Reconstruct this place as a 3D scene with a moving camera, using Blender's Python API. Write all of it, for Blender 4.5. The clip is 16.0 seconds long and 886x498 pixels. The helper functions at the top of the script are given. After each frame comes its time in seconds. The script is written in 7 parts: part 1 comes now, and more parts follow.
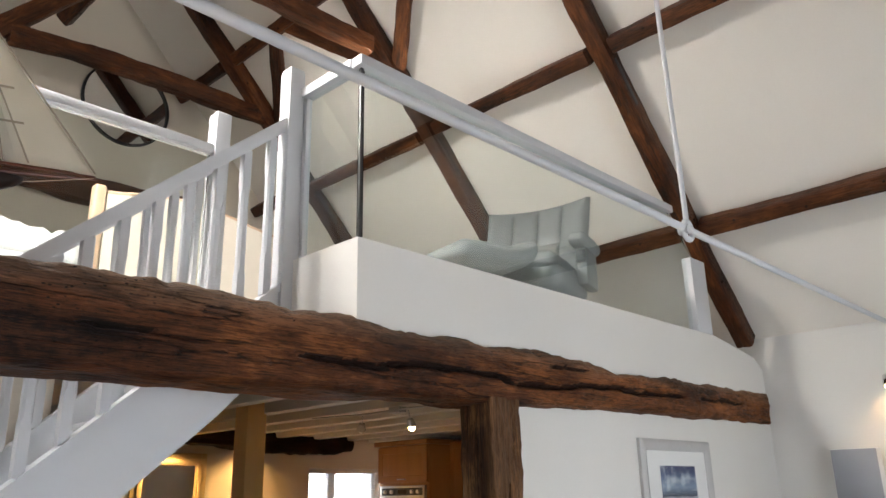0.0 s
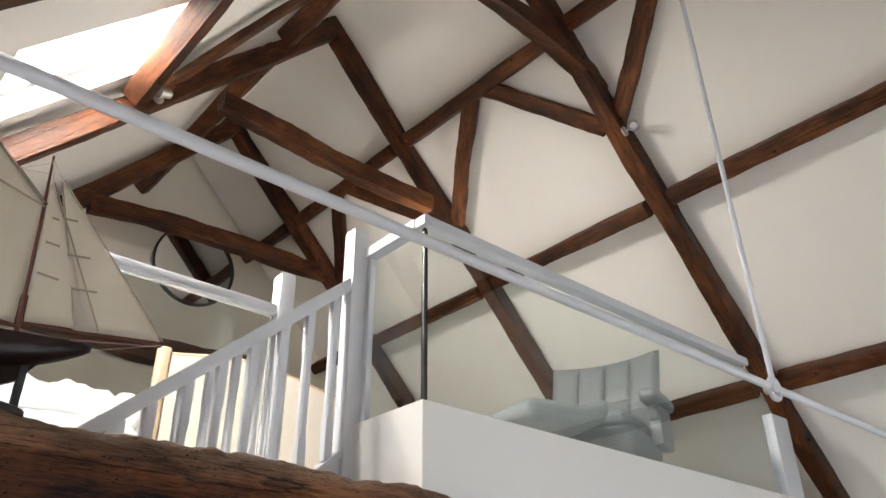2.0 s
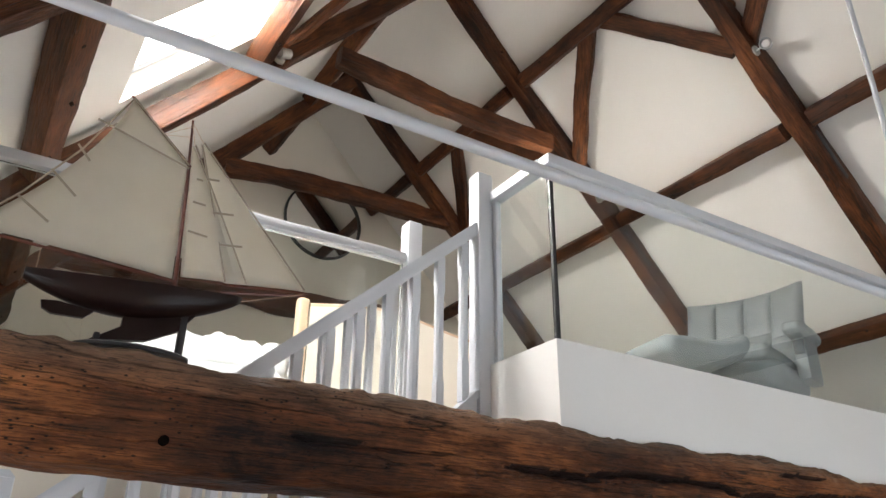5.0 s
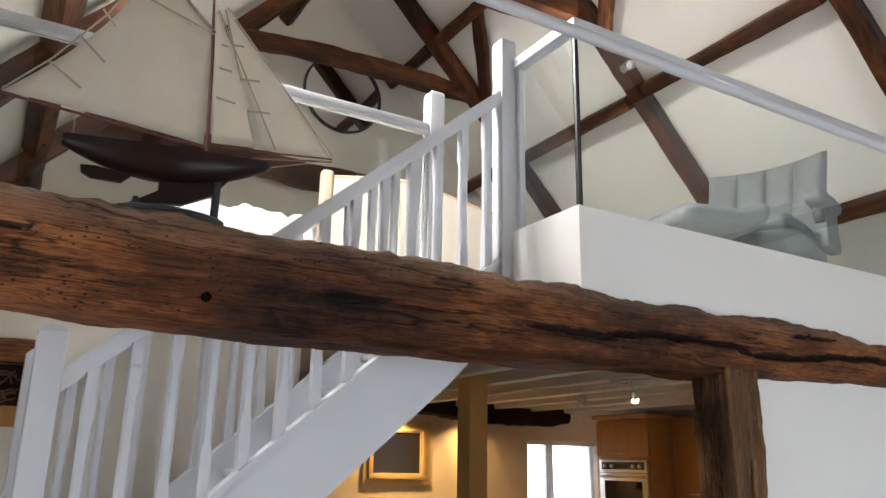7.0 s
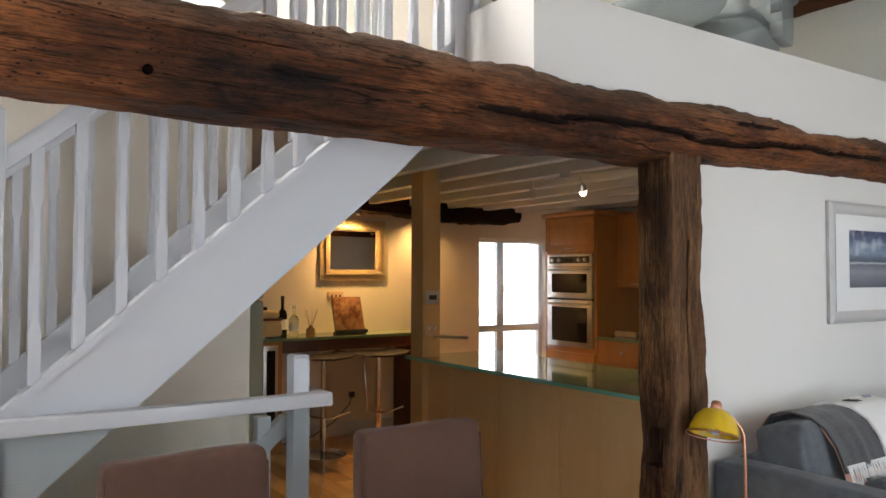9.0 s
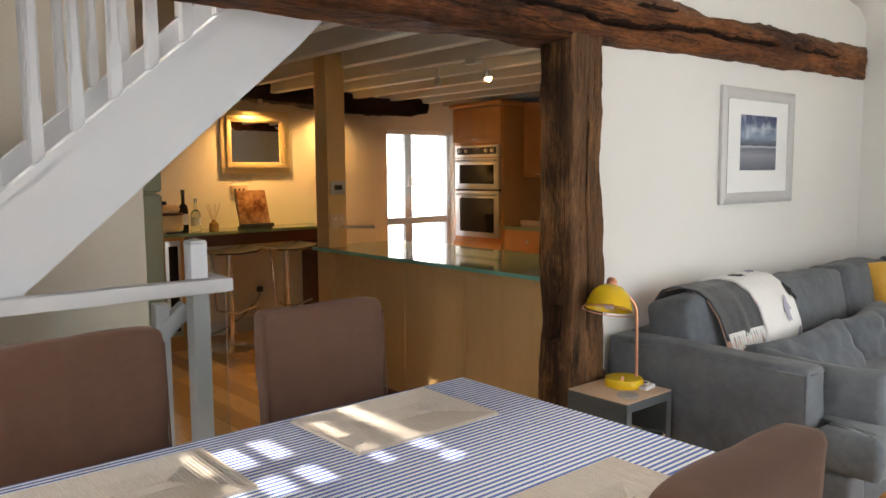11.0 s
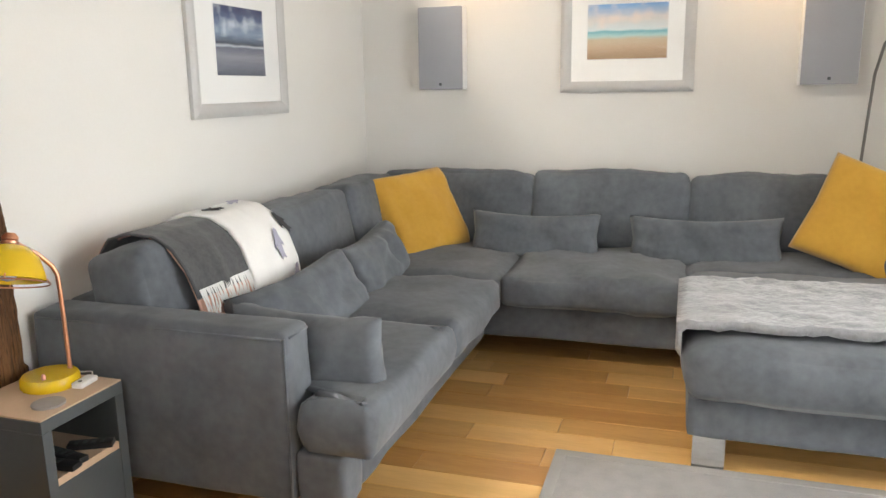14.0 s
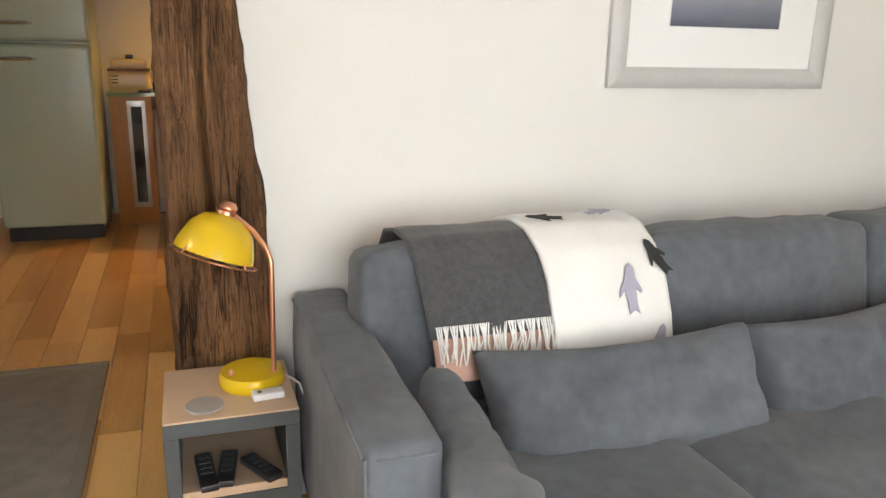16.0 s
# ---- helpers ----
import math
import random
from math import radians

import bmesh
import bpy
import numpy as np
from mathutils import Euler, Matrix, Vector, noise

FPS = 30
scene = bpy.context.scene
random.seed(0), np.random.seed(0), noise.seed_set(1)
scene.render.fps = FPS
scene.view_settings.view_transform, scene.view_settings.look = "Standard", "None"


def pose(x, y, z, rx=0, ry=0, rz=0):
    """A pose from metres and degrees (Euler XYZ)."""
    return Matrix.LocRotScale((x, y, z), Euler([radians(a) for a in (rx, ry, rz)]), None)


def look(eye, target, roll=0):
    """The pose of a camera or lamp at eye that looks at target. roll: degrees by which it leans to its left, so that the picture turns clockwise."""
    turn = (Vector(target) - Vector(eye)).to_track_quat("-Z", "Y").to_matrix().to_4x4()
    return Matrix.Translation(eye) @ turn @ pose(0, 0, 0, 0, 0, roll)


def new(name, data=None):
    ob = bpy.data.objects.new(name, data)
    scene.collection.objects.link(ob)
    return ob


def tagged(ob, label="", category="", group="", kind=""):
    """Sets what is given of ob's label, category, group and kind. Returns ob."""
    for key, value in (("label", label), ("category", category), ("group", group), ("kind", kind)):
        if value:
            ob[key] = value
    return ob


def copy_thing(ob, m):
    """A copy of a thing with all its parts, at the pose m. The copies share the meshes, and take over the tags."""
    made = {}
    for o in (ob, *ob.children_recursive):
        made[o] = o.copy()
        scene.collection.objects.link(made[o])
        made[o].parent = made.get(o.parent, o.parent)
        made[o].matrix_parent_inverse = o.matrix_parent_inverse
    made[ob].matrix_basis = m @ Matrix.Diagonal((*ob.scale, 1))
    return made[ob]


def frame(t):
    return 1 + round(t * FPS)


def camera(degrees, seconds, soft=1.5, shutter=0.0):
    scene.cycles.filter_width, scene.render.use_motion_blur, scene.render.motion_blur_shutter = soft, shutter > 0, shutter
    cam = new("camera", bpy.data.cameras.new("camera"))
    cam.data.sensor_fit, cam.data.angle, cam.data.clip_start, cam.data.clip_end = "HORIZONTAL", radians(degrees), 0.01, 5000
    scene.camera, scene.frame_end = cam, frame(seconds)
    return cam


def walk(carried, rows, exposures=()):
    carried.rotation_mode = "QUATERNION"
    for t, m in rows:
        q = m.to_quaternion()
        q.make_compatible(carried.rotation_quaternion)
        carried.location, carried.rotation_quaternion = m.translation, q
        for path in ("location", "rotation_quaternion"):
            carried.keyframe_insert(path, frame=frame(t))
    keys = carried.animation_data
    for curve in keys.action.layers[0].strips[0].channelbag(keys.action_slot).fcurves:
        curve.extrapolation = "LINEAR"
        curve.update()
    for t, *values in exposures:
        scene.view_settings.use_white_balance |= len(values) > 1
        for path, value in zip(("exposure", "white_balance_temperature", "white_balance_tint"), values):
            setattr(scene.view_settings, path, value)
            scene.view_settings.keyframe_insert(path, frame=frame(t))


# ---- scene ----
cam = camera(60.1, 16.0)
METRES, EYE, TILT, LEAN, TURN = 3.0, 1.56, 0.0, 0.0, 44.0
ROWS = [
    (0.0, 0.0, 0.0, 0.0, 0.36, 17.71, 1.12),
    (0.5, -0.007, 0.0046, 0.0091, 1.55, 21.14, 0.36),
    (1.0, -0.0096, 0.0109, 0.0149, 2.51, 24.34, -0.06),
    (1.5, -0.0141, 0.0152, 0.018, 3.41, 27.02, 0.02),
    (2.0, -0.0135, 0.0179, 0.0198, 4.55, 29.01, 0.41),
    (2.5, -0.0158, 0.0214, 0.0211, 6.05, 30.09, 0.72),
    (3.0, -0.0171, 0.0234, 0.0211, 7.88, 30.12, 0.86),
    (3.5, -0.0185, 0.0244, 0.0173, 9.86, 29.21, 0.8),
    (4.0, -0.0189, 0.0258, 0.0158, 11.86, 27.87, 0.6),
    (6.5, -0.0301, 0.0094, 0.0048, 16.08, 19.27, -1.03),
    (7.0, -0.0269, 0.008, -0.0039, 15.37, 15.85, -1.04),
    (7.5, -0.0252, 0.0092, -0.0152, 14.49, 11.97, -0.94),
    (8.0, -0.0237, 0.0075, -0.0234, 13.58, 8.05, -0.87),
    (8.5, -0.0241, 0.0087, -0.0307, 12.86, 4.48, -0.81),
    (11.0, -0.013, 0.0182, -0.0589, 5.49, -5.71, 0.44),
    (11.5, -0.0014, 0.0278, -0.0596, -0.96, -6.91, 0.61),
    (12.0, 0.0075, 0.0394, -0.06, -9.06, -8.09, 0.71),
    (12.5, 0.0225, 0.0605, -0.064, -17.97, -9.3, 0.74),
    (13.0, 0.0633, 0.1209, -0.0711, -26.87, -10.53, 0.68),
    (13.5, 0.1127, 0.2138, -0.0715, -29.56, -11.14, 1.1),
    (14.0, 0.1718, 0.2919, -0.0796, -26.5, -11.99, 0.82),
    (14.5, 0.2792, 0.3603, -0.0692, -16.7, -13.21, -0.73),
    (15.0, 0.3807, 0.4479, -0.0716, -4.93, -14.01, -1.41),
    (15.5, 0.4824, 0.5426, -0.0763, 11.25, -14.95, -1.64),
    (16.0, 0.554, 0.6457, -0.0778, 27.48, -15.29, -1.35),
]
SUN_FROM = (-84.0, 60.0)      # where the sun stands: degrees from +x towards +y, and above the horizon
SUN, SKY = 5.0, 0.15
EXPOSURES = [(0.0, 0.58, 6350, 10), (4.0, 0.58, 6250, 10), (7.0, 0.60, 6150, 10), (8.5, 0.62, 6200, 10), (11.0, 0.90, 6850, 10), (12.0, 0.98, 6950, 10), (13.0, 1.1, 6900, 10), (14.5, 1.2, 6950, 10), (16.0, 1.28, 7050, 10)]
walk(cam, [(t, pose(0, 0, EYE, TILT, LEAN, TURN) @ pose(METRES * x, METRES * y, METRES * z, 90 + pitch, roll, yaw)) for t, x, y, z, yaw, pitch, roll in ROWS], EXPOSURES)

# ---- world, sun, window light ----
world = bpy.data.worlds.new("world")
scene.world = world
world.use_nodes = True
wn = world.node_tree.nodes
sky = wn.new("ShaderNodeTexSky")
sky.sky_type, sky.sun_disc = "NISHITA", False
SUN_AZ, SUN_EL = radians(SUN_FROM[0]), radians(SUN_FROM[1])
sky.sun_elevation, sky.sun_rotation = SUN_EL, radians(90) - SUN_AZ
wn["Background"].inputs["Strength"].default_value = SKY
world.node_tree.links.new(sky.outputs["Color"], wn["Background"].inputs["Color"])

sun = new("sun", bpy.data.lights.new("sun", "SUN"))
sun.data.energy, sun.data.angle, sun.data.color = SUN, radians(0.6), (1.0, 0.93, 0.82)
sun_way = Vector((math.cos(SUN_AZ) * math.cos(SUN_EL), math.sin(SUN_AZ) * math.cos(SUN_EL), math.sin(SUN_EL)))
sun.matrix_world = look(sun_way * 20, (0, 0, 0))


def area(name, eye, target, w, h, watts, color=(1, 1, 1)):
    ob = new(name, bpy.data.lights.new(name, "AREA"))
    ob.data.shape, ob.data.size, ob.data.size_y, ob.data.energy, ob.data.color = "RECTANGLE", w, h, watts, color
    ob.matrix_world = look(eye, target)
    return ob


def spot(name, eye, target, watts, degrees, blend=0.6, color=(1, 0.62, 0.28), radius=0.03):
    ob = new(name, bpy.data.lights.new(name, "SPOT"))
    ob.data.energy, ob.data.spot_size, ob.data.spot_blend, ob.data.color = watts, radians(degrees), blend, color
    ob.data.shadow_soft_size = radius
    ob.matrix_world = look(eye, target)
    return ob


# ---- materials ----
def shade(name, rough=0.5, metal=0.0, **more):
    m = bpy.data.materials.new(name)
    m.use_nodes = True
    b = m.node_tree.nodes["Principled BSDF"]
    b.inputs["Roughness"].default_value, b.inputs["Metallic"].default_value = rough, metal
    for k, v in more.items():
        b.inputs[k.replace("_", " ")].default_value = v
    return m, m.node_tree, b


def rgb(c):
    return (*c, 1.0) if len(c) == 3 else c


def noisy(name, dark, light, scale=8.0, rough=0.6, metal=0.0, stretch=(1, 1, 1), fine=60.0, bump=0.1, depth=0.01, blend=0.35, pick=False, **more):
    """Two tones mixed by coarse and fine noise, with relief from the fine one."""
    m, tree, b = shade(name, rough, metal, **more)
    nd, ln = tree.nodes, tree.links
    co, mp = nd.new("ShaderNodeTexCoord"), nd.new("ShaderNodeMapping")
    mp.inputs["Scale"].default_value = stretch
    ln.new(co.outputs["Object"], mp.inputs["Vector"])
    n1, n2, mix, add = nd.new("ShaderNodeTexNoise"), nd.new("ShaderNodeTexNoise"), nd.new("ShaderNodeMixRGB"), nd.new("ShaderNodeMath")
    n1.inputs["Scale"].default_value, n1.inputs["Detail"].default_value = scale, 5
    n2.inputs["Scale"].default_value, n2.inputs["Detail"].default_value = fine, 4
    for n in (n1, n2):
        ln.new(mp.outputs["Vector"], n.inputs["Vector"])
    ramp = nd.new("ShaderNodeMapRange")
    ramp.inputs["From Min"].default_value, ramp.inputs["From Max"].default_value = 0.5 - blend, 0.5 + blend
    add.operation = "MULTIPLY_ADD"
    add.inputs[1].default_value = 0.35
    ln.new(n2.outputs["Fac"], add.inputs[0])
    sc = nd.new("ShaderNodeMath")
    sc.operation = "MULTIPLY"
    sc.inputs[1].default_value = 0.65
    ln.new(n1.outputs["Fac"], sc.inputs[0])
    ln.new(sc.outputs[0], add.inputs[2])
    last = add.outputs[0]
    if pick:
        info, sh = nd.new("ShaderNodeObjectInfo"), nd.new("ShaderNodeMath")
        sh.operation = "MULTIPLY_ADD"
        sh.inputs[1].default_value = pick
        ln.new(info.outputs["Random"], sh.inputs[0])
        off = nd.new("ShaderNodeMath")
        off.operation = "SUBTRACT"
        off.inputs[1].default_value = pick / 2
        ln.new(last, off.inputs[0])
        ln.new(off.outputs[0], sh.inputs[2])
        last = sh.outputs[0]
        mv = nd.new("ShaderNodeVectorMath")
        mv.operation = "MULTIPLY_ADD"
        mv.inputs[1].default_value = (7, 13, 5)
        ln.new(info.outputs["Random"], mv.inputs[0])
        ln.new(co.outputs["Object"], mv.inputs[2])
        ln.new(mv.outputs[0], mp.inputs["Vector"])
    ln.new(last, ramp.inputs["Value"])
    ln.new(ramp.outputs[0], mix.inputs["Fac"])
    mix.inputs["Color1"].default_value, mix.inputs["Color2"].default_value = rgb(dark), rgb(light)
    ln.new(mix.outputs["Color"], b.inputs["Base Color"])
    if bump:
        bp = nd.new("ShaderNodeBump")
        bp.inputs["Strength"].default_value, bp.inputs["Distance"].default_value = bump, depth
        ln.new(add.outputs[0], bp.inputs["Height"])
        ln.new(bp.outputs["Normal"], b.inputs["Normal"])
    return m


def old_oak(name, dark, mid, light, rough=0.75, bump=0.6, worn=None, pits=1.0):
    """Old hewn oak: fibres along the timber, black shakes, worm holes; worn = (tone, z from, z to) for a weathered band."""
    m, tree, b = shade(name, rough, Specular_IOR_Level=0.22)
    nd, ln = tree.nodes, tree.links
    co, info, mv = nd.new("ShaderNodeTexCoord"), nd.new("ShaderNodeObjectInfo"), nd.new("ShaderNodeVectorMath")
    mv.operation = "MULTIPLY_ADD"
    mv.inputs[1].default_value = (17, 5, 9)
    ln.new(info.outputs["Random"], mv.inputs[0])
    ln.new(co.outputs["Object"], mv.inputs[2])

    def grain(scale, along_x, detail, rough_=0.6, twist=0.0):
        mp, n = nd.new("ShaderNodeMapping"), nd.new("ShaderNodeTexNoise")
        mp.inputs["Scale"].default_value = (along_x, 1, 1)
        n.inputs["Scale"].default_value, n.inputs["Detail"].default_value = scale, detail
        n.inputs["Roughness"].default_value, n.inputs["Distortion"].default_value = rough_, twist
        ln.new(mv.outputs[0], mp.inputs["Vector"])
        ln.new(mp.outputs["Vector"], n.inputs["Vector"])
        return n.outputs["Fac"]

    def calc(op, x, y, z=None):
        n = nd.new("ShaderNodeMath")
        n.operation = op
        for k, v in enumerate((x, y, z)):
            if v is None:
                continue
            if isinstance(v, (int, float)):
                n.inputs[k].default_value = v
            else:
                ln.new(v, n.inputs[k])
        return n.outputs[0]

    def ramp(fac, *stops):
        r = nd.new("ShaderNodeValToRGB")
        e = r.color_ramp.elements
        e[0].position, e[0].color = stops[0][0], rgb(stops[0][1])
        e[1].position, e[1].color = stops[-1][0], rgb(stops[-1][1])
        for p, c in stops[1:-1]:
            e.new(p).color = rgb(c)
        ln.new(fac, r.inputs["Fac"])
        return r.outputs["Color"]

    def blend(mode, fac, c1, c2):
        n = nd.new("ShaderNodeMixRGB")
        n.blend_type = mode
        for k, v in (("Fac", fac), ("Color1", c1), ("Color2", c2)):
            if isinstance(v, (int, float)):
                n.inputs[k].default_value = v
            elif isinstance(v, tuple):
                n.inputs[k].default_value = rgb(v)
            else:
                ln.new(v, n.inputs[k])
        return n.outputs["Color"]

    fibre, streak = grain(230, 0.03, 3, 0.7), grain(55, 0.07, 6, 0.7, 0.5)
    patch, blotch = grain(2.6, 0.5, 7, 0.62), grain(11, 0.35, 6, 0.7, 0.6)
    tone = calc("MULTIPLY_ADD", patch, 0.42, calc("MULTIPLY_ADD", blotch, 0.28, calc("MULTIPLY_ADD", streak, 0.18, calc("MULTIPLY", fibre, 0.12))))
    col = ramp(tone, (0.40, dark), (0.495, mid), (0.60, light))
    if worn:
        sep, mr = nd.new("ShaderNodeSeparateXYZ"), nd.new("ShaderNodeMapRange")
        ln.new(co.outputs["Object"], sep.inputs[0])
        mr.inputs["From Min"].default_value, mr.inputs["From Max"].default_value = worn[1], worn[2]
        ln.new(calc("MULTIPLY_ADD", calc("SUBTRACT", blotch, 0.5), 0.16, sep.outputs["Z"]), mr.inputs["Value"])
        fade = calc("MULTIPLY", mr.outputs[0], calc("MULTIPLY_ADD", streak, 0.9, 0.30))
        col = blend("MIX", fade, col, worn[0])
    fine = ramp(fibre, (0.36, (0.42, 0.40, 0.38)), (0.50, (1, 1, 1)), (0.64, (1.0, 1.0, 1.0)))
    col = blend("MULTIPLY", 1.0, col, fine)
    shake = ramp(grain(8.5, 0.06, 5, 0.55, 0.3), (0.487, (1, 1, 1)), (0.5, (0.05, 0.045, 0.04)), (0.513, (1, 1, 1)))
    where = ramp(grain(3.1, 0.4, 2), (0.46, (0, 0, 0)), (0.56, (1, 1, 1)))
    col = blend("MULTIPLY", where, col, shake)
    worm, wm = nd.new("ShaderNodeTexVoronoi"), nd.new("ShaderNodeMapping")
    wm.inputs["Scale"].default_value = (0.55, 1, 1)
    worm.inputs["Scale"].default_value = 62
    ln.new(mv.outputs[0], wm.inputs["Vector"])
    ln.new(wm.outputs["Vector"], worm.inputs["Vector"])
    hole = ramp(worm.outputs["Distance"], (0.13, (0.06, 0.05, 0.045)), (0.22, (1, 1, 1)))
    col = blend("MULTIPLY", calc("MULTIPLY", ramp(grain(6, 0.5, 3), (0.50, (0, 0, 0)), (0.60, (1, 1, 1))), pits), col, hole)
    ln.new(col, b.inputs["Base Color"])
    height = calc("MULTIPLY_ADD", shake, 0.7, calc("MULTIPLY_ADD", streak, 0.6, calc("MULTIPLY_ADD", fibre, 0.35, calc("MULTIPLY", hole, 0.25 * pits))))
    bp = nd.new("ShaderNodeBump")
    bp.inputs["Strength"].default_value, bp.inputs["Distance"].default_value = bump, 0.010
    ln.new(height, bp.inputs["Height"])
    ln.new(bp.outputs["Normal"], b.inputs["Normal"])
    return m


def glass(name, color=(0.93, 0.98, 0.96), rough=0.0, ior=1.45):
    m, tree, b = shade(name, rough)
    b.inputs["Base Color"].default_value = rgb(color)
    b.inputs["Transmission Weight"].default_value, b.inputs["IOR"].default_value = 1.0, ior
    return m


def glow(name, color, strength):
    m, tree, b = shade(name, 0.5)
    b.inputs["Emission Color"].default_value, b.inputs["Emission Strength"].default_value = rgb(color), strength
    return m


WALL = noisy("wall_paint", (0.69, 0.675, 0.645), (0.76, 0.75, 0.73), 1.5, 0.85, fine=140, bump=0.12, depth=0.003)
CREAM = noisy("cream_paint", (0.70, 0.64, 0.55), (0.76, 0.70, 0.61), 1.2, 0.85, fine=120, bump=0.12, depth=0.003)
SLOPE = noisy("ceiling_paint", (0.76, 0.72, 0.67), (0.83, 0.80, 0.75), 1.0, 0.9, fine=90, bump=0.1, depth=0.004)
WHITE = noisy("white_joinery_paint", (0.545, 0.56, 0.595), (0.58, 0.595, 0.63), 3, 0.42, fine=60, bump=0.02, depth=0.002)
OAK_BEAM = old_oak("old_oak_beam", (0.010, 0.0035, 0.002), (0.10, 0.031, 0.0095), (0.32, 0.115, 0.032), 0.6, 1.0, ((0.19, 0.13, 0.085), 0.035, 0.15))
OAK_POST = old_oak("old_oak_post", (0.009, 0.004, 0.0025), (0.062, 0.027, 0.012), (0.36, 0.185, 0.075), 0.66, 1.0, ((0.17, 0.085, 0.036), -0.01, -0.09), 0.35)
OAK_TRUSS = old_oak("old_oak_truss", (0.010, 0.0035, 0.0015), (0.068, 0.021, 0.0065), (0.17, 0.058, 0.018), 0.5, 0.6, None, 0.5)
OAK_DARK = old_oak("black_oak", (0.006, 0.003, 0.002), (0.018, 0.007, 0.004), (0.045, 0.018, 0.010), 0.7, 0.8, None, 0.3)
OAK_FLOOR = noisy("oak_floorboard", (0.56, 0.275, 0.078), (0.88, 0.54, 0.20), 3.0, 0.28, stretch=(0.35, 3, 3), fine=40, bump=0.06, depth=0.002, pick=0.7, blend=0.3)
MAPLE = noisy("pale_maple_veneer", (0.58, 0.36, 0.15), (0.70, 0.46, 0.215), 4, 0.35, stretch=(3, 3, 0.3), fine=50, bump=0.02, blend=0.3)
ORANGE_WOOD = noisy("honey_maple_cabinet", (0.36, 0.155, 0.042), (0.50, 0.235, 0.07), 4, 0.35, stretch=(3, 3, 0.3), fine=50, bump=0.02, blend=0.3)
RED_WOOD = noisy("red_brown_wood", (0.09, 0.03, 0.014), (0.17, 0.06, 0.026), 4, 0.4, stretch=(3, 3, 0.3), fine=50, bump=0.03)
PALE_WOOD = noisy("pale_birch_top", (0.55, 0.38, 0.25), (0.66, 0.48, 0.34), 5, 0.45, stretch=(3, 0.4, 3), fine=70, bump=0.03)
GREY_PAINT = noisy("dark_grey_lacquer", (0.062, 0.072, 0.078), (0.082, 0.094, 0.10), 6, 0.5, fine=80, bump=0.04)
SOFA = noisy("charcoal_velvet", (0.070, 0.080, 0.093), (0.145, 0.161, 0.182), 4.5, 0.9, fine=30, bump=0.2, depth=0.008, blend=0.2, Sheen_Weight=0.15, Sheen_Roughness=0.5)
SUEDE = noisy("brown_suede", (0.066, 0.029, 0.017), (0.112, 0.052, 0.031), 4, 0.9, fine=40, bump=0.08, depth=0.004, Sheen_Weight=0.08)
MUSTARD = noisy("mustard_velvet", (0.50, 0.26, 0.025), (0.64, 0.36, 0.045), 5, 0.8, fine=40, bump=0.12, depth=0.006, Sheen_Weight=0.3)
YELLOW = noisy("yellow_enamel", (0.66, 0.43, 0.012), (0.72, 0.48, 0.02), 3, 0.22, fine=20, bump=0.0)
COPPER = noisy("brushed_copper", (0.72, 0.34, 0.20), (0.83, 0.43, 0.27), 12, 0.28, 1.0, fine=120, bump=0.02)
STEEL = noisy("brushed_steel", (0.50, 0.50, 0.50), (0.64, 0.64, 0.63), 10, 0.28, 1.0, stretch=(0.2, 4, 4), fine=140, bump=0.03)
CHROME = noisy("chrome", (0.70, 0.70, 0.70), (0.78, 0.78, 0.78), 4, 0.08, 1.0, fine=30, bump=0.0)
BLACK = noisy("black_plastic", (0.012, 0.012, 0.013), (0.022, 0.022, 0.024), 10, 0.4, fine=90, bump=0.03)
BLACK_GLASS = noisy("black_oven_glass", (0.010, 0.010, 0.011), (0.016, 0.016, 0.017), 3, 0.06, fine=20, bump=0.0)
PLASTIC = noisy("white_plastic", (0.74, 0.74, 0.74), (0.80, 0.80, 0.80), 8, 0.35, fine=60, bump=0.0)
FRAME_GREY = noisy("grey_limed_frame", (0.44, 0.435, 0.43), (0.56, 0.555, 0.55), 9, 0.45, stretch=(0.6, 0.6, 0.6), fine=90, bump=0.08, depth=0.003)
MOUNT = noisy("white_mount_card", (0.80, 0.80, 0.79), (0.84, 0.84, 0.83), 6, 0.85, fine=120, bump=0.02)
SPEAKER = noisy("grey_speaker_cloth", (0.33, 0.34, 0.375), (0.39, 0.40, 0.435), 4, 0.95, fine=500, bump=0.12, depth=0.002)
SPK_BODY = noisy("white_speaker_case", (0.76, 0.76, 0.76), (0.82, 0.82, 0.82), 4, 0.4, fine=60, bump=0.02)
RUG = noisy("grey_sisal_rug", (0.32, 0.31, 0.305), (0.50, 0.485, 0.475), 14, 0.95, fine=170, bump=0.5, depth=0.006)
RUNNER = noisy("taupe_sisal_runner", (0.13, 0.12, 0.10), (0.27, 0.25, 0.215), 16, 0.95, fine=150, bump=0.7, depth=0.008)
RUNNER_EDGE = noisy("taupe_runner_binding", (0.17, 0.155, 0.135), (0.22, 0.205, 0.18), 12, 0.9, fine=150, bump=0.2)
RUG_EDGE = noisy("grey_rug_binding", (0.36, 0.345, 0.33), (0.43, 0.415, 0.40), 12, 0.9, fine=150, bump=0.2)
LOUNGE = noisy("pale_grey_leather", (0.20, 0.218, 0.225), (0.25, 0.268, 0.275), 4, 0.5, fine=70, bump=0.08, depth=0.004)
HULL = noisy("dark_mahogany_hull", (0.006, 0.003, 0.0025), (0.016, 0.006, 0.0045), 4, 0.3, Specular_IOR_Level=0.25, stretch=(3, 0.3, 3), fine=50, bump=0.02)
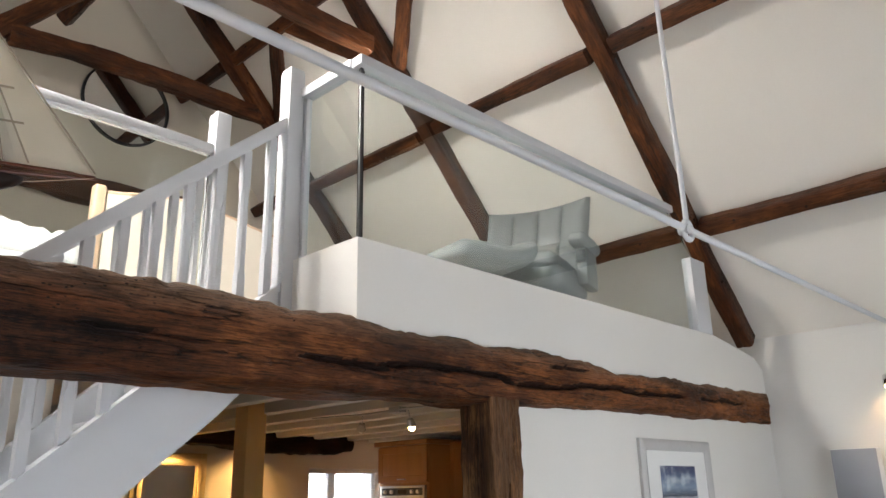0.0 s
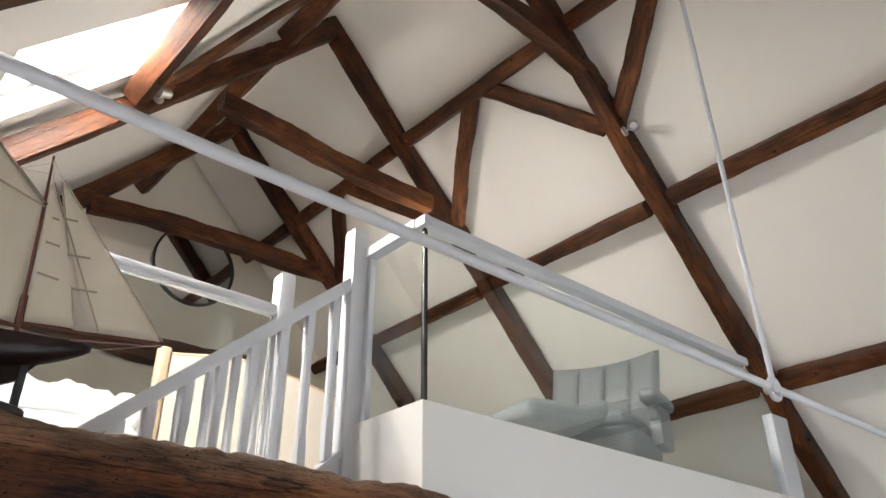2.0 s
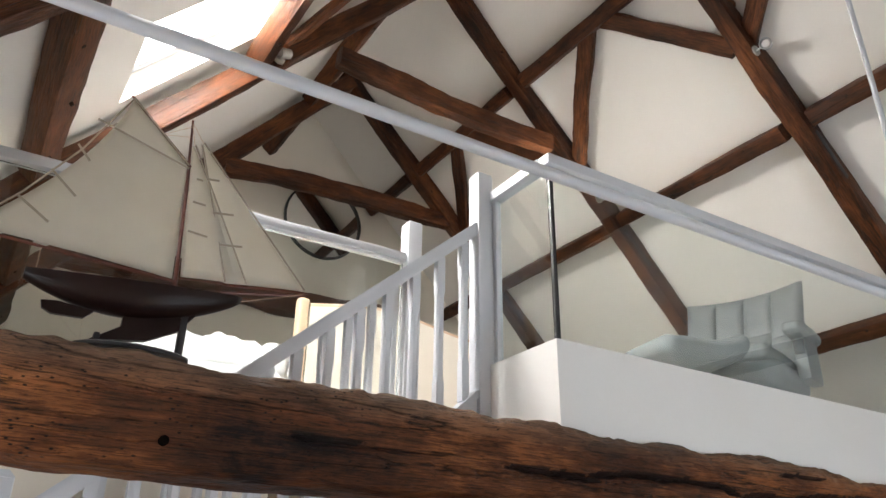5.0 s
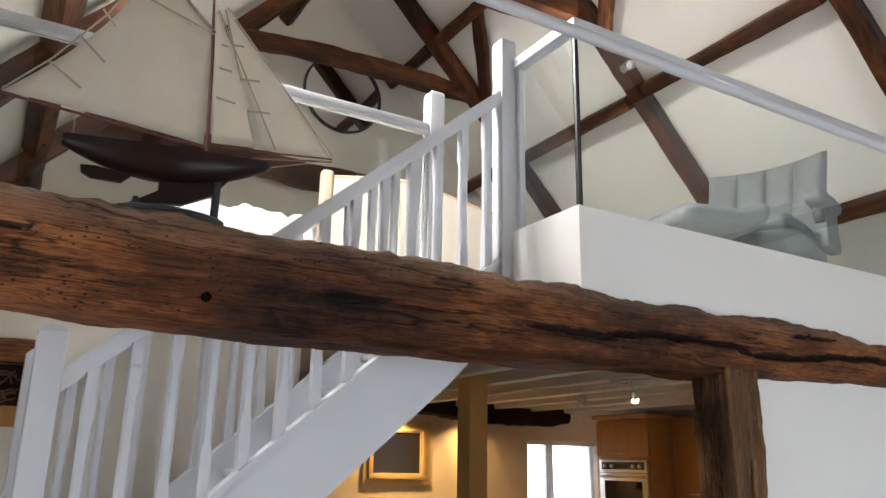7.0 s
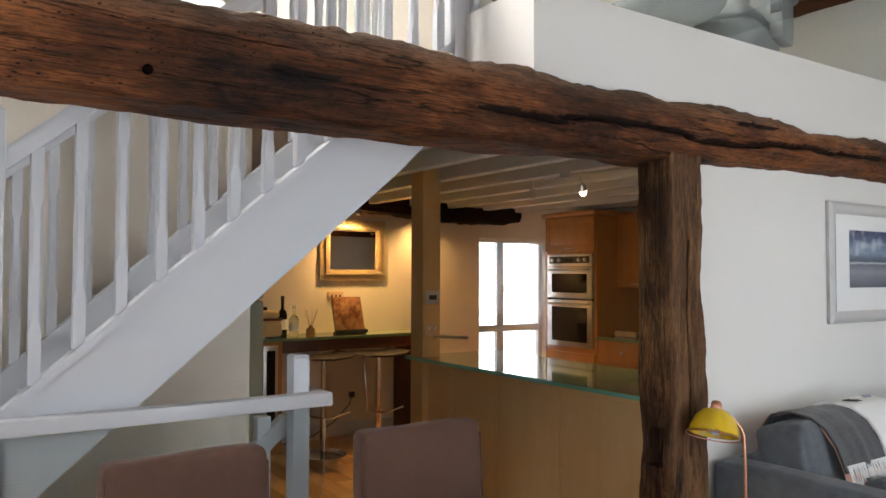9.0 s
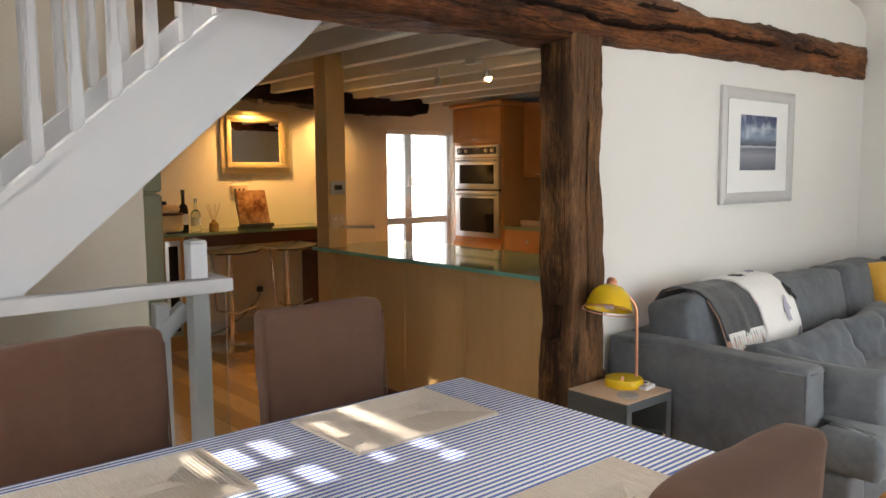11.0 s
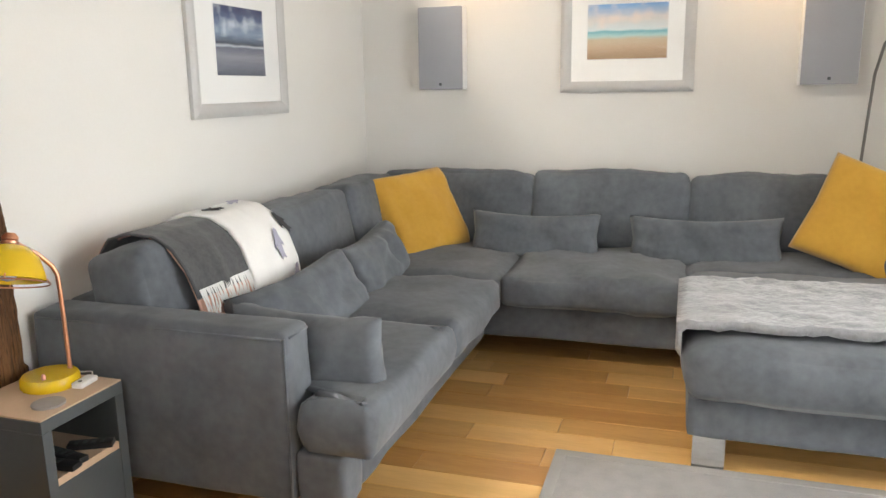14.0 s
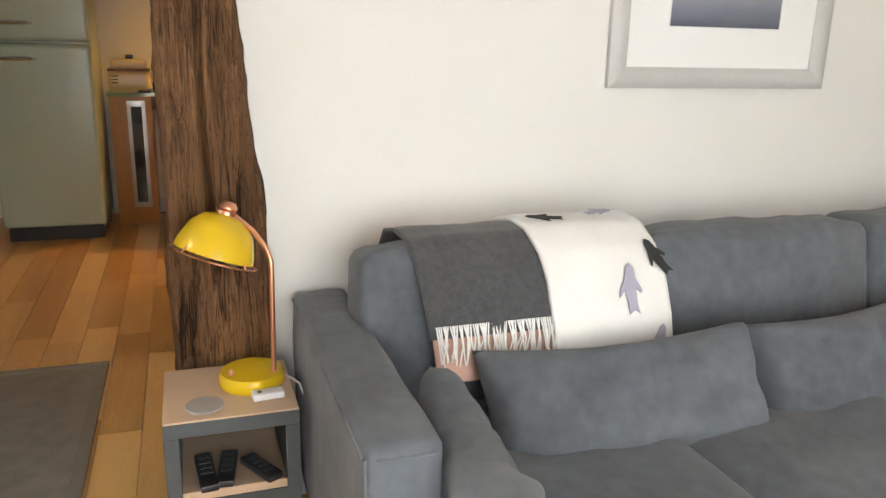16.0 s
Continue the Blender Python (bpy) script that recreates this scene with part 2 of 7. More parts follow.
MAST = noisy("red_mahogany_spar", (0.07, 0.018, 0.012), (0.13, 0.035, 0.02), 6, 0.3, stretch=(3, 3, 0.3), fine=60, bump=0.02)
FRIDGE = noisy("sage_green_enamel", (0.40, 0.47, 0.36), (0.46, 0.53, 0.42), 2, 0.22, fine=30, bump=0.0)
CREAM_ENAMEL = noisy("cream_enamel", (0.68, 0.50, 0.26), (0.74, 0.56, 0.31), 3, 0.3, fine=30, bump=0.0)
GOLD_FRAME = noisy("champagne_gold_frame", (0.62, 0.48, 0.26), (0.74, 0.60, 0.36), 9, 0.35, 0.4, fine=80, bump=0.08)
FUR = noisy("pale_grey_fur_throw", (0.17, 0.175, 0.185), (0.37, 0.375, 0.385), 7, 0.95, fine=55, bump=0.8, depth=0.02, blend=0.2, Sheen_Weight=0.6)
LINEN = noisy("white_bed_linen", (0.64, 0.65, 0.67), (0.72, 0.73, 0.75), 5, 0.9, fine=40, bump=0.2)
WICKER = noisy("woven_seagrass", (0.44, 0.375, 0.32), (0.66, 0.60, 0.53), 20, 0.85, stretch=(1, 12, 1), fine=60, bump=0.6, depth=0.006)
GLASS = glass("clear_glass", (0.98, 0.995, 0.99))
RAIL_GLASS = glass("green_tinted_rail_glass", (0.935, 0.985, 0.968))
PICTURE_GLASS = glass("matt_picture_glass", (0.98, 0.98, 0.98), ior=1.12)
GREEN_GLASS = noisy("green_glass_worktop", (0.20, 0.27, 0.15), (0.24, 0.32, 0.19), 2, 0.05, fine=20, bump=0.0, IOR=1.5)
GLASS_EDGE = noisy("green_glass_edge", (0.16, 0.42, 0.36), (0.22, 0.52, 0.45), 2, 0.1, fine=20, bump=0.0)
MIRROR = noisy("mirror_silver", (0.86, 0.86, 0.86), (0.88, 0.88, 0.88), 2, 0.01, 1.0, fine=20, bump=0.0)
BULB = glow("warm_bulb", (1.0, 0.62, 0.25), 40)


# ---- mesh helpers ----
def finish(bm, mat, smooth=None):
    me = bpy.data.meshes.new("mesh")
    bmesh.ops.recalc_face_normals(bm, faces=bm.faces[:])
    bm.to_mesh(me)
    bm.free()
    for m in (mat if isinstance(mat, (list, tuple)) else (mat,)):
        me.materials.append(m)
    if smooth is not None:
        me.polygons.foreach_set("use_smooth", [True] * len(me.polygons))
        if smooth < 180:
            me.set_sharp_from_angle(angle=radians(smooth))
    return me


def part(name, bm, mat, parent=None, label="", at=None, smooth=40):
    ob = new(name, finish(bm, mat, smooth))
    if parent is not None:
        ob.parent = parent
    if at is not None:
        ob.matrix_basis = at
    return tagged(ob, label)


def thing(name, m, label, category, group="", kind=""):
    ob = new(name)
    ob.empty_display_size = 0.1
    ob.matrix_basis = m
    return tagged(ob, label, category, group, kind)


def solid(name, bm, mat, label, category, group="", kind="", at=None, smooth=40):
    return tagged(part(name, bm, mat, None, label, at, smooth), "", category, group, kind)


def box(bm, x0, x1, y0, y1, z0, z1, bevel=0.0, seg=2):
    m = Matrix.LocRotScale(((x0 + x1) / 2, (y0 + y1) / 2, (z0 + z1) / 2), None, (abs(x1 - x0), abs(y1 - y0), abs(z1 - z0)))
    vs = bmesh.ops.create_cube(bm, size=1.0, matrix=m)["verts"]
    if bevel:
        es = list({e for v in vs for e in v.link_edges})
        bmesh.ops.bevel(bm, geom=es, offset=bevel, segments=seg, profile=0.6, affect="EDGES")
    return bm


def B(x0, x1, y0, y1, z0, z1, bevel=0.0, seg=2):
    return box(bmesh.new(), x0, x1, y0, y1, z0, z1, bevel, seg)


def tube(bm, pts, r, n=10, caps=True):
    """A round bar along points; r is one radius or one a point."""
    pts = [Vector(p) for p in pts]
    rs = r if isinstance(r, (list, tuple)) else [r] * len(pts)
    rings, side = [], None
    for i, p in enumerate(pts):
        d = (pts[min(i + 1, len(pts) - 1)] - pts[max(i - 1, 0)]).normalized()
        if side is None:
            side = d.orthogonal().normalized()
        side = (side - d * side.dot(d)).normalized()
        up = d.cross(side)
        rings.append([bm.verts.new(p + rs[i] * (side * math.cos(a) + up * math.sin(a))) for a in (2 * math.pi * k / n for k in range(n))])
    for a, b in zip(rings, rings[1:]):
        for k in range(n):
            bm.faces.new((a[k], a[(k + 1) % n], b[(k + 1) % n], b[k]))
    if caps:
        bm.faces.new(rings[0][::-1]), bm.faces.new(rings[-1])
    return bm


def lathe(bm, profile, n=32, m=None):
    """A turned shape from (radius, z) pairs."""
    rings = []
    for r, z in profile:
        rings.append([bm.verts.new((r * math.cos(a), r * math.sin(a), z)) for a in (2 * math.pi * k / n for k in range(n))] if r > 1e-5 else [bm.verts.new((0, 0, z))])
    for a, b in zip(rings, rings[1:]):
        for k in range(n):
            f = [a[k % len(a)], a[(k + 1) % len(a)], b[(k + 1) % len(b)], b[k % len(b)]]
            f = list(dict.fromkeys(f))
            if len(f) > 2:
                bm.faces.new(f)
    if m is not None:
        bmesh.ops.transform(bm, matrix=m, verts=bm.verts[:])
    return bm


def slab(bm, poly, axis, a, b):
    """A prism: a polygon of two coordinates drawn out along an axis from a to b."""
    def v(p, t):
        c = list(p)
        c.insert("xyz".index(axis), t)
        return bm.verts.new(c)
    lo, hi = [v(p, a) for p in poly], [v(p, b) for p in poly]
    n = len(poly)
    bm.faces.new(lo), bm.faces.new(hi[::-1])
    for i in range(n):
        bm.faces.new((lo[i], hi[i], hi[(i + 1) % n], lo[(i + 1) % n]))
    return bm


def timber_mesh(length, w, h, seed=0.0, rough=0.006, wave=0.01, step=0.06, sides=5, bow=0.0, chamfer=0.18):
    """A hewn timber along x from 0 to length, w across y, h across z, with waney faces."""
    bm = bmesh.new()
    nl = max(3, int(length / step))
    prof = []
    for cx, cy, dx, dy in ((-1, -1, 1, 0), (1, -1, 0, 1), (1, 1, -1, 0), (-1, 1, 0, -1)):
        for k in range(sides):
            t = k / sides
            px, py = cx + 2 * t * dx, cy + 2 * t * dy
            if k == 0:
                px, py = px * (1 - chamfer * 0.5), py * (1 - chamfer * 0.5)
            prof.append((px, py))
    rings = []
    for i in range(nl + 1):
        x = length * i / nl
        ox = noise.noise((x * 0.9, seed, 0)) * wave * 2
        oz = noise.noise((x * 0.9, seed, 9)) * wave * 2 + bow * 4 * (x / length) * (1 - x / length)
        ww = 1 + noise.noise((x * 1.3, seed, 4)) * 0.12
        hh = 1 + noise.noise((x * 1.3, seed, 7)) * 0.12
        ring = []
        for py, pz in prof:
            y, z = py * w / 2 * ww, pz * h / 2 * hh
            d = noise.noise((x * 3, y * 9 + seed, z * 9)) * rough * 1.6 + noise.noise((x * 12, y * 22 + seed, z * 22)) * rough
            s = 1 + d / max(0.02, math.hypot(y, z))
            ring.append(bm.verts.new((x, y * s + ox, z * s + oz)))
        rings.append(ring)
    n = len(prof)
    for a, b in zip(rings, rings[1:]):
        for k in range(n):
            bm.faces.new((a[k], a[(k + 1) % n], b[(k + 1) % n], b[k]))
    bm.faces.new(rings[0][::-1]), bm.faces.new(rings[-1])
    return bm


def along(p0, p1, up=(0, 0, 1)):
    """The pose whose x runs from p0 to p1, with z as near as can be to up."""
    p0, p1 = Vector(p0), Vector(p1)
    x = (p1 - p0).normalized()
    y = Vector(up).cross(x).normalized()
    z = x.cross(y)
    return Matrix.Translation(p0) @ Matrix((x, y, z)).transposed().to_4x4(), (p1 - p0).length


def timber(name, p0, p1, w, h, mat, parent=None, up=(0, 0, 1), **kw):
    m, length = along(p0, p1, up)
    return part(name, timber_mesh(length, w, h, **kw), mat, parent, at=m, smooth=35)


def pillow(w, d, h, edge=0.35, crease=0.006, seed=0.0, n=22, flat=0.0):
    """A stuffed cushion centred on the origin: full in the middle, pinched to a seam round its rim, with soft creases."""
    bm = bmesh.new()
    top, bot = {}, {}
    for i in range(n + 1):
        for j in range(n + 1):
            u, v = i / n * 2 - 1, j / n * 2 - 1
            u, v = math.copysign(abs(u) ** 0.8, u), math.copysign(abs(v) ** 0.8, v)
            f = max(0.0, (1 - abs(u) ** 4) * (1 - abs(v) ** 4)) ** edge
            pin = 1 - 0.05 * (1 - abs(v)) * abs(u) ** 3
            pinv = 1 - 0.05 * (1 - abs(u)) * abs(v) ** 3
            x, y = u * w / 2 * pin, v * d / 2 * pinv - 0.02 * (1 - u * u) * (w > 1.6 * d)
            c = noise.noise((x * 6 + seed, y * 6, seed)) * crease * 1.5 + noise.noise((x * 17 + seed, y * 13, seed)) * crease
            c += crease * 0.5 * math.sin(v * 9 + seed * 3 + u * 2) * max(0.0, abs(u) - 0.45) * 1.8 - crease * 1.4 * max(0.0, 1 - abs(u + 0.25 * v + 0.3 * math.sin(seed * 5)) * 7)
            zt = h / 2 * f
            top[i, j] = bm.verts.new((x, y, zt + c * f))
            bot[i, j] = top[i, j] if i in (0, n) or j in (0, n) else bm.verts.new((x, y, -zt * (1 - flat) + c * 0.4 * f))
    for i in range(n):
        for j in range(n):
            bm.faces.new((top[i, j], top[i + 1, j], top[i + 1, j + 1], top[i, j + 1]))
            bm.faces.new((bot[i, j + 1], bot[i + 1, j + 1], bot[i + 1, j], bot[i, j]))
    return bm


def soft_box(x0, x1, y0, y1, z0, z1, r=0.05, puff=0.02, crease=0.004, seed=0.0, n=12):
    """An upholstered block: rounded edges, swollen faces and faint creases."""
    bm = bmesh.new()
    bmesh.ops.create_cube(bm, size=2.0)
    bmesh.ops.subdivide_edges(bm, edges=bm.edges[:], cuts=n, use_grid_fill=True)
    c = Vector(((x0 + x1) / 2, (y0 + y1) / 2, (z0 + z1) / 2))
    hs = Vector(((x1 - x0) / 2, (y1 - y0) / 2, (z1 - z0) / 2))
    for v in bm.verts:
        # crowd the rings towards the edges
        u = Vector([math.copysign(1 - (1 - abs(a)) ** 1.5, a) if abs(a) < 1 else a for a in v.co])
        p = Vector([u[k] * hs[k] for k in range(3)])
        q = Vector([max(-hs[k] + r, min(hs[k] - r, p[k])) for k in range(3)])
        d = p - q
        nrm = d.normalized() if d.length > 1e-6 else Vector((0, 0, 0))
        if d.length > 1e-6:
            p = q + nrm * r
        f = [1 - abs(u[k]) ** 2.5 for k in range(3)]
        sw = Vector([(puff * f[(k + 1) % 3] * f[(k + 2) % 3]) * (1 if u[k] > 0 else -1) * (abs(u[k]) > 0.98) for k in range(3)])
        w = c + p
        cr = noise.noise((w.x * 5 + seed, w.y * 5, w.z * 5)) * crease * 1.5 + noise.noise((w.x * 14 + seed, w.y * 14, w.z * 14)) * crease
        v.co = w + sw + nrm * cr + Vector((0, 0, cr if u.z > 0.9 else 0))
    return bm

# ---- the plan ----
PX, YB, YF, XW, XE = -2.21, 5.58, -0.87, -6.30, 1.05       # partition face, back wall, front eave wall, west gable, east gable
RIDGE_Y, KR, KL = 2.235, 1.06, 1.14                        # ridge line, rise of the back and the front slope
UP = 2.30                                                  # upper floor


def back_slope(y):
    return 2.59 + KR * (YB - y)


def front_slope(y):
    return 3.70 + KL * (y - 0.1)


RZ = back_slope(RIDGE_Y)


def wall(name, bm, mat, label):
    return solid(name, bm, mat, label, "wall", kind="structure")


# ---- structure: floor with the well of the lower stair ----
WELL = (-3.36, -2.70, YF, 1.06)
bm = bmesh.new()
for x0, x1, y0, y1 in ((XW - 0.3, WELL[0], YF - 0.3, YB + 0.3), (WELL[1], XE + 0.3, YF - 0.3, YB + 0.3), (WELL[0], WELL[1], WELL[3], YB + 0.3)):
    box(bm, x0, x1, y0, y1, -0.25, -0.016)
floor = solid("floor", bm, RED_WOOD, "honey oak plank floor", "floor", kind="structure")
bm = bmesh.new()
box(bm, WELL[0] - 0.05, WELL[0], YF, WELL[3], -1.6, -0.25), box(bm, WELL[1], WELL[1] + 0.05, YF, WELL[3], -1.6, -0.25)
box(bm, WELL[0], WELL[1], WELL[3], WELL[3] + 0.05, -1.6, -0.25), box(bm, WELL[0], WELL[1], YF - 0.05, YF, -1.6, -0.25)
box(bm, WELL[0] - 0.05, WELL[1] + 0.05, YF - 0.05, WELL[3] + 0.05, -1.7, -1.6)
wall("wall_well", bm, CREAM, "cream plastered walls of the stairwell")

# ---- structure: walls ----
bm = bmesh.new()
box(bm, XW - 0.3, XE + 0.3, YB, YB + 0.25, -0.02, 2.64)
wall("wall_back", bm, WALL, "white painted plaster wall under the eaves")
bm = bmesh.new()
# opening of an unseen window, added to let in fill light
FW = (-2.0, 0.3, 0.95, 1.95)
for c in ((XW - 0.3, FW[0], -0.02, 2.62), (FW[1], XE + 0.3, -0.02, 2.62), (FW[0], FW[1], -0.02, FW[2]), (FW[0], FW[1], FW[3], 2.62)):
    box(bm, c[0], c[1], YF - 0.25, YF, c[2], c[3])
wall("wall_front", bm, WALL, "white painted plaster eaves wall")

# partition with the parapet above it
bm = bmesh.new()
box(bm, PX - 0.22, PX, 2.66, YB, 0, 2.06)
wall("wall_partition", bm, WALL, "white painted partition wall beside the oak post")
bm = bmesh.new()
slab(bm, [(1.81, 2.00), (YB, 2.00), (YB, 2.36), (5.46, 2.44), (4.86, 2.525), (1.81, 2.525)], "x", PX - 0.13, PX)
box(bm, -2.66, PX - 0.13, 1.81, 1.93, 2.0, 2.525)
wall("wall_parapet", bm, WALL, "white painted parapet wall edging the mezzanine")

# west gable with the kitchen window
KW = (4.60, 5.49, 0.30, 1.82)
bm = bmesh.new()
TOPW = [(YF - 0.3, front_slope(YF - 0.3) + 0.1), (RIDGE_Y, RZ + 0.3), (YB + 0.3, back_slope(YB + 0.3) + 0.1)]
slab(bm, [(YF - 0.3, 2.2), (YB + 0.3, 2.2), TOPW[2], TOPW[1], TOPW[0]], "x", XW - 0.25, XW)
box(bm, XW - 0.25, XW, YF - 0.3, KW[0], 0, 2.2), box(bm, XW - 0.25, XW, KW[1], YB + 0.3, 0, 2.2)
box(bm, XW - 0.25, XW, KW[0], KW[1], 0, KW[2]), box(bm, XW - 0.25, XW, KW[0], KW[1], KW[3], 2.2)
wall("wall_gable_west", bm, CREAM, "cream plastered gable wall with the kitchen window")

# east gable, behind the walker, with unseen glazed doors added for light
GD = (1.95, 4.15, 0.0, 2.2)
bm = bmesh.new()
slab(bm, [(YF - 0.3, GD[3]), (YB + 0.3, GD[3]), TOPW[2], TOPW[1], TOPW[0]], "x", XE, XE + 0.25)
box(bm, XE, XE + 0.25, YF - 0.3, GD[0], 0, GD[3]), box(bm, XE, XE + 0.25, GD[1], YB + 0.3, 0, GD[3])
wall("wall_gable_east", bm, WALL, "white plastered gable wall with added glazed doors")

# wall behind the stair
bm = bmesh.new()
box(bm, -3.50, -3.40, YF, 1.17, 0, 2.2)
wall("wall_stair", bm, CREAM, "cream plastered wall behind the staircase")

# ---- structure: roof slopes with rooflights ----
SKY1 = (-3.72, -3.02, 0.28, 0.93)       # seen above the model yacht
SKY2 = (-1.62, -1.14, -0.70, -0.30)     # low in the front slope, over the walker; unseen, placed for table sun


def slope_slab(name, f, y_eave, holes):
    bm = bmesh.new()
    x0, x1 = XW - 0.3, XE + 0.3
    xs = sorted({x0, x1, *(h[0] for h in holes), *(h[1] for h in holes)})
    ys = sorted({y_eave, RIDGE_Y, *(h[2] for h in holes), *(h[3] for h in holes)})
    t = 0.26
    for xa, xb in zip(xs, xs[1:]):
        for ya, yb in zip(ys, ys[1:]):
            if any(h[0] <= xa and xb <= h[1] and h[2] <= ya and yb <= h[3] for h in holes):
                continue
            vs = [bm.verts.new(p) for p in ((xa, ya, f(ya)), (xb, ya, f(ya)), (xb, yb, f(yb)), (xa, yb, f(yb)), (xa, ya, f(ya) + t), (xb, ya, f(ya) + t), (xb, yb, f(yb) + t), (xa, yb, f(yb) + t))]
            for q in ((0, 1, 2, 3), (7, 6, 5, 4), (0, 4, 5, 1), (1, 5, 6, 2), (2, 6, 7, 3), (3, 7, 4, 0)):
                bm.faces.new([vs[k] for k in q])
    bmesh.ops.remove_doubles(bm, verts=bm.verts[:], dist=1e-4)
    bm.verts.index_update()
    seen = {}
    for fc in bm.faces:
        seen.setdefault(frozenset(v.index for v in fc.verts), []).append(fc)
    bmesh.ops.delete(bm, geom=[fc for k in seen.values() if len(k) > 1 for fc in k], context="FACES_ONLY")
    return solid(name, bm, SLOPE, "sloping white plastered ceiling", "ceiling", kind="structure")


slope_slab("ceiling_back", back_slope, YB + 0.3, [])
slope_slab("ceiling_front", front_slope, YF - 0.3, [SKY1, SKY2])


def rooflight(h, n, blind=0):
    """A white framed roof window set in the outer half of the slope."""
    ya, yb = h[2], h[3]
    ob = thing("window_%d" % n, Matrix.Translation((h[0], ya, front_slope(ya))), "white framed rooflight in the sloping ceiling", "window", kind="structure")
    inv = Matrix.Translation((-h[0], -ya, -front_slope(ya)))
    up = Vector((0, 1, KL)).normalized()
    L = math.hypot(yb - ya, KL * (yb - ya))
    out = Vector((0, -KL, 1)).normalized()
    rot = Matrix((Vector((1, 0, 0)), up, out)).transposed().to_4x4()
    m = inv @ Matrix.Translation(Vector((h[0], ya, front_slope(ya))) + out * 0.11) @ rot
    w = h[1] - h[0]
    for nm, c in (("frame_rail", (0.004, w - 0.004, 0.004, 0.07)), ("frame_rail", (0.004, w - 0.004, L - 0.07, L - 0.004)), ("frame_stile", (0.004, 0.07, 0.072, L - 0.072)), ("frame_stile", (w - 0.07, w - 0.004, 0.072, L - 0.072))):
        part(nm, B(*c, 0, 0.05, 0.006), WHITE, ob, at=m)
    part("pane", B(0.07, w - 0.07, 0.07, L - 0.07, 0.02, 0.026), GLASS, ob, at=m).visible_shadow = False
    for k in range(5):
        part("vent_slat", B(0.08, w - 0.08, L - 0.13 - k * 0.022, L - 0.12 - k * 0.022, -0.03, -0.012, 0.002), WHITE, ob, at=m)
    # unseen slats and bar added to break the table's sun patch into stripes
    for k in range(blind):
        a = 0.06 + k * 0.075 + 0.012 * math.sin(k * 5.1)
        part("sun_break_slat", B(0.07, w - 0.07, a, a + 0.035 + 0.02 * (k % 3 == 1), -0.028, -0.022), WHITE, ob, at=m)
    if blind:
        part("sun_divider_bar", B(w * 0.42, w * 0.58, 0.07, L - 0.07, -0.02, 0.0), WHITE, ob, at=m)
    return ob


rooflight(SKY1, 2), rooflight(SKY2, 3, 6)


def roof_daylight(h, watts, color):
    """Sky light entering by a rooflight, from just outside its pane."""
    mid = Vector(((h[0] + h[1]) / 2, (h[2] + h[3]) / 2, front_slope((h[2] + h[3]) / 2)))
    out = Vector((0, -KL, 1)).normalized()
    area("daylight_rooflight", mid + out * 0.24, mid - out, h[1] - h[0], (h[3] - h[2]) * math.hypot(1, KL), watts, color)


roof_daylight(SKY1, 150, (1.0, 0.94, 0.86))
# fill lamp at the unseen rooflight, lifting table, floor and sofa
roof_daylight(SKY2, 28, (0.97, 0.98, 1.0))
bm = B(-15.05, -15.0, -8.0, 9.0, 4.5, 17.0)
solid("backdrop", bm, glow("hazy_bright_sky", (0.93, 0.96, 1.0), 5.0), "bright hazy sky over the rooflight", "backdrop", kind="structure")

# ---- structure: upper floor over the kitchen, its joists below ----
bm = bmesh.new()
box(bm, XW, PX - 0.13, 1.93, YB, 2.20, UP), box(bm, XW, -3.40, YF, 1.93, 2.20, UP), box(bm, -3.40, -2.66, 1.80, 1.93, 2.20, UP)
for k in range(9):
    y = 1.98 + 0.42 * k
    if y < YB - 0.1:
        box(bm, XW, PX - 0.23, y, y + 0.075, 2.075, 2.20, 0.006, 1)
solid("ceiling_kitchen", bm, noisy("joist_paint", (0.60, 0.57, 0.52), (0.68, 0.65, 0.60), 2, 0.7, fine=60, bump=0.1), "white painted joists and boards of the kitchen ceiling", "ceiling", kind="structure")

# ---- oak: tie beam, post, trusses, purlins ----
def rounded(sides, a, b, r):
    """Points evenly round a rounded rectangle of half sizes a, b: (u, v, outward u, outward v)."""
    out = []
    w, h, q = 2 * (a - r), 2 * (b - r), math.pi * r / 2
    total = 2 * (w + h) + 4 * q
    for k in range(sides):
        t = total * k / sides
        for n, (cx, cy, ang) in enumerate(((a - r, -b + r, 0), (a - r, b - r, 90), (-a + r, b - r, 180), (-a + r, -b + r, 270))):
            run = h if n % 2 == 0 else w
            c, d = math.cos(radians(ang)), math.sin(radians(ang))
            if t < run:
                out.append((cx + r * c - d * t, cy + r * d + c * t, c, d))
                break
            t -= run
            if t < q:
                g = radians(ang) + t / r
                ex, ey = cx - d * run, cy + c * run
                out.append((ex + r * math.cos(g), ey + r * math.sin(g), math.cos(g), math.sin(g)))
                break
            t -= q
    return out


def skin(rings):
    bm = bmesh.new()
    vs = [[bm.verts.new(p) for p in ring] for ring in rings]
    n = len(vs[0])
    for a, b in zip(vs, vs[1:]):
        for s in range(n):
            bm.faces.new((a[s], a[(s + 1) % n], b[(s + 1) % n], b[s]))
    bm.faces.new(vs[0][::-1]), bm.faces.new(vs[-1])
    return bm


def rugged(x, y, z, coarse, fine):
    """Hewn and weathered relief, longer along the first coordinate."""
    return (noise.noise((x * 3.2, y * 12, z * 12)) * coarse + noise.noise((x * 11, y * 34, z * 34)) * fine + noise.noise((x * 26, y * 80, z * 80)) * fine * 0.6)


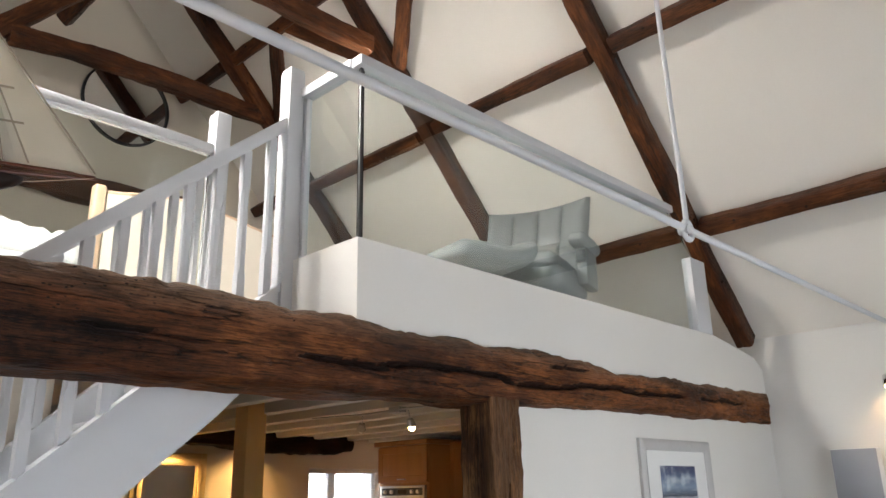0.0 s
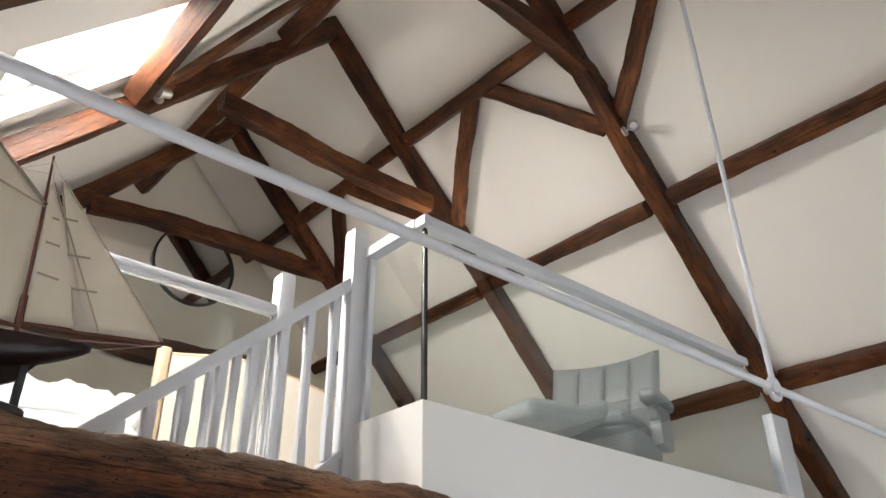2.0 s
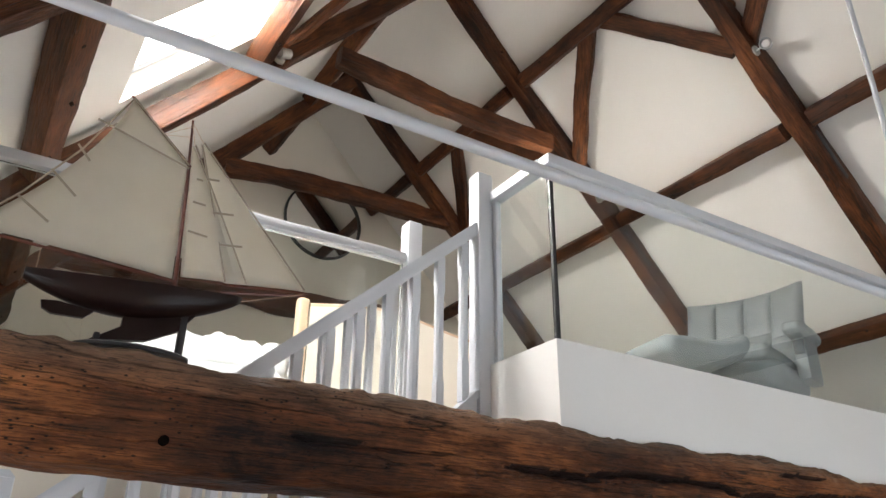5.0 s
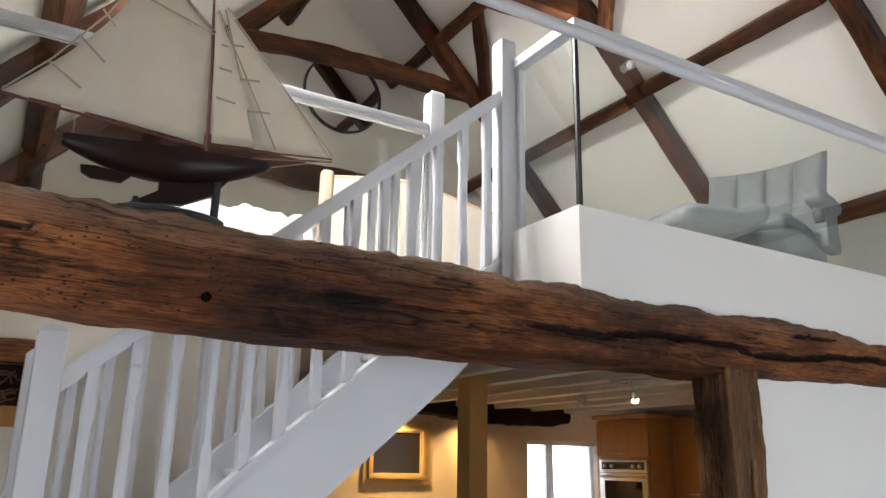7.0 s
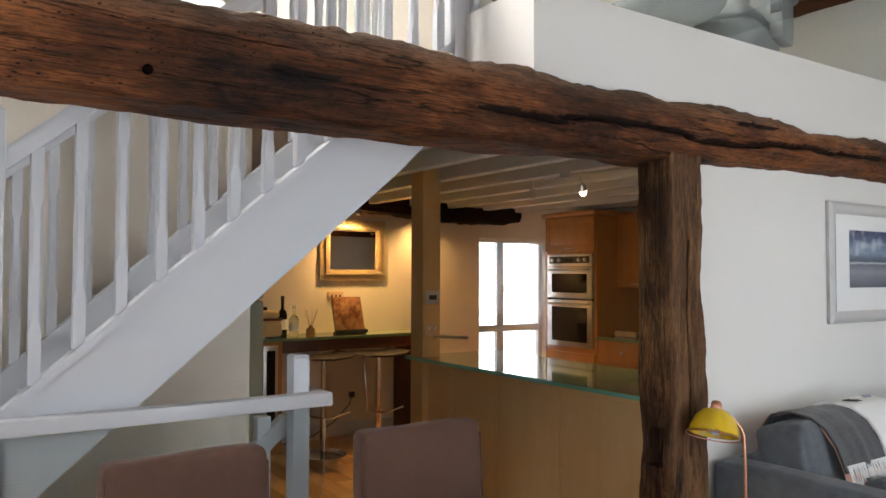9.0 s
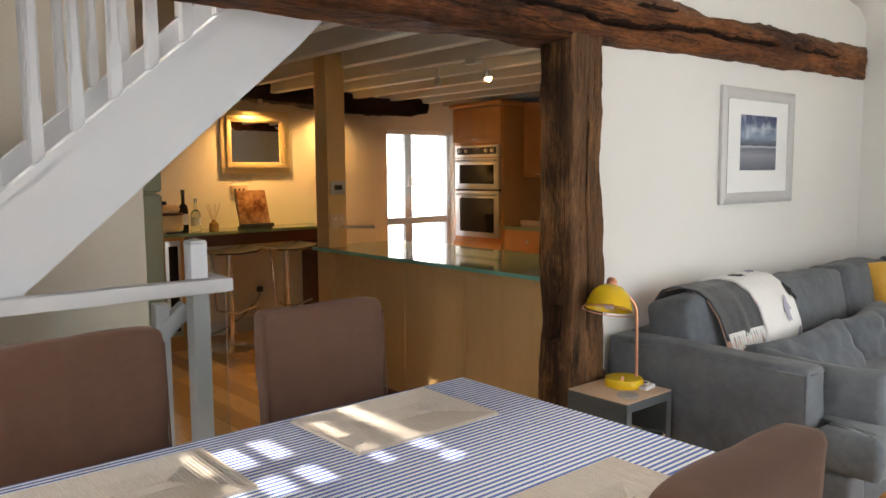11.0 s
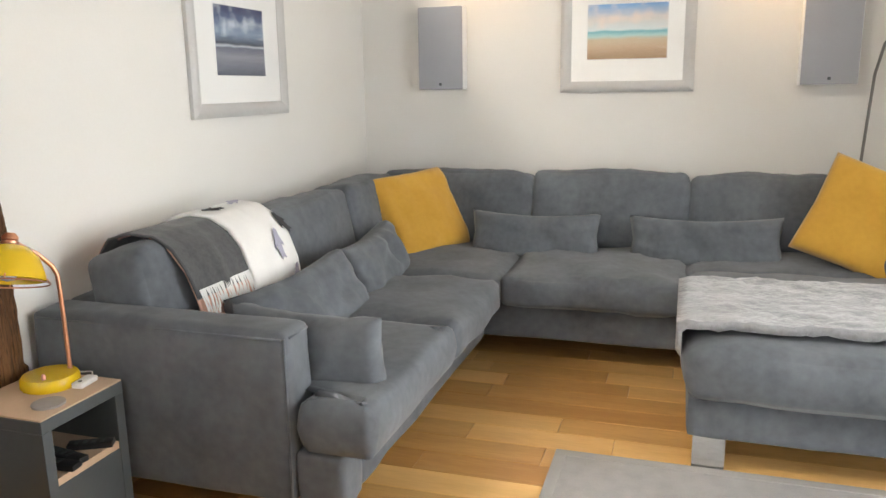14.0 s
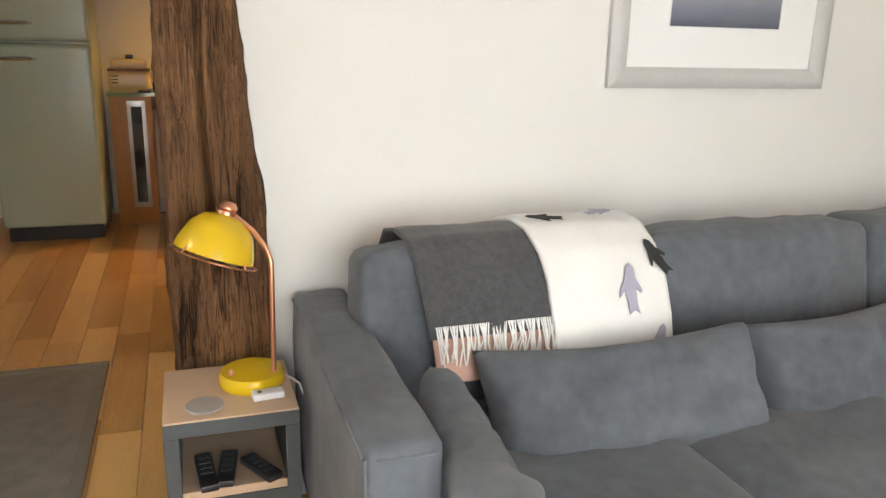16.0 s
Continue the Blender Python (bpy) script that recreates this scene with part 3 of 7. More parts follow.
# long shakes in the beam's face: y and z where each begins and ends, and its depth
CRACKS = ((1.48, 2.017, 1.95, 2.006, 0.035), (1.84, 2.026, 2.32, 2.040, 0.04), (2.16, 2.045, 2.62, 2.035, 0.035), (2.52, 2.042, 2.68, 2.005, 0.05), (2.64, 2.010, 3.18, 2.040, 0.05), (3.08, 2.045, 3.65, 2.062, 0.04), (3.5, 2.05, 4.25, 2.066, 0.03), (4.4, 2.07, 5.1, 2.078, 0.022), (-0.5, 2.10, 0.05, 2.085, 0.02), (0.75, 2.03, 1.05, 2.026, 0.018), (2.9, 2.12, 3.3, 2.125, 0.022))


def great_beam():
    """The long waney tie beam: bark side up, cracked face, thinner squared end at the back wall."""
    y0, y1, n = YF, 5.535, 560
    tops = ((-0.9, 2.235), (-0.09, 2.211), (0.2, 2.203), (0.6, 2.192), (1.24, 2.192), (1.72, 2.183), (2.3, 2.168), (2.75, 2.18), (3.1, 2.19), (3.6, 2.158), (4.2, 2.165), (5.46, 2.188))
    feet = ((-0.9, 1.955), (-0.05, 1.925), (0.2, 1.906), (0.5, 1.899), (0.82, 1.899), (1.2, 1.902), (1.67, 1.908), (2.2, 1.923), (2.63, 1.922), (3.0, 1.934), (3.5, 1.954), (4.1, 1.958), (5.3, 1.974))

    split = []

    def level(table, y):
        for (a, p), (b, q) in zip(table, table[1:]):
            if y <= b:
                t = max(0.0, (y - a) / (b - a))
                return p + (q - p) * t * t * (3 - 2 * t)
        return table[-1][1]
    rings = []
    for i in range(n + 1):
        y = y0 + (y1 - y0) * i / n
        k = max(0.0, min(1.0, (y - 4.3) / 1.0))
        top = level(tops, y) + 0.010 * noise.noise((y * 5, 3, 1)) + 0.006 * noise.noise((y * 17, 3, 1))
        bot = level(feet, y) + 0.004 * noise.noise((y * 6, 8, 1))
        front, backx = -2.14 - 0.04 * k + 0.010 * noise.noise((y * 1.1, 5, 2)), -2.435
        ring = []
        for u, v, c, d in rounded(128, (front - backx) / 2, (top - bot) / 2, 0.055 - 0.03 * k):
            x, z = (front + backx) / 2 + u, (top + bot) / 2 + v
            up = max(0.0, d)
            w = rugged(y, x, z, 0.010 + 0.012 * up, 0.005 + 0.006 * up)
            gap = 0.0
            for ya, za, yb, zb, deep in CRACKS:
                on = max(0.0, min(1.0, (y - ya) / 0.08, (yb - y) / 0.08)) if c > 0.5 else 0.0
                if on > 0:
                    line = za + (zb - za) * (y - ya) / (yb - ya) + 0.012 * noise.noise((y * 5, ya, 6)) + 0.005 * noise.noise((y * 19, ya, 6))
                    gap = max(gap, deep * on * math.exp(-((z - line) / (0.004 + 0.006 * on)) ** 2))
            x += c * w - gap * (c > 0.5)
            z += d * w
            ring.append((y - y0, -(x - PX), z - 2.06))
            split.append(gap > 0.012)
        rings.append(ring)
    m = Matrix.Translation((PX, y0, 2.06)) @ Matrix(((0, -1, 0), (1, 0, 0), (0, 0, 1))).to_4x4()
    bm = skin(rings)
    # crack faces take black oak, painting in shade the modelled gaps don't catch
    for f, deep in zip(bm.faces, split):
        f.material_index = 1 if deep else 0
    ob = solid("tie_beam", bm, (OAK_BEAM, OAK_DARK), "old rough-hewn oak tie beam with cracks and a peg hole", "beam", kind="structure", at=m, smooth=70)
    # near-black matt disc: the peg hole's inner shade put into its colour
    hole = lathe(bmesh.new(), [(0, 0), (0.013, 0), (0.013, 0.012), (0, 0.012)], 16, pose(0, 0, 0, 90, 0, 0))
    part("peg_hole_shade_disc", hole, noisy("painted_hole_shade", (0.003, 0.002, 0.0015), (0.006, 0.004, 0.003), 20, 1.0, bump=0.0, Specular_IOR_Level=0.0), ob, at=Matrix.Translation((0.445 - y0 - 0.012, -0.068, -0.085)))
    return ob


great_beam()


def oak_post():
    """The crooked post: a skewed side, swollen foot, a mortice cut into its face."""
    n = 230
    rings = []
    for i in range(n + 1):
        z = 1.95 * i / n
        t = z / 1.95
        yl = 2.392 - 0.022 * math.exp(-((z - 0.70) / 0.14) ** 2) + 0.03 * max(0.0, 0.5 - z) + 0.006 * noise.noise((z * 6, 1, 1))
        yr = 2.700 + 0.045 / (1 + math.exp((z - 1.06) / 0.07)) + 0.02 * max(0.0, 0.9 - z) * 0.5 + 0.007 * noise.noise((z * 6, 6, 1))
        front, backx = -2.145 + 0.012 * noise.noise((z * 1.8, 3, 3)), -2.44
        ring = []
        for u, v, c, d in rounded(128, (front - backx) / 2, 0.5, 0.05):
            x = (front + backx) / 2 + u
            le = 2.494 + 0.35 * (yl - 2.39) + max(0.0, -2.325 - 0.9 * (yl - 2.39) - x) * 1.6
            y = (le + yr) / 2 + v * (yr - le)
            w = rugged(z, x, y, 0.013, 0.006)
            scar = max(0.0, noise.noise((y * 6, z * 1.6, 2)) - 0.05) * 0.06 * (c > 0.3) * (0.5 < z < 1.75)
            split = math.exp(-((y - 2.60 - 0.02 * noise.noise((z * 2, 7, 7))) / 0.007) ** 2) * 0.022 * (c > 0.5) * (0.7 < z < 1.6)
            hole = 0.07 * (d < -0.3) * (-2.265 < x < -2.205) * (0.655 < z < 0.81)
            x += c * w - scar - split
            y += d * w + hole
            ring.append((z, y - 2.58, -(x - PX)))
        rings.append(ring)
    m = Matrix.Translation((PX, 2.58, 0)) @ Matrix(((0, 0, -1), (0, 1, 0), (1, 0, 0))).to_4x4()
    return solid("oak_post", skin(rings), OAK_POST, "dark weathered oak post with worn pale streaks and a mortice", "post", kind="structure", at=m, smooth=70)


oak_post()


def truss(x, label, collar, bow):
    """A roof truss: two principal rafters under the slopes, a cranked collar, pegs and painted slots."""
    ob = thing("roof_truss", Matrix.Translation((x, RIDGE_Y, 2.2)), label, "truss", "roof trusses")

    def loc(p):
        return (p[0] - x, p[1] - RIDGE_Y, p[2] - 2.2)
    kb, kf = -0.108, -0.155
    timber("principal_rafter", loc((x, 5.50, back_slope(5.50) + kb)), loc((x, RIDGE_Y - 0.02, back_slope(RIDGE_Y) + kb)), 0.12, 0.14, OAK_TRUSS, ob, up=(0, KR, 1), seed=x, wave=0.006, rough=0.005)
    timber("principal_rafter", loc((x + 0.004, YF + 0.05, front_slope(YF + 0.05) + kf)), loc((x + 0.004, RIDGE_Y + 0.03, front_slope(RIDGE_Y) + kf - 0.03)), 0.108, 0.14, OAK_TRUSS, ob, up=(0, -KL, 1), seed=x + 3, wave=0.006, rough=0.005)
    (ya, za), (yb, zb) = collar
    timber("collar_beam", loc((x + 0.01, ya, za)), loc((x + 0.01, yb, zb)), 0.10, 0.145, OAK_TRUSS, ob, seed=x + 8, bow=bow, wave=0.014, rough=0.008)
    # solid black strip on the face, painting the darkness of an open slot
    s = bmesh.new()
    m, _ = along(loc((x + 0.062, 4.03, back_slope(4.03) - 0.14)), loc((x + 0.062, 3.80, back_slope(3.80) - 0.14)), (0, KR, 1))
    part("slot_shade_strip", box(s, -0.17, 0.17, -0.004, 0.004, -0.02, 0.02, 0.002), BLACK, ob, "black strip painting the shade of an empty mortice slot", at=m)
    for k in range(9):
        y = 5.1 - k * 0.33
        pg = bmesh.new()
        tube(pg, [(0.050, 0, 0), (0.064, 0, 0)], 0.009, 8)
        part("oak_peg", pg, OAK_DARK, ob, at=Matrix.Translation(loc((x, y, back_slope(y) - 0.16 + 0.03 * (k % 2)))))
    return ob


T1, T2, T3 = -2.265, -3.87, -5.43
truss(T1, "dark oak roof truss with a cambered collar", ((1.32, 4.98), (3.36, 4.98)), 0.12)
truss(T2, "dark oak roof truss with a crooked collar", ((1.50, 4.83), (3.24, 4.76)), -0.03)
truss(T3, "dark oak roof truss before the gable", ((1.25, 4.72), (3.32, 4.82)), 0.02)


def purlin(x0, x1, y, f, sgn, drop=0.125, w=0.105, h=0.13, seed=0.0):
    z = f(y) - drop
    ob = timber("purlin", (x0, y, z), (x1, y, z), w, h, OAK_TRUSS, None, up=(0, sgn * (KR if sgn > 0 else KL), 1), seed=seed, wave=0.006, rough=0.005)
    tagged(ob, "brown oak purlin pegged under the roof slope", "purlin", "purlins", "structure")
    bm = bmesh.new()
    L = x1 - x0
    for k in range(max(1, int(L / 0.45))):
        tube(bm, [(0.25 + k * 0.45, -0.02 + 0.035 * (k % 2), -0.055), (0.25 + k * 0.45, -0.02 + 0.035 * (k % 2), -h / 2 - 0.009)], 0.009, 8)
    part("oak_peg", bm, OAK_DARK, ob)
    return ob


bays = ((XW, T3 - 0.09), (T3 + 0.09, T2 - 0.09), (T2 + 0.09, T1 - 0.09), (T1 + 0.09, XE))
for i, (a, b) in enumerate(bays):
    purlin(a, b, 2.98, back_slope, 1, seed=i + 0.3)
    if i != 1:
        purlin(a, b, 3.86, back_slope, 1, seed=i + 5.1)
    else:
        purlin(a, b, 3.88, back_slope, 1, seed=i + 5.1)
    purlin(a, b, 4.82, back_slope, 1, seed=i + 9.7)
for i, (a, b) in enumerate(bays):
    purlin(a, b, 0.0, front_slope, -1, seed=i + 20.3, w=0.13)
    purlin(a, b, 0.97, front_slope, -1, seed=i + 25.3, w=0.13, drop=0.15) if i > 1 else None
    purlin(a, b, 1.86, front_slope, -1, seed=i + 29.3, drop=0.15)


def wind_brace(p0, p1, seed, mat=OAK_TRUSS, w=0.055, h=0.115):
    f = back_slope if p0[1] > RIDGE_Y else front_slope
    k = KR if p0[1] > RIDGE_Y else -KL
    a, b = (p0[0], p0[1], f(p0[1]) - 0.12), (p1[0], p1[1], f(p1[1]) - 0.12)
    m, L = along(a, b, (0, k, 1))
    ob = part("wind_brace", timber_mesh(L, h, w, seed=seed, wave=0.012, rough=0.006, step=0.05), mat, None, at=m, smooth=35)
    return tagged(ob, "slender curved oak wind brace under the slope", "brace", "wind braces", "structure")


wind_brace((-3.10, 3.0), (-3.80, 3.50), 1.0), wind_brace((-2.96, 3.0), (-2.33, 3.46), 2.0)
wind_brace((-1.55, 3.0), (-2.24, 3.46), 3.0), wind_brace((-4.78, 3.0), (-5.40, 3.52), 4.0), wind_brace((-4.60, 3.0), (-3.98, 3.40), 5.0)
wind_brace((-3.05, 1.80), (-3.86, 1.15), 6.0)

# dark beam along the kitchen gable
m, L = along((XW + 0.09, 1.2, 2.06), (XW + 0.09, 5.0, 2.06))
solid("kitchen_beam", timber_mesh(L, 0.16, 0.17, seed=4.4, wave=0.03, rough=0.018, step=0.04), OAK_DARK, "near-black waney oak beam over the kitchen wall", "beam", kind="structure", at=m, smooth=50)
m, L = along((XW + 0.08, 0.3, 4.05), (XW + 0.08, 3.1, 4.05))
solid("gable_beam", timber_mesh(L, 0.14, 0.22, seed=2.4, wave=0.03, rough=0.012), OAK_TRUSS, "brown oak beam across the bedroom gable", "beam", kind="structure", at=m, smooth=40)

# ---- white tie rods ----
def tie_rod():
    x, z = -1.26, 2.508
    ob = thing("tie_rod", Matrix.Translation((x, 2.66, z)), "white painted steel tie rod with a slanting hanger rod", "tie rod", kind="structure")
    part("rod", tube(bmesh.new(), [(0, YF - 2.66, 0), (0, YB - 2.66, 0)], 0.0145, 16), WHITE, ob)
    part("hanger", tube(bmesh.new(), [(0, 0.0, 0), (0, -0.09, 3.3)], 0.0105, 12), WHITE, ob)
    r = bmesh.new()
    tube(r, [(0.0, 0.036 * math.cos(a), 0.036 * math.sin(a) - 0.004) for a in (2 * math.pi * k / 24 for k in range(25))], 0.011, 10)
    part("ring", r, WHITE, ob)
    part("eye_end", tube(bmesh.new(), [(0.02, -0.03, -0.01), (-0.02, -0.03, -0.01)], 0.016, 12), WHITE, ob)


tie_rod()

# ---- staircase, landings, balustrades ----
SX0, SX1 = -2.68, -3.32           # outer and inner string
RISE = (2.442 - 1.078) / (1.788 - 0.198)


def string_z(y):
    return 2.442 + RISE * (y - 1.788)


def newel(h, parent, m, s=0.082, cap=0.0):
    bm = B(-s / 2, s / 2, -s / 2, s / 2, 0, h, 0.003, 1)
    ob = part("newel_post", bm, WHITE, parent, at=m)
    c = bmesh.new()
    slab(c, [(-s / 2 - 0.001, h), (s / 2 + 0.001, h), (s / 2 - 0.018, h + 0.02), (-s / 2 + 0.018, h + 0.02)], "x", -s / 2 + 0.008, s / 2 - 0.008)
    part("newel_cap", c, WHITE, ob)
    return ob


def baluster_mesh(h, s=0.036):
    """A square baluster with chamfers stopped short of both ends."""
    bm = bmesh.new()
    rings = []
    for z, c in ((0, 0), (0.16, 0), (0.19, 0.009), (h - 0.19, 0.009), (h - 0.16, 0), (h, 0)):
        a, b = s / 2, s / 2 - max(c, 0.0008)
        rings.append([bm.verts.new((x, y, z)) for x, y in ((a, -b), (a, b), (b, a), (-b, a), (-a, b), (-a, -b), (-b, -a), (b, -a))])
    for p, q in zip(rings, rings[1:]):
        for k in range(8):
            bm.faces.new((p[k], p[(k + 1) % 8], q[(k + 1) % 8], q[k]))
    bm.faces.new(rings[0][::-1]), bm.faces.new(rings[-1])
    return finish(bm, WHITE)


def staircase():
    base = Matrix.Translation((SX0, 0.1, 0))
    st = thing("staircase", base, "white painted staircase with chamfered balusters", "staircase")
    inv = base.inverted()

    def P(name, bm, mat=WHITE, label="", parent=st, smooth=40):
        bmesh.ops.transform(bm, matrix=inv, verts=bm.verts[:])
        return part(name, bm, mat, parent, label, smooth=smooth)
    drop = 0.29
    for nm, x in (("outer_string", SX0), ("inner_string", SX1)):
        bm = bmesh.new()
        y0, y1 = 0.02, 1.81
        slab(bm, [(y0, string_z(y0) - drop - 0.06), (y1 - 0.30, string_z(y1 - 0.30) - drop - 0.06), (y1 - 0.1, 2.05), (y1, 2.05), (y1, string_z(y1) - 0.035), (y0, string_z(y0) - 0.035)], "x", x - 0.018, x + 0.018)
        P(nm, bm)
        bm = bmesh.new()
        slab(bm, [(y0, string_z(y0) - 0.034), (y1, string_z(y1) - 0.034), (y1, string_z(y1)), (y0, string_z(y0))], "x", x - 0.032, x + 0.032)
        P("base_rail", bm)
        bm = bmesh.new()
        y0 = 0.15
        hz = 0.777
        bev = [(x - 0.032, hz - 0.03), (x - 0.022, hz - 0.07), (x + 0.022, hz - 0.07), (x + 0.032, hz - 0.03), (x + 0.026, hz), (x - 0.026, hz)]
        lo = [bm.verts.new((px, y0, string_z(y0) + pz)) for px, pz in bev]
        hi = [bm.verts.new((px, 1.79, string_z(1.79) + pz)) for px, pz in bev]
        bm.faces.new(lo[::-1]), bm.faces.new(hi)
        for k in range(6):
            bm.faces.new((lo[k], lo[(k + 1) % 6], hi[(k + 1) % 6], hi[k]))
        P("handrail", bm)
    me = baluster_mesh(0.72)
    for x, yo in ((SX0, 0.0), (SX1, 0.0)):
        for k in range(13):
            y = 0.24 + k * 0.1215 + yo
            ob = new("baluster", me)
            ob.parent = st
            ob.matrix_basis = Matrix.Translation((x - SX0, y - 0.1, string_z(y) - 0.006))
    newel(1.92, st, Matrix.Translation((0, 0.012, -0.0)))
    newel(1.92, st, Matrix.Translation((SX1 - SX0, 0.012, 0)))
    n = 9
    for k in range(n):
        y = 0.05 + k * 0.196
        z = string_z(y) - 0.10
        P("tread", B(SX1 + 0.018, SX0 - 0.018, y, y + 0.24, z - 0.03, z, 0.008))
    P("quarter_landing", B(SX1 - 0.06, SX0 + 0.04, YF + 0.002, 0.06, 0.80, 0.86, 0.006))
    P("landing_post", B(SX0 - 0.04, SX0 + 0.03, YF + 0.002, YF + 0.08, 0.0, 0.8))
    return st


staircase()


def twig_panel():
    """A woven twig panel under a brown rail, on the wall beyond the lower newels."""
    ob = thing("twig_wall_panel", Matrix.Translation((-3.398, -0.12, 1.66)), "brown woven twig panel with an amber base on the wall", "wall art")
    part("rail", timber_mesh(0.44, 0.05, 0.09, seed=6.1, rough=0.004, wave=0.004), OAK_BEAM, ob, "rough brown rail", at=along((0.026, -0.22, 0.275), (0.026, 0.22, 0.275))[0], smooth=35)
    part("backing", B(0, 0.015, -0.21, 0.205, 0.0, 0.228, 0.002), OAK_DARK, ob)
    part("base_board", B(0.016, 0.026, -0.21, 0.205, 0.0, 0.075, 0.002), ORANGE_WOOD, ob, "amber wooden base")
    rn = random.Random(3)
    for k in range(46):
        y, z, a, l = rn.uniform(-0.16, 0.16), rn.uniform(0.05, 0.19), rn.uniform(-0.9, 0.9), rn.uniform(0.05, 0.11)
        dy, dz = l / 2 * math.cos(a), l / 2 * math.sin(a)
        part("twig", tube(bmesh.new(), [(0.024, y - dy, z - dz), (0.034 + 0.01 * rn.random(), y + 0.012, z + 0.012), (0.024, y + dy, z + dz)], 0.0035, 6), RED_WOOD, ob)


twig_panel()


def rail_bar(bm, p0, p1, w=0.062, h=0.045):
    m, L = along(p0, p1)
    b = B(0, L, -w / 2, w / 2, -h, 0, 0.008)
    bmesh.ops.transform(b, matrix=m, verts=b.verts[:])
    me = bpy.data.meshes.new("t")
    b.to_mesh(me)
    b.free()
    bm.from_mesh(me)
    return bm


def mezzanine_balustrade():
    base = Matrix.Translation((PX, 1.81, 2.525))
    ob = thing("glass_balustrade", base, "frameless glass balustrade with a grey-white top rail on the parapet", "balustrade")
    x, y0 = PX - 0.04, 1.85
    inv = base.inverted()

    def P(nm, bm, mat, label=""):
        bmesh.ops.transform(bm, matrix=inv, verts=bm.verts[:])
        return part(nm, bm, mat, ob, label)
    top = 3.355
    slab_bm = bmesh.new()
    slab(slab_bm, [(y0 + 0.012, 2.527), (4.84, 2.527), (4.84, 2.95), (4.50, 3.29), (4.44, top - 0.04), (y0 + 0.012, top - 0.04)], "x", x - 0.006, x + 0.006)
    P("glass_pane", slab_bm, RAIL_GLASS).visible_shadow = False
    P("glass_pane", B(-2.62, x - 0.012, y0 - 0.006, y0 + 0.006, 2.527, top - 0.04), RAIL_GLASS).visible_shadow = False
    P("black_gasket", B(x - 0.008, x + 0.006, y0 - 0.006, y0 + 0.008, 2.53, top - 0.045), BLACK)
    bm = bmesh.new()
    rail_bar(bm, (x, y0 - 0.03, top), (x, 4.50, top), 0.07, 0.05)
    P("top_rail", bm, WHITE)
    bm = bmesh.new()
    rail_bar(bm, (-2.64, y0, top + 0.001), (x - 0.034, y0, top + 0.001), 0.07, 0.05)
    P("top_rail", bm, WHITE)
    P("end_post", B(x - 0.035, PX - 0.003, 4.66, 4.86, 2.527, 3.03, 0.004), WHITE)
    P("newel_post", B(-2.72, -2.64, 1.755, 1.835, 2.0, 3.44, 0.004), WHITE)
    P("newel_cap", B(-2.717, -2.643, 1.758, 1.832, 3.441, 3.452, 0.004), WHITE)
    P("wall_channel", B(-2.64, -2.615, 1.832, 1.868, 2.527, top - 0.052, 0.003), WHITE)


mezzanine_balustrade()


def bedroom_balustrade():
    x = -3.34
    ob = thing("glass_balustrade", Matrix.Translation((x, 1.8, UP)), "glass balustrade with a white rail beside the stair head", "balustrade")
    part("newel_post", B(-0.042, 0.042, -0.042, 0.042, 0, 1.165, 0.004), WHITE, ob)
    c = bmesh.new()
    lathe(c, [(0.058, 0), (0.05, 0.012), (0, 0.022)], 4, pose(0, 0, 1.166, 0, 0, 45))
    part("newel_cap", c, WHITE, ob)
    bm = bmesh.new()
    rail_bar(bm, (0, -0.045, 0.985), (0, YF - 1.8, 0.985), 0.07, 0.05)
    part("top_rail", bm, WHITE, ob)
    part("glass_pane", B(-0.005, 0.005, -1.3, -0.05, 0.03, 0.93), RAIL_GLASS, ob).visible_shadow = False
    part("glass_pane", B(-0.005, 0.005, YF - 1.8, -1.304, 0.03, 0.93), RAIL_GLASS, ob).visible_shadow = False


bedroom_balustrade()


def well_balustrade():
    x = -2.62
    ob = thing("glass_balustrade", Matrix.Translation((x, 1.1, 0)), "low glass balustrade with a white rail round the stairwell", "balustrade")
    part("newel_post", B(-0.102, -0.038, -0.034, 0.028, 0, 1.14, 0.004), WHITE, ob)
    c = bmesh.new()
    lathe(c, [(0.045, 0), (0.038, 0.01), (0, 0.018)], 4, Matrix.Translation((-0.07, -0.003, 1.141)) @ pose(0, 0, 0, 0, 0, 45))
    part("newel_cap", c, WHITE, ob)
    bm = bmesh.new()
    rail_bar(bm, (0, YF - 1.1, 1.02), (0, 0.09, 1.02), 0.06, 0.05)
    part("top_rail", bm, WHITE, ob)
    bm = bmesh.new()
    rail_bar(bm, (-0.032, 0.06, 1.021), (-0.16, 0.06, 1.021), 0.06, 0.05)
    part("top_rail", bm, WHITE, ob)
    part("glass_pane", B(-0.005, 0.005, YF - 1.1, 0.07, 0.03, 0.968), RAIL_GLASS, ob).visible_shadow = False
    part("inner_post", B(-0.16, -0.11, -0.14, -0.09, 0, 0.93, 0.003), WHITE, ob)
    bm = bmesh.new()
    rail_bar(bm, (-0.13, -0.04, 0.93), (-0.13, -1.5, -0.3), 0.05, 0.06)
    part("down_rail", bm, WHITE, ob)
    for k in range(6):
        part("down_baluster", B(-0.15, -0.11, -0.30 - 0.2 * k, -0.26 - 0.2 * k, -0.2 - 0.17 * k, 0.70 - 0.168 * k, 0.003), WHITE, ob)
    for k in range(6):
        part("tread", B(-0.70, -0.09, -0.30 - 0.22 * k, -0.06 - 0.22 * k, -0.24 - 0.19 * k, -0.20 - 0.19 * k, 0.004), WHITE, ob)


well_balustrade()


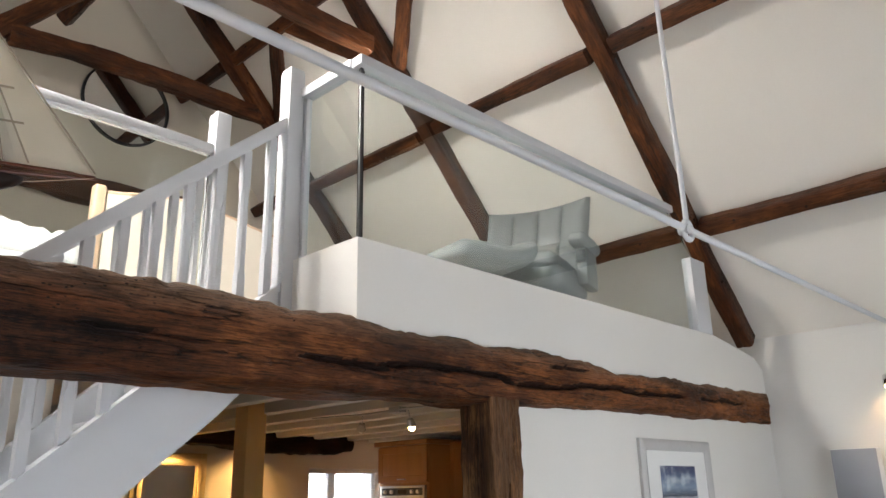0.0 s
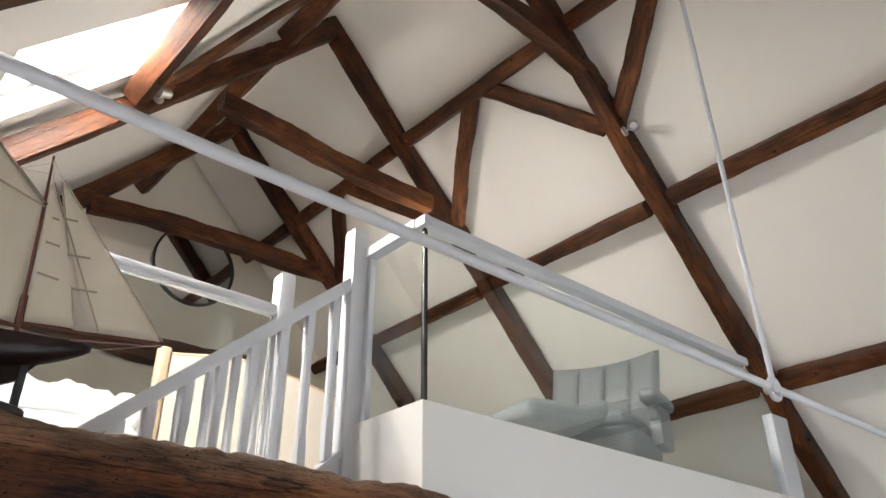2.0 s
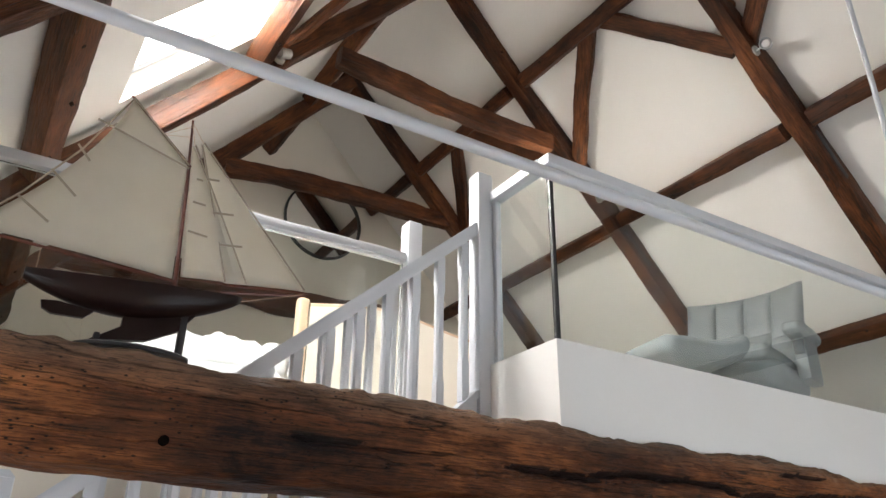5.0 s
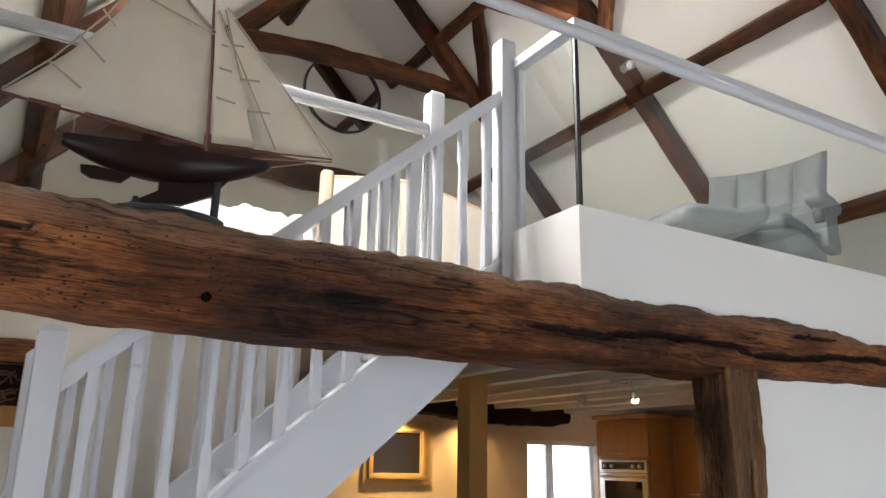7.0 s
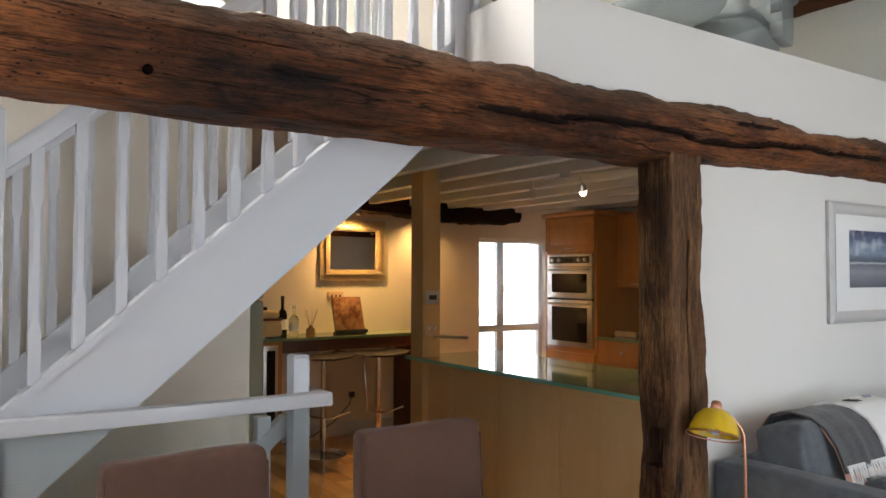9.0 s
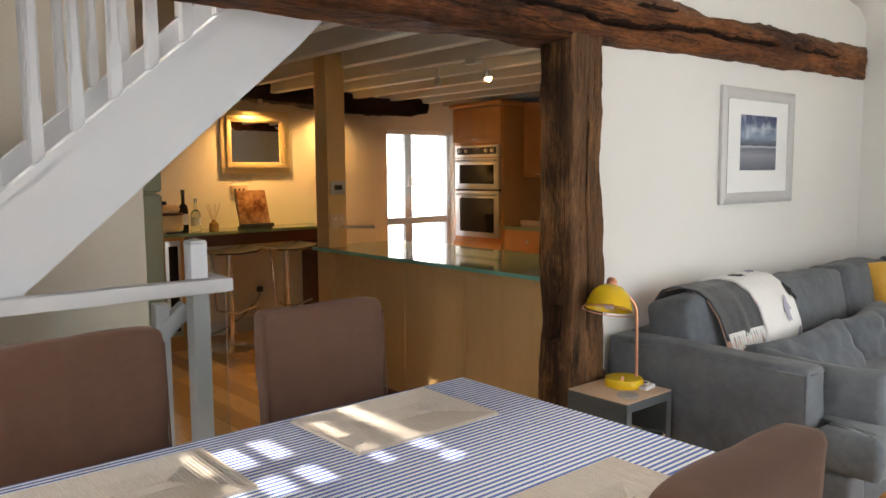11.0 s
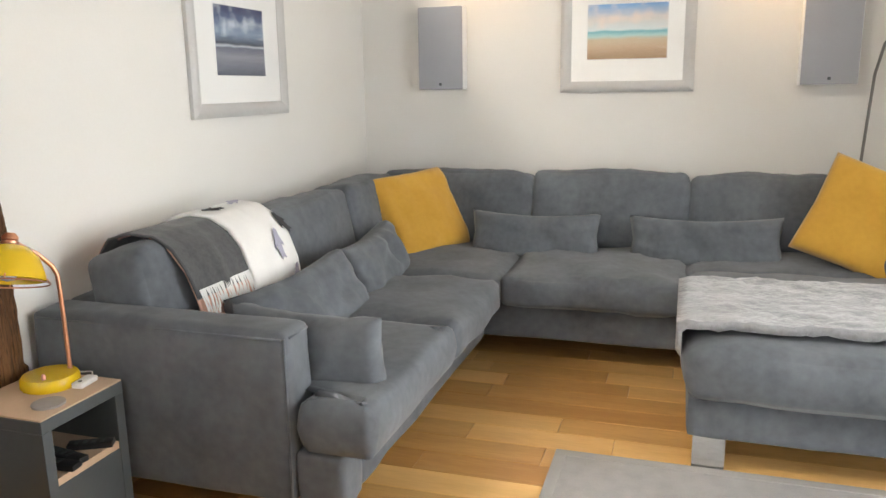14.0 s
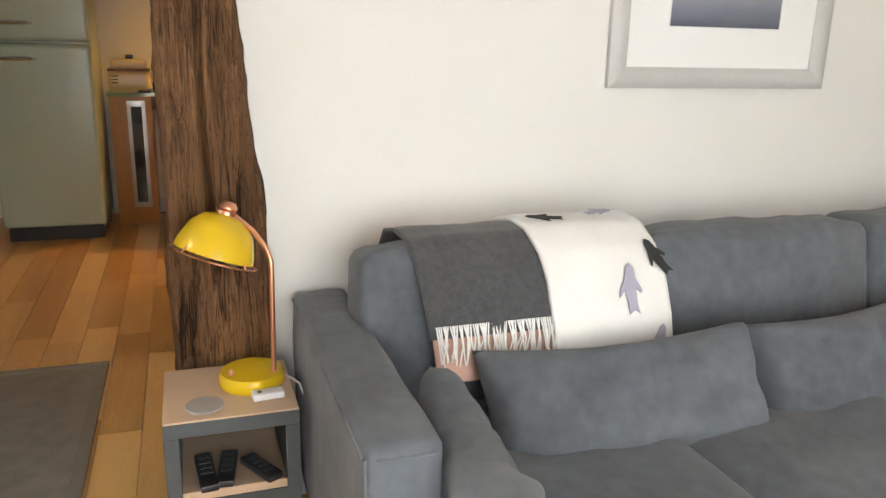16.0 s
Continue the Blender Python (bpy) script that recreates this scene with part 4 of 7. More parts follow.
# ---- sofa ----
def notched_cushion(corners, z0, z1, seed, r=0.03):
    """A stuffed seat cut to a right-angled outline: rounded corners, rolled edges, a gently uneven top."""
    line, n = [], len(corners)
    for i in range(n):
        p, a, b = (Vector(corners[k % n]).to_3d() for k in (i, i - 1, i + 1))
        d0, d1 = (p - a).normalized(), (b - p).normalized()
        turn = d0.cross(d1).z
        rad = r if turn > 0 else 0.012
        c = p - d0 * rad + d1 * rad
        last = line[-1][0] if line else None
        if last is not None:
            start = c - d1 * rad
            steps = int((start - last).length / 0.06)
            for k in range(1, steps):
                line.append((last.lerp(start, k / steps), Vector((d0.y, -d0.x, 0))))
        for k in range(6):
            t = k / 5 * math.pi / 2
            out = Vector((d0.y, -d0.x, 0)) * math.cos(t) + Vector((d1.y, -d1.x, 0)) * math.sin(t)
            line.append((c + out * rad if turn > 0 else p - d0 * rad * (1 - k / 5) + d1 * rad * k / 5, out))
    rings = []
    for inset, z in ((0.05, z0), (0.012, z0 + 0.008), (0.0, z0 + 0.035), (-0.010, (z0 + z1) / 2), (-0.002, z1 - 0.035), (0.006, z1 - 0.013), (0.022, z1 - 0.002), (0.05, z1 + 0.002)):
        rings.append([(q.x - o.x * inset + 0.004 * noise.noise((q.x * 7 + seed, q.y * 7, z * 5)), q.y - o.y * inset, z + (0.008 * noise.noise((q.x * 5, q.y * 5 + seed, 1)) if z > z1 - 0.03 else 0)) for q, o in line])
    bm = skin(rings)
    top = bm.faces[:][-1]
    cut = bmesh.ops.triangulate(bm, faces=[top])["faces"]
    es = list({e for f in cut for e in f.edges if all(g in cut for g in e.link_faces)})
    bmesh.ops.subdivide_edges(bm, edges=es, cuts=3)
    return bm


def sofa():
    ob = thing("corner_sofa", Matrix.Translation((-2.19, 2.81, 0)), "large charcoal grey velvet corner sofa with a chaise", "sofa")
    inv = Matrix.Translation((2.19, -2.81, 0))
    cnt = [0]

    def P(nm, bm, mat=SOFA, label="", m=None):
        bmesh.ops.transform(bm, matrix=inv if m is None else inv @ m, verts=bm.verts[:])
        return part(nm, bm, mat, ob, label, smooth=180)

    def S(nm, *c, **k):
        cnt[0] += 1
        return P(nm, soft_box(*c, seed=cnt[0] * 3.7, **k))
    S("arm", -2.19, -1.285, 2.805, 2.955, 0.12, 0.65, r=0.022, puff=0.008, crease=0.003)
    S("base", -2.19, -1.14, 2.957, 4.50, 0.11, 0.285, r=0.02, puff=0.0)
    S("base_front", -1.283, -1.13, 2.815, 2.955, 0.11, 0.285, r=0.02, puff=0.0)
    S("base", -2.19, -0.20, 4.50, 5.55, 0.11, 0.285, r=0.02, puff=0.0)
    S("base", -0.195, 0.95, 3.56, 5.55, 0.13, 0.275, r=0.02, puff=0.0)
    S("back_frame", -2.19, -2.04, 2.957, 5.40, 0.287, 0.66, r=0.03, puff=0.005)
    S("back_frame", -2.19, 0.95, 5.41, 5.55, 0.287, 0.66, r=0.03, puff=0.005)
    S("arm", 0.80, 0.95, 4.72, 5.405, 0.287, 0.66, r=0.03, puff=0.005)
    # seat cushions
    P("seat_cushion", notched_cushion([(-2.03, 2.962), (-1.262, 2.962), (-1.262, 2.80), (-1.028, 2.80), (-1.028, 3.615), (-2.03, 3.615)], 0.288, 0.448, 1.7))
    S("seat_cushion", -2.03, -1.03, 3.62, 4.36, 0.288, 0.445, r=0.035, puff=0.02, crease=0.007)
    S("seat_cushion", -2.03, -1.06, 4.365, 5.38, 0.288, 0.44, r=0.045, puff=0.02, crease=0.005)
    S("seat_cushion", -1.055, -0.22, 4.42, 5.38, 0.288, 0.44, r=0.036, puff=0.022, crease=0.008)
    S("chaise_cushion", -0.205, 0.95, 3.49, 4.70, 0.278, 0.47, r=0.06, puff=0.03, crease=0.006)
    S("seat_cushion", -0.215, 0.79, 4.705, 5.38, 0.288, 0.45, r=0.05, puff=0.02, crease=0.006)
    # back cushions, leaning
    def back(x, y, w, h, rz, lean=12, seed=0.0, z=0.42, d=0.24):
        bm = soft_box(-w / 2, w / 2, -d / 2, d / 2, 0, h, r=0.034, puff=0.024, crease=0.004, seed=seed, n=18)
        P("back_cushion", bm, m=Matrix.Translation((x, y, z)) @ pose(0, 0, 0, 0, 0, rz) @ pose(0, 0, 0, -lean, 0, 0))
    back(-1.90, 3.325, 0.77, 0.392, 90, seed=1.1, z=0.425)
    back(-1.90, 4.105, 0.775, 0.388, 90, seed=2.1, z=0.43)
    back(-1.88, 4.80, 0.60, 0.40, 90, seed=3.1, z=0.43)
    back(-1.50, 5.25, 0.88, 0.40, 0, seed=4.1, z=0.43)
    back(-0.63, 5.25, 0.82, 0.405, 0, seed=5.1, z=0.435)
    back(0.22, 5.25, 0.84, 0.40, 0, seed=6.1, z=0.435)
    for x, y in ((-1.20, 2.87), (-2.1, 2.87), (-0.115, 3.62), (0.85, 3.62), (-2.1, 5.4), (0.85, 5.4)):
        P("leg", B(x - 0.055, x + 0.055, y - 0.03, y + 0.03, 0.0, 0.132, 0.004), CHROME, "polished steel sofa leg")
    # piped seams
    sm = bmesh.new()
    tube(sm, [(-2.17, 2.806, 0.628), (-1.30, 2.806, 0.628)], 0.004, 6)
    tube(sm, [(-1.285, 2.825, 0.63), (-1.285, 2.935, 0.63)], 0.004, 6)
    tube(sm, [(-1.292, 2.808, 0.14), (-1.292, 2.808, 0.63)], 0.004, 6)
    P("arm_seam", sm)
    return ob


sofa()


def cushion(name, at, w, d, h, mat, label, seed, **kw):
    return solid(name, pillow(w, d, h, seed=seed, **kw), mat, label, "cushion", at=at, smooth=180)


def stand(x, y, z, rz, lean, spin=0):
    """A cushion's pose: upright, leaning back, facing along -y before the turn rz."""
    return Matrix.Translation((x, y, z)) @ pose(0, 0, 0, 0, 0, rz) @ pose(0, 0, 0, 90 - lean, 0, 0) @ pose(0, 0, 0, 0, 0, spin)


cushion("bolster_cushion", stand(-1.61, 3.52, 0.518, 83, 34, 3), 0.72, 0.28, 0.18, SOFA, "slim charcoal velvet bolster cushion on the sofa seat", 1.3, crease=0.02)
cushion("bolster_cushion", stand(-1.62, 4.22, 0.53, 93, 28, 2), 0.70, 0.27, 0.18, SOFA, "slim charcoal velvet bolster cushion on the sofa seat", 2.3, crease=0.02)
cushion("bolster_cushion", stand(-1.00, 5.01, 0.535, 0, 16, 0), 0.70, 0.245, 0.165, SOFA, "slim charcoal velvet bolster cushion on the sofa seat", 3.3, crease=0.018)
cushion("bolster_cushion", stand(-0.13, 5.00, 0.54, 0, 16, 1), 0.74, 0.245, 0.165, SOFA, "slim charcoal velvet bolster cushion on the sofa seat", 4.3, crease=0.018)
cushion("bolster_cushion", stand(-1.33, 3.025, 0.535, 178, 8, 0), 0.52, 0.25, 0.13, SOFA, "slim charcoal velvet bolster cushion leaning along the sofa arm", 5.3, crease=0.018)
cushion("throw_cushion", stand(-1.645, 4.97, 0.63, 58, 30, 4), 0.54, 0.50, 0.17, MUSTARD, "mustard yellow velvet cushion in the sofa corner", 6.3, crease=0.01)
cushion("throw_cushion", stand(0.57, 4.88, 0.69, -12, 20, -20), 0.50, 0.50, 0.16, MUSTARD, "mustard yellow velvet cushion propped on its corner", 7.3, crease=0.01)
cushion("bolster_cushion", stand(0.70, 4.86, 0.56, -75, 20, 0), 0.40, 0.28, 0.15, SOFA, "charcoal velvet cushion beside the sofa arm", 8.3, crease=0.012)


# ---- side table and what stands on it ----
def side_table():
    ob = thing("side_table", Matrix.Translation((-1.98, 2.616, 0)), "dark grey cube side table with pale wood top, open niche", "table")
    w, d, h = 0.155, 0.15, 0.47
    part("top", B(-d + 0.001, d - 0.001, -w + 0.001, w - 0.001, h - 0.004, h + 0.001, 0.001, 1), PALE_WOOD, ob, "pale birch top")
    part("top_panel", B(-d, d, -w, w, h - 0.04, h - 0.004, 0.0015, 1), GREY_PAINT, ob)
    part("side_panel", B(-d, d, -w, -w + 0.034, 0, h - 0.04, 0.0015, 1), GREY_PAINT, ob)
    part("side_panel", B(-d, d, w - 0.034, w, 0, h - 0.04, 0.0015, 1), GREY_PAINT, ob)
    part("back_panel", B(-d, -d + 0.015, -w + 0.034, w - 0.034, 0, h - 0.04), GREY_PAINT, ob)
    part("shelf", B(-d + 0.015, d - 0.004, -w + 0.034, w - 0.034, 0.262, 0.285, 0.001, 1), PALE_WOOD, ob, "pale birch shelf")
    part("lower_front", B(d - 0.02, d - 0.002, -w + 0.034, w - 0.034, 0.0, 0.262, 0.001, 1), GREY_PAINT, ob)


side_table()


def desk_lamp():
    ob = thing("desk_lamp", Matrix.Translation((-2.003, 2.676, 0.471)), "yellow enamel desk lamp with a copper stem", "lamp")
    part("base", lathe(bmesh.new(), [(0, 0), (0.078, 0), (0.082, 0.006), (0.082, 0.026), (0.076, 0.036), (0.03, 0.04), (0, 0.04)], 40), YELLOW, ob)
    part("switch", lathe(bmesh.new(), [(0, 0), (0.006, 0), (0.006, 0.012), (0.003, 0.016), (0, 0.016)], 12, Matrix.Translation((0.03, -0.052, 0.039))), COPPER, ob, "small copper switch")
    pts = [(0.027, 0.052, 0.036), (0.024, 0.054, 0.16), (0.020, 0.056, 0.28), (0.017, 0.056, 0.325), (0.010, 0.048, 0.352), (-0.010, 0.018, 0.395), (-0.032, -0.020, 0.428)]
    part("stem", tube(bmesh.new(), pts, 0.0065, 12), COPPER, ob, "bent copper stem")
    head = Matrix.Translation((-0.035, -0.058, 0.385)) @ pose(0, 0, 0, -20, -8, 0)
    prof = [(0.0, 0.05), (0.022, 0.05), (0.05, 0.042), (0.078, 0.014), (0.094, -0.03), (0.098, -0.052), (0.094, -0.052), (0.09, -0.03), (0.074, 0.010), (0.048, 0.036), (0.0, 0.044)]
    sh = part("shade", lathe(bmesh.new(), prof, 40), YELLOW, ob, "domed yellow enamel shade", at=head)
    part("finial", lathe(bmesh.new(), [(0, 0.05), (0.024, 0.05), (0.024, 0.058), (0.018, 0.06), (0.022, 0.064), (0.022, 0.072), (0.014, 0.082), (0, 0.084)], 24), COPPER, sh, "ribbed copper cap")
    part("bulb", lathe(bmesh.new(), [(0, -0.055), (0.018, -0.05), (0.026, -0.032), (0.02, -0.01), (0.012, 0.02), (0, 0.02)], 20), PLASTIC, sh, "unlit white bulb")
    g = bmesh.new()
    tube(g, [(0.108 * math.cos(a), 0.108 * math.sin(a), -0.06) for a in (2 * math.pi * k / 40 for k in range(41))], 0.0022, 6)
    for k in range(4):
        a = math.pi / 4 + k * math.pi / 2
        tube(g, [(0.108 * math.cos(a), 0.108 * math.sin(a), -0.06), (0.097 * math.cos(a), 0.097 * math.sin(a), -0.045)], 0.002, 6)
    part("rim_wire", g, COPPER, sh)
    part("cord", tube(bmesh.new(), [(-0.01, 0.08, 0.008), (0.02, 0.10, 0.006), (0.05, 0.112, 0.006), (0.03, 0.13, -0.05), (0.02, 0.14, -0.2)], 0.003, 8), PLASTIC, ob)


desk_lamp()
solid("coaster", lathe(bmesh.new(), [(0, 0), (0.044, 0), (0.045, 0.003), (0.044, 0.006), (0, 0.006)], 36), noisy("grey_felt", (0.33, 0.30, 0.28), (0.42, 0.39, 0.37), 10, 0.9, fine=100, bump=0.2), "round grey coaster on the side table", "coaster", at=Matrix.Translation((-1.895, 2.556, 0.472)))
rc = thing("remote_control", Matrix.Translation((-1.905, 2.705, 0.472)) @ pose(0, 0, 0, 0, 0, 6), "small white remote control on the side table", "remote")
part("case", B(-0.018, 0.018, -0.038, 0.038, 0, 0.017, 0.005, 3), PLASTIC, rc)
part("button", lathe(bmesh.new(), [(0, 0.017), (0.006, 0.017), (0.006, 0.0185), (0, 0.0185)], 16, Matrix.Translation((0.0, -0.02, 0))), GREY_PAINT, rc)
for i, (y, rz, l, x) in enumerate(((2.55, 5, 0.16, -1.90), (2.60, -8, 0.15, -1.905), (2.68, 28, 0.13, -1.885))):
    r = thing("remote_control", Matrix.Translation((x, y, 0.286)) @ pose(0, 0, 0, 0, 0, rz), "black remote control lying in the side table's niche", "remote", "remote controls in the niche")
    part("case", B(-l / 2, l / 2, -0.021, 0.021, 0, 0.018, 0.005, 2), BLACK, r)
    for k in range(12):
        part("button", B(-l / 2 + 0.02 + (k // 3) * 0.024, -l / 2 + 0.032 + (k // 3) * 0.024, -0.013 + (k % 3) * 0.010, -0.006 + (k % 3) * 0.010, 0.018, 0.0195), GREY_PAINT, r)


# ---- dining table, mats, chairs ----
def stripes():
    m, tree, b = shade("striped_cotton_cloth", 0.85)
    nd, ln = tree.nodes, tree.links
    co, sep, mm, cmp_ = nd.new("ShaderNodeUVMap"), nd.new("ShaderNodeSeparateXYZ"), nd.new("ShaderNodeMath"), nd.new("ShaderNodeMath")
    co.uv_map = "cloth"
    mm.operation, cmp_.operation = "FRACT", "GREATER_THAN"
    sc = nd.new("ShaderNodeMath")
    sc.operation = "MULTIPLY"
    sc.inputs[1].default_value = 1 / 0.0165
    ln.new(co.outputs["UV"], sep.inputs[0])
    ln.new(sep.outputs["X"], sc.inputs[0])
    ln.new(sc.outputs[0], mm.inputs[0])
    ln.new(mm.outputs[0], cmp_.inputs[0])
    cmp_.inputs[1].default_value = 0.5
    # broad band near the hem
    hem = nd.new("ShaderNodeMath")
    hem.operation = "GREATER_THAN"
    hem.inputs[1].default_value = 1.0
    ln.new(sep.outputs["Y"], hem.inputs[0])
    mix, n2, mix2 = nd.new("ShaderNodeMixRGB"), nd.new("ShaderNodeTexNoise"), nd.new("ShaderNodeMixRGB")
    mix.inputs["Color1"].default_value, mix.inputs["Color2"].default_value = (0.74, 0.76, 0.80, 1), (0.085, 0.15, 0.42, 1)
    ln.new(cmp_.outputs[0], mix.inputs["Fac"])
    n2.inputs["Scale"].default_value = 400
    mix2.blend_type, mix2.inputs["Fac"].default_value = "MULTIPLY", 0.25
    ln.new(mix.outputs["Color"], mix2.inputs["Color1"])
    ln.new(n2.outputs["Color"], mix2.inputs["Color2"])
    ln.new(mix2.outputs["Color"], b.inputs["Base Color"])
    bp, n3 = nd.new("ShaderNodeBump"), nd.new("ShaderNodeTexNoise")
    n3.inputs["Scale"].default_value = 9
    bp.inputs["Strength"].default_value, bp.inputs["Distance"].default_value = 0.25, 0.01
    ln.new(n3.outputs["Fac"], bp.inputs["Height"])
    ln.new(bp.outputs["Normal"], b.inputs["Normal"])
    return m


TX0, TX1, TY0, TY1, TZ = -1.79, -0.735, -0.28, 1.556, 0.75


def dining_table():
    ob = thing("dining_table", Matrix.Translation(((TX0 + TX1) / 2, (TY0 + TY1) / 2, 0)), "oak dining table under a striped cloth", "table")
    hx, hy = (TX1 - TX0) / 2 - 0.004, (TY1 - TY0) / 2 - 0.004
    part("tabletop", B(-hx, hx, -hy, hy, TZ - 0.04, TZ - 0.005, 0.004), PALE_WOOD, ob)
    for sx in (-1, 1):
        for sy in (-1, 1):
            part("leg", B(sx * (hx - 0.05) - 0.035, sx * (hx - 0.05) + 0.035, sy * (hy - 0.05) - 0.035, sy * (hy - 0.05) + 0.035, 0, TZ - 0.04, 0.005), PALE_WOOD, ob)


dining_table()


def tablecloth():
    """A cloth on the table: flat on top, hanging in soft folds, fuller at the corners."""
    bm = bmesh.new()
    uv = bm.loops.layers.uv.new("cloth")
    drop, n, ns = 0.24, 90, 8
    cx, cy, hx, hy = (TX0 + TX1) / 2, (TY0 + TY1) / 2, (TX1 - TX0) / 2, (TY1 - TY0) / 2
    per = []
    for a, b, c in (((-1, -1), (1, -1), n), ((1, -1), (1, 1), n), ((1, 1), (-1, 1), n), ((-1, 1), (-1, -1), n)):
        for k in range(c):
            t = k / c
            per.append(((a[0] + (b[0] - a[0]) * t) * hx, (a[1] + (b[1] - a[1]) * t) * hy))
    rings = []
    for s in range(ns + 1):
        d = s / ns
        ring = []
        for i, (x, y) in enumerate(per):
            corner = max(0.0, (abs(x) / hx) ** 14 * (abs(y) / hy) ** 14)
            out = 0.006 + d * (0.012 + 0.014 * noise.noise((x * 7, y * 7, 2)) + corner * 0.09)
            nx, ny = (math.copysign(1, x) if abs(x) > hx * 0.999 else 0), (math.copysign(1, y) if abs(y) > hy * 0.999 else 0)
            if corner > 0.02:
                nx, ny = math.copysign(abs(x / hx) ** 8, x), math.copysign(abs(y / hy) ** 8, y)
            z = TZ - (drop * (1 + 0.25 * corner)) * max(0, d - 0.02) + (0.001 if s == 0 else 0)
            ring.append(bm.verts.new((x + nx * out, y + ny * out, z)))
        rings.append(ring)
    m = len(per)
    def tag(f, q):
        for lp, (u, w) in zip(f.loops, q):
            lp[uv].uv = (u, w)
    for s in range(ns):
        for i in range(m):
            j = (i + 1) % m
            f = bm.faces.new((rings[s][i], rings[s][j], rings[s + 1][j], rings[s + 1][i]))
            d0, d1 = drop * s / ns, drop * (s + 1) / ns
            def uvof(k, d):
                x, y = per[k]
                return (x + (math.copysign(d, x) if abs(x) > hx * 0.999 and abs(y) < hy * 0.999 else 0), y)
            tag(f, (uvof(i, d0), uvof(j, d0), uvof(j, d1), uvof(i, d1)))
    f = bm.faces.new(rings[0])
    for lp in f.loops:
        lp[uv].uv = (lp.vert.co.x, lp.vert.co.y)
    bmesh.ops.translate(bm, verts=bm.verts[:], vec=(0, 0, -TZ))
    return solid("tablecloth", bm, stripes(), "blue and white striped cotton tablecloth over the dining table", "tablecloth", at=Matrix.Translation((cx, cy, TZ + 0.001)), smooth=50)


tablecloth()


def placemat(x0, x1, y0, y1, n):
    """A woven mat: straw cords laid round and round in mitred rectangles."""
    ob = thing("placemat", Matrix.Translation(((x0 + x1) / 2, (y0 + y1) / 2, TZ + 0.0025)) @ pose(0, 0, 0, 0, 0, n), "pale woven seagrass placemat on the striped cloth", "placemat", "placemats on the table")
    hx, hy = (x1 - x0) / 2, (y1 - y0) / 2
    part("backing", B(-hx, hx, -hy, hy, 0, 0.002), WICKER, ob)
    r = 0.0045
    k = 0
    while hx - r - k * 2 * r > r:
        ax, ay = hx - r - k * 2 * r, hy - r - k * 2 * r
        part("cord", tube(bmesh.new(), [(-ax, -ay, r), (ax, -ay, r), (ax, ay, r), (-ax, ay, r), (-ax, -ay + 0.002, r)], r, 6), WICKER, ob, smooth=60)
        k += 1


placemat(-1.762, -1.455, 0.944, 1.385, 0.6)
placemat(-1.728, -1.447, 0.25, 0.695, -0.8)
placemat(-1.07, -0.77, 0.915, 1.35, -0.5)
placemat(-1.07, -0.77, 0.20, 0.64, 0.5)


def dining_chair():
    """Built facing +x with its back at the origin."""
    ob = thing("dining_chair", Matrix.Translation((-1.98, 1.21, 0)), "brown suede dining chair with a tall flat back", "chair", "dining chairs")
    part("backrest", soft_box(-0.045, 0.035, -0.205, 0.205, 0.47, 0.985, r=0.017, puff=0.006, crease=0.003, seed=3.0), SUEDE, ob, smooth=180)
    part("seat", soft_box(-0.03, 0.40, -0.21, 0.21, 0.36, 0.468, r=0.03, puff=0.012, crease=0.003, seed=5.0), SUEDE, ob, smooth=180)
    for y in (-0.207, 0.207):
        part("seam", tube(bmesh.new(), [(0.03, y * 0.985, 0.50), (0.03, y * 0.985, 0.95)], 0.003, 6), SUEDE, ob)
    for x, y in ((-0.02, -0.18), (-0.02, 0.18), (0.36, -0.18), (0.36, 0.18)):
        part("leg", B(x - 0.022, x + 0.022, y - 0.022, y + 0.022, 0, 0.37, 0.004), RED_WOOD, ob)
    return ob


ch = dining_chair()
ch.matrix_basis = Matrix.Translation((-2.0, 1.225, 0)) @ pose(0, 0, 0, 0, -4, -2)
copy_thing(ch, Matrix.Translation((-2.0, 0.53, 0)) @ pose(0, 0, 0, 0, -4, 1))
copy_thing(ch, Matrix.Translation((-0.655, 1.005, 0)) @ pose(0, 0, 0, 0, -4, 183))


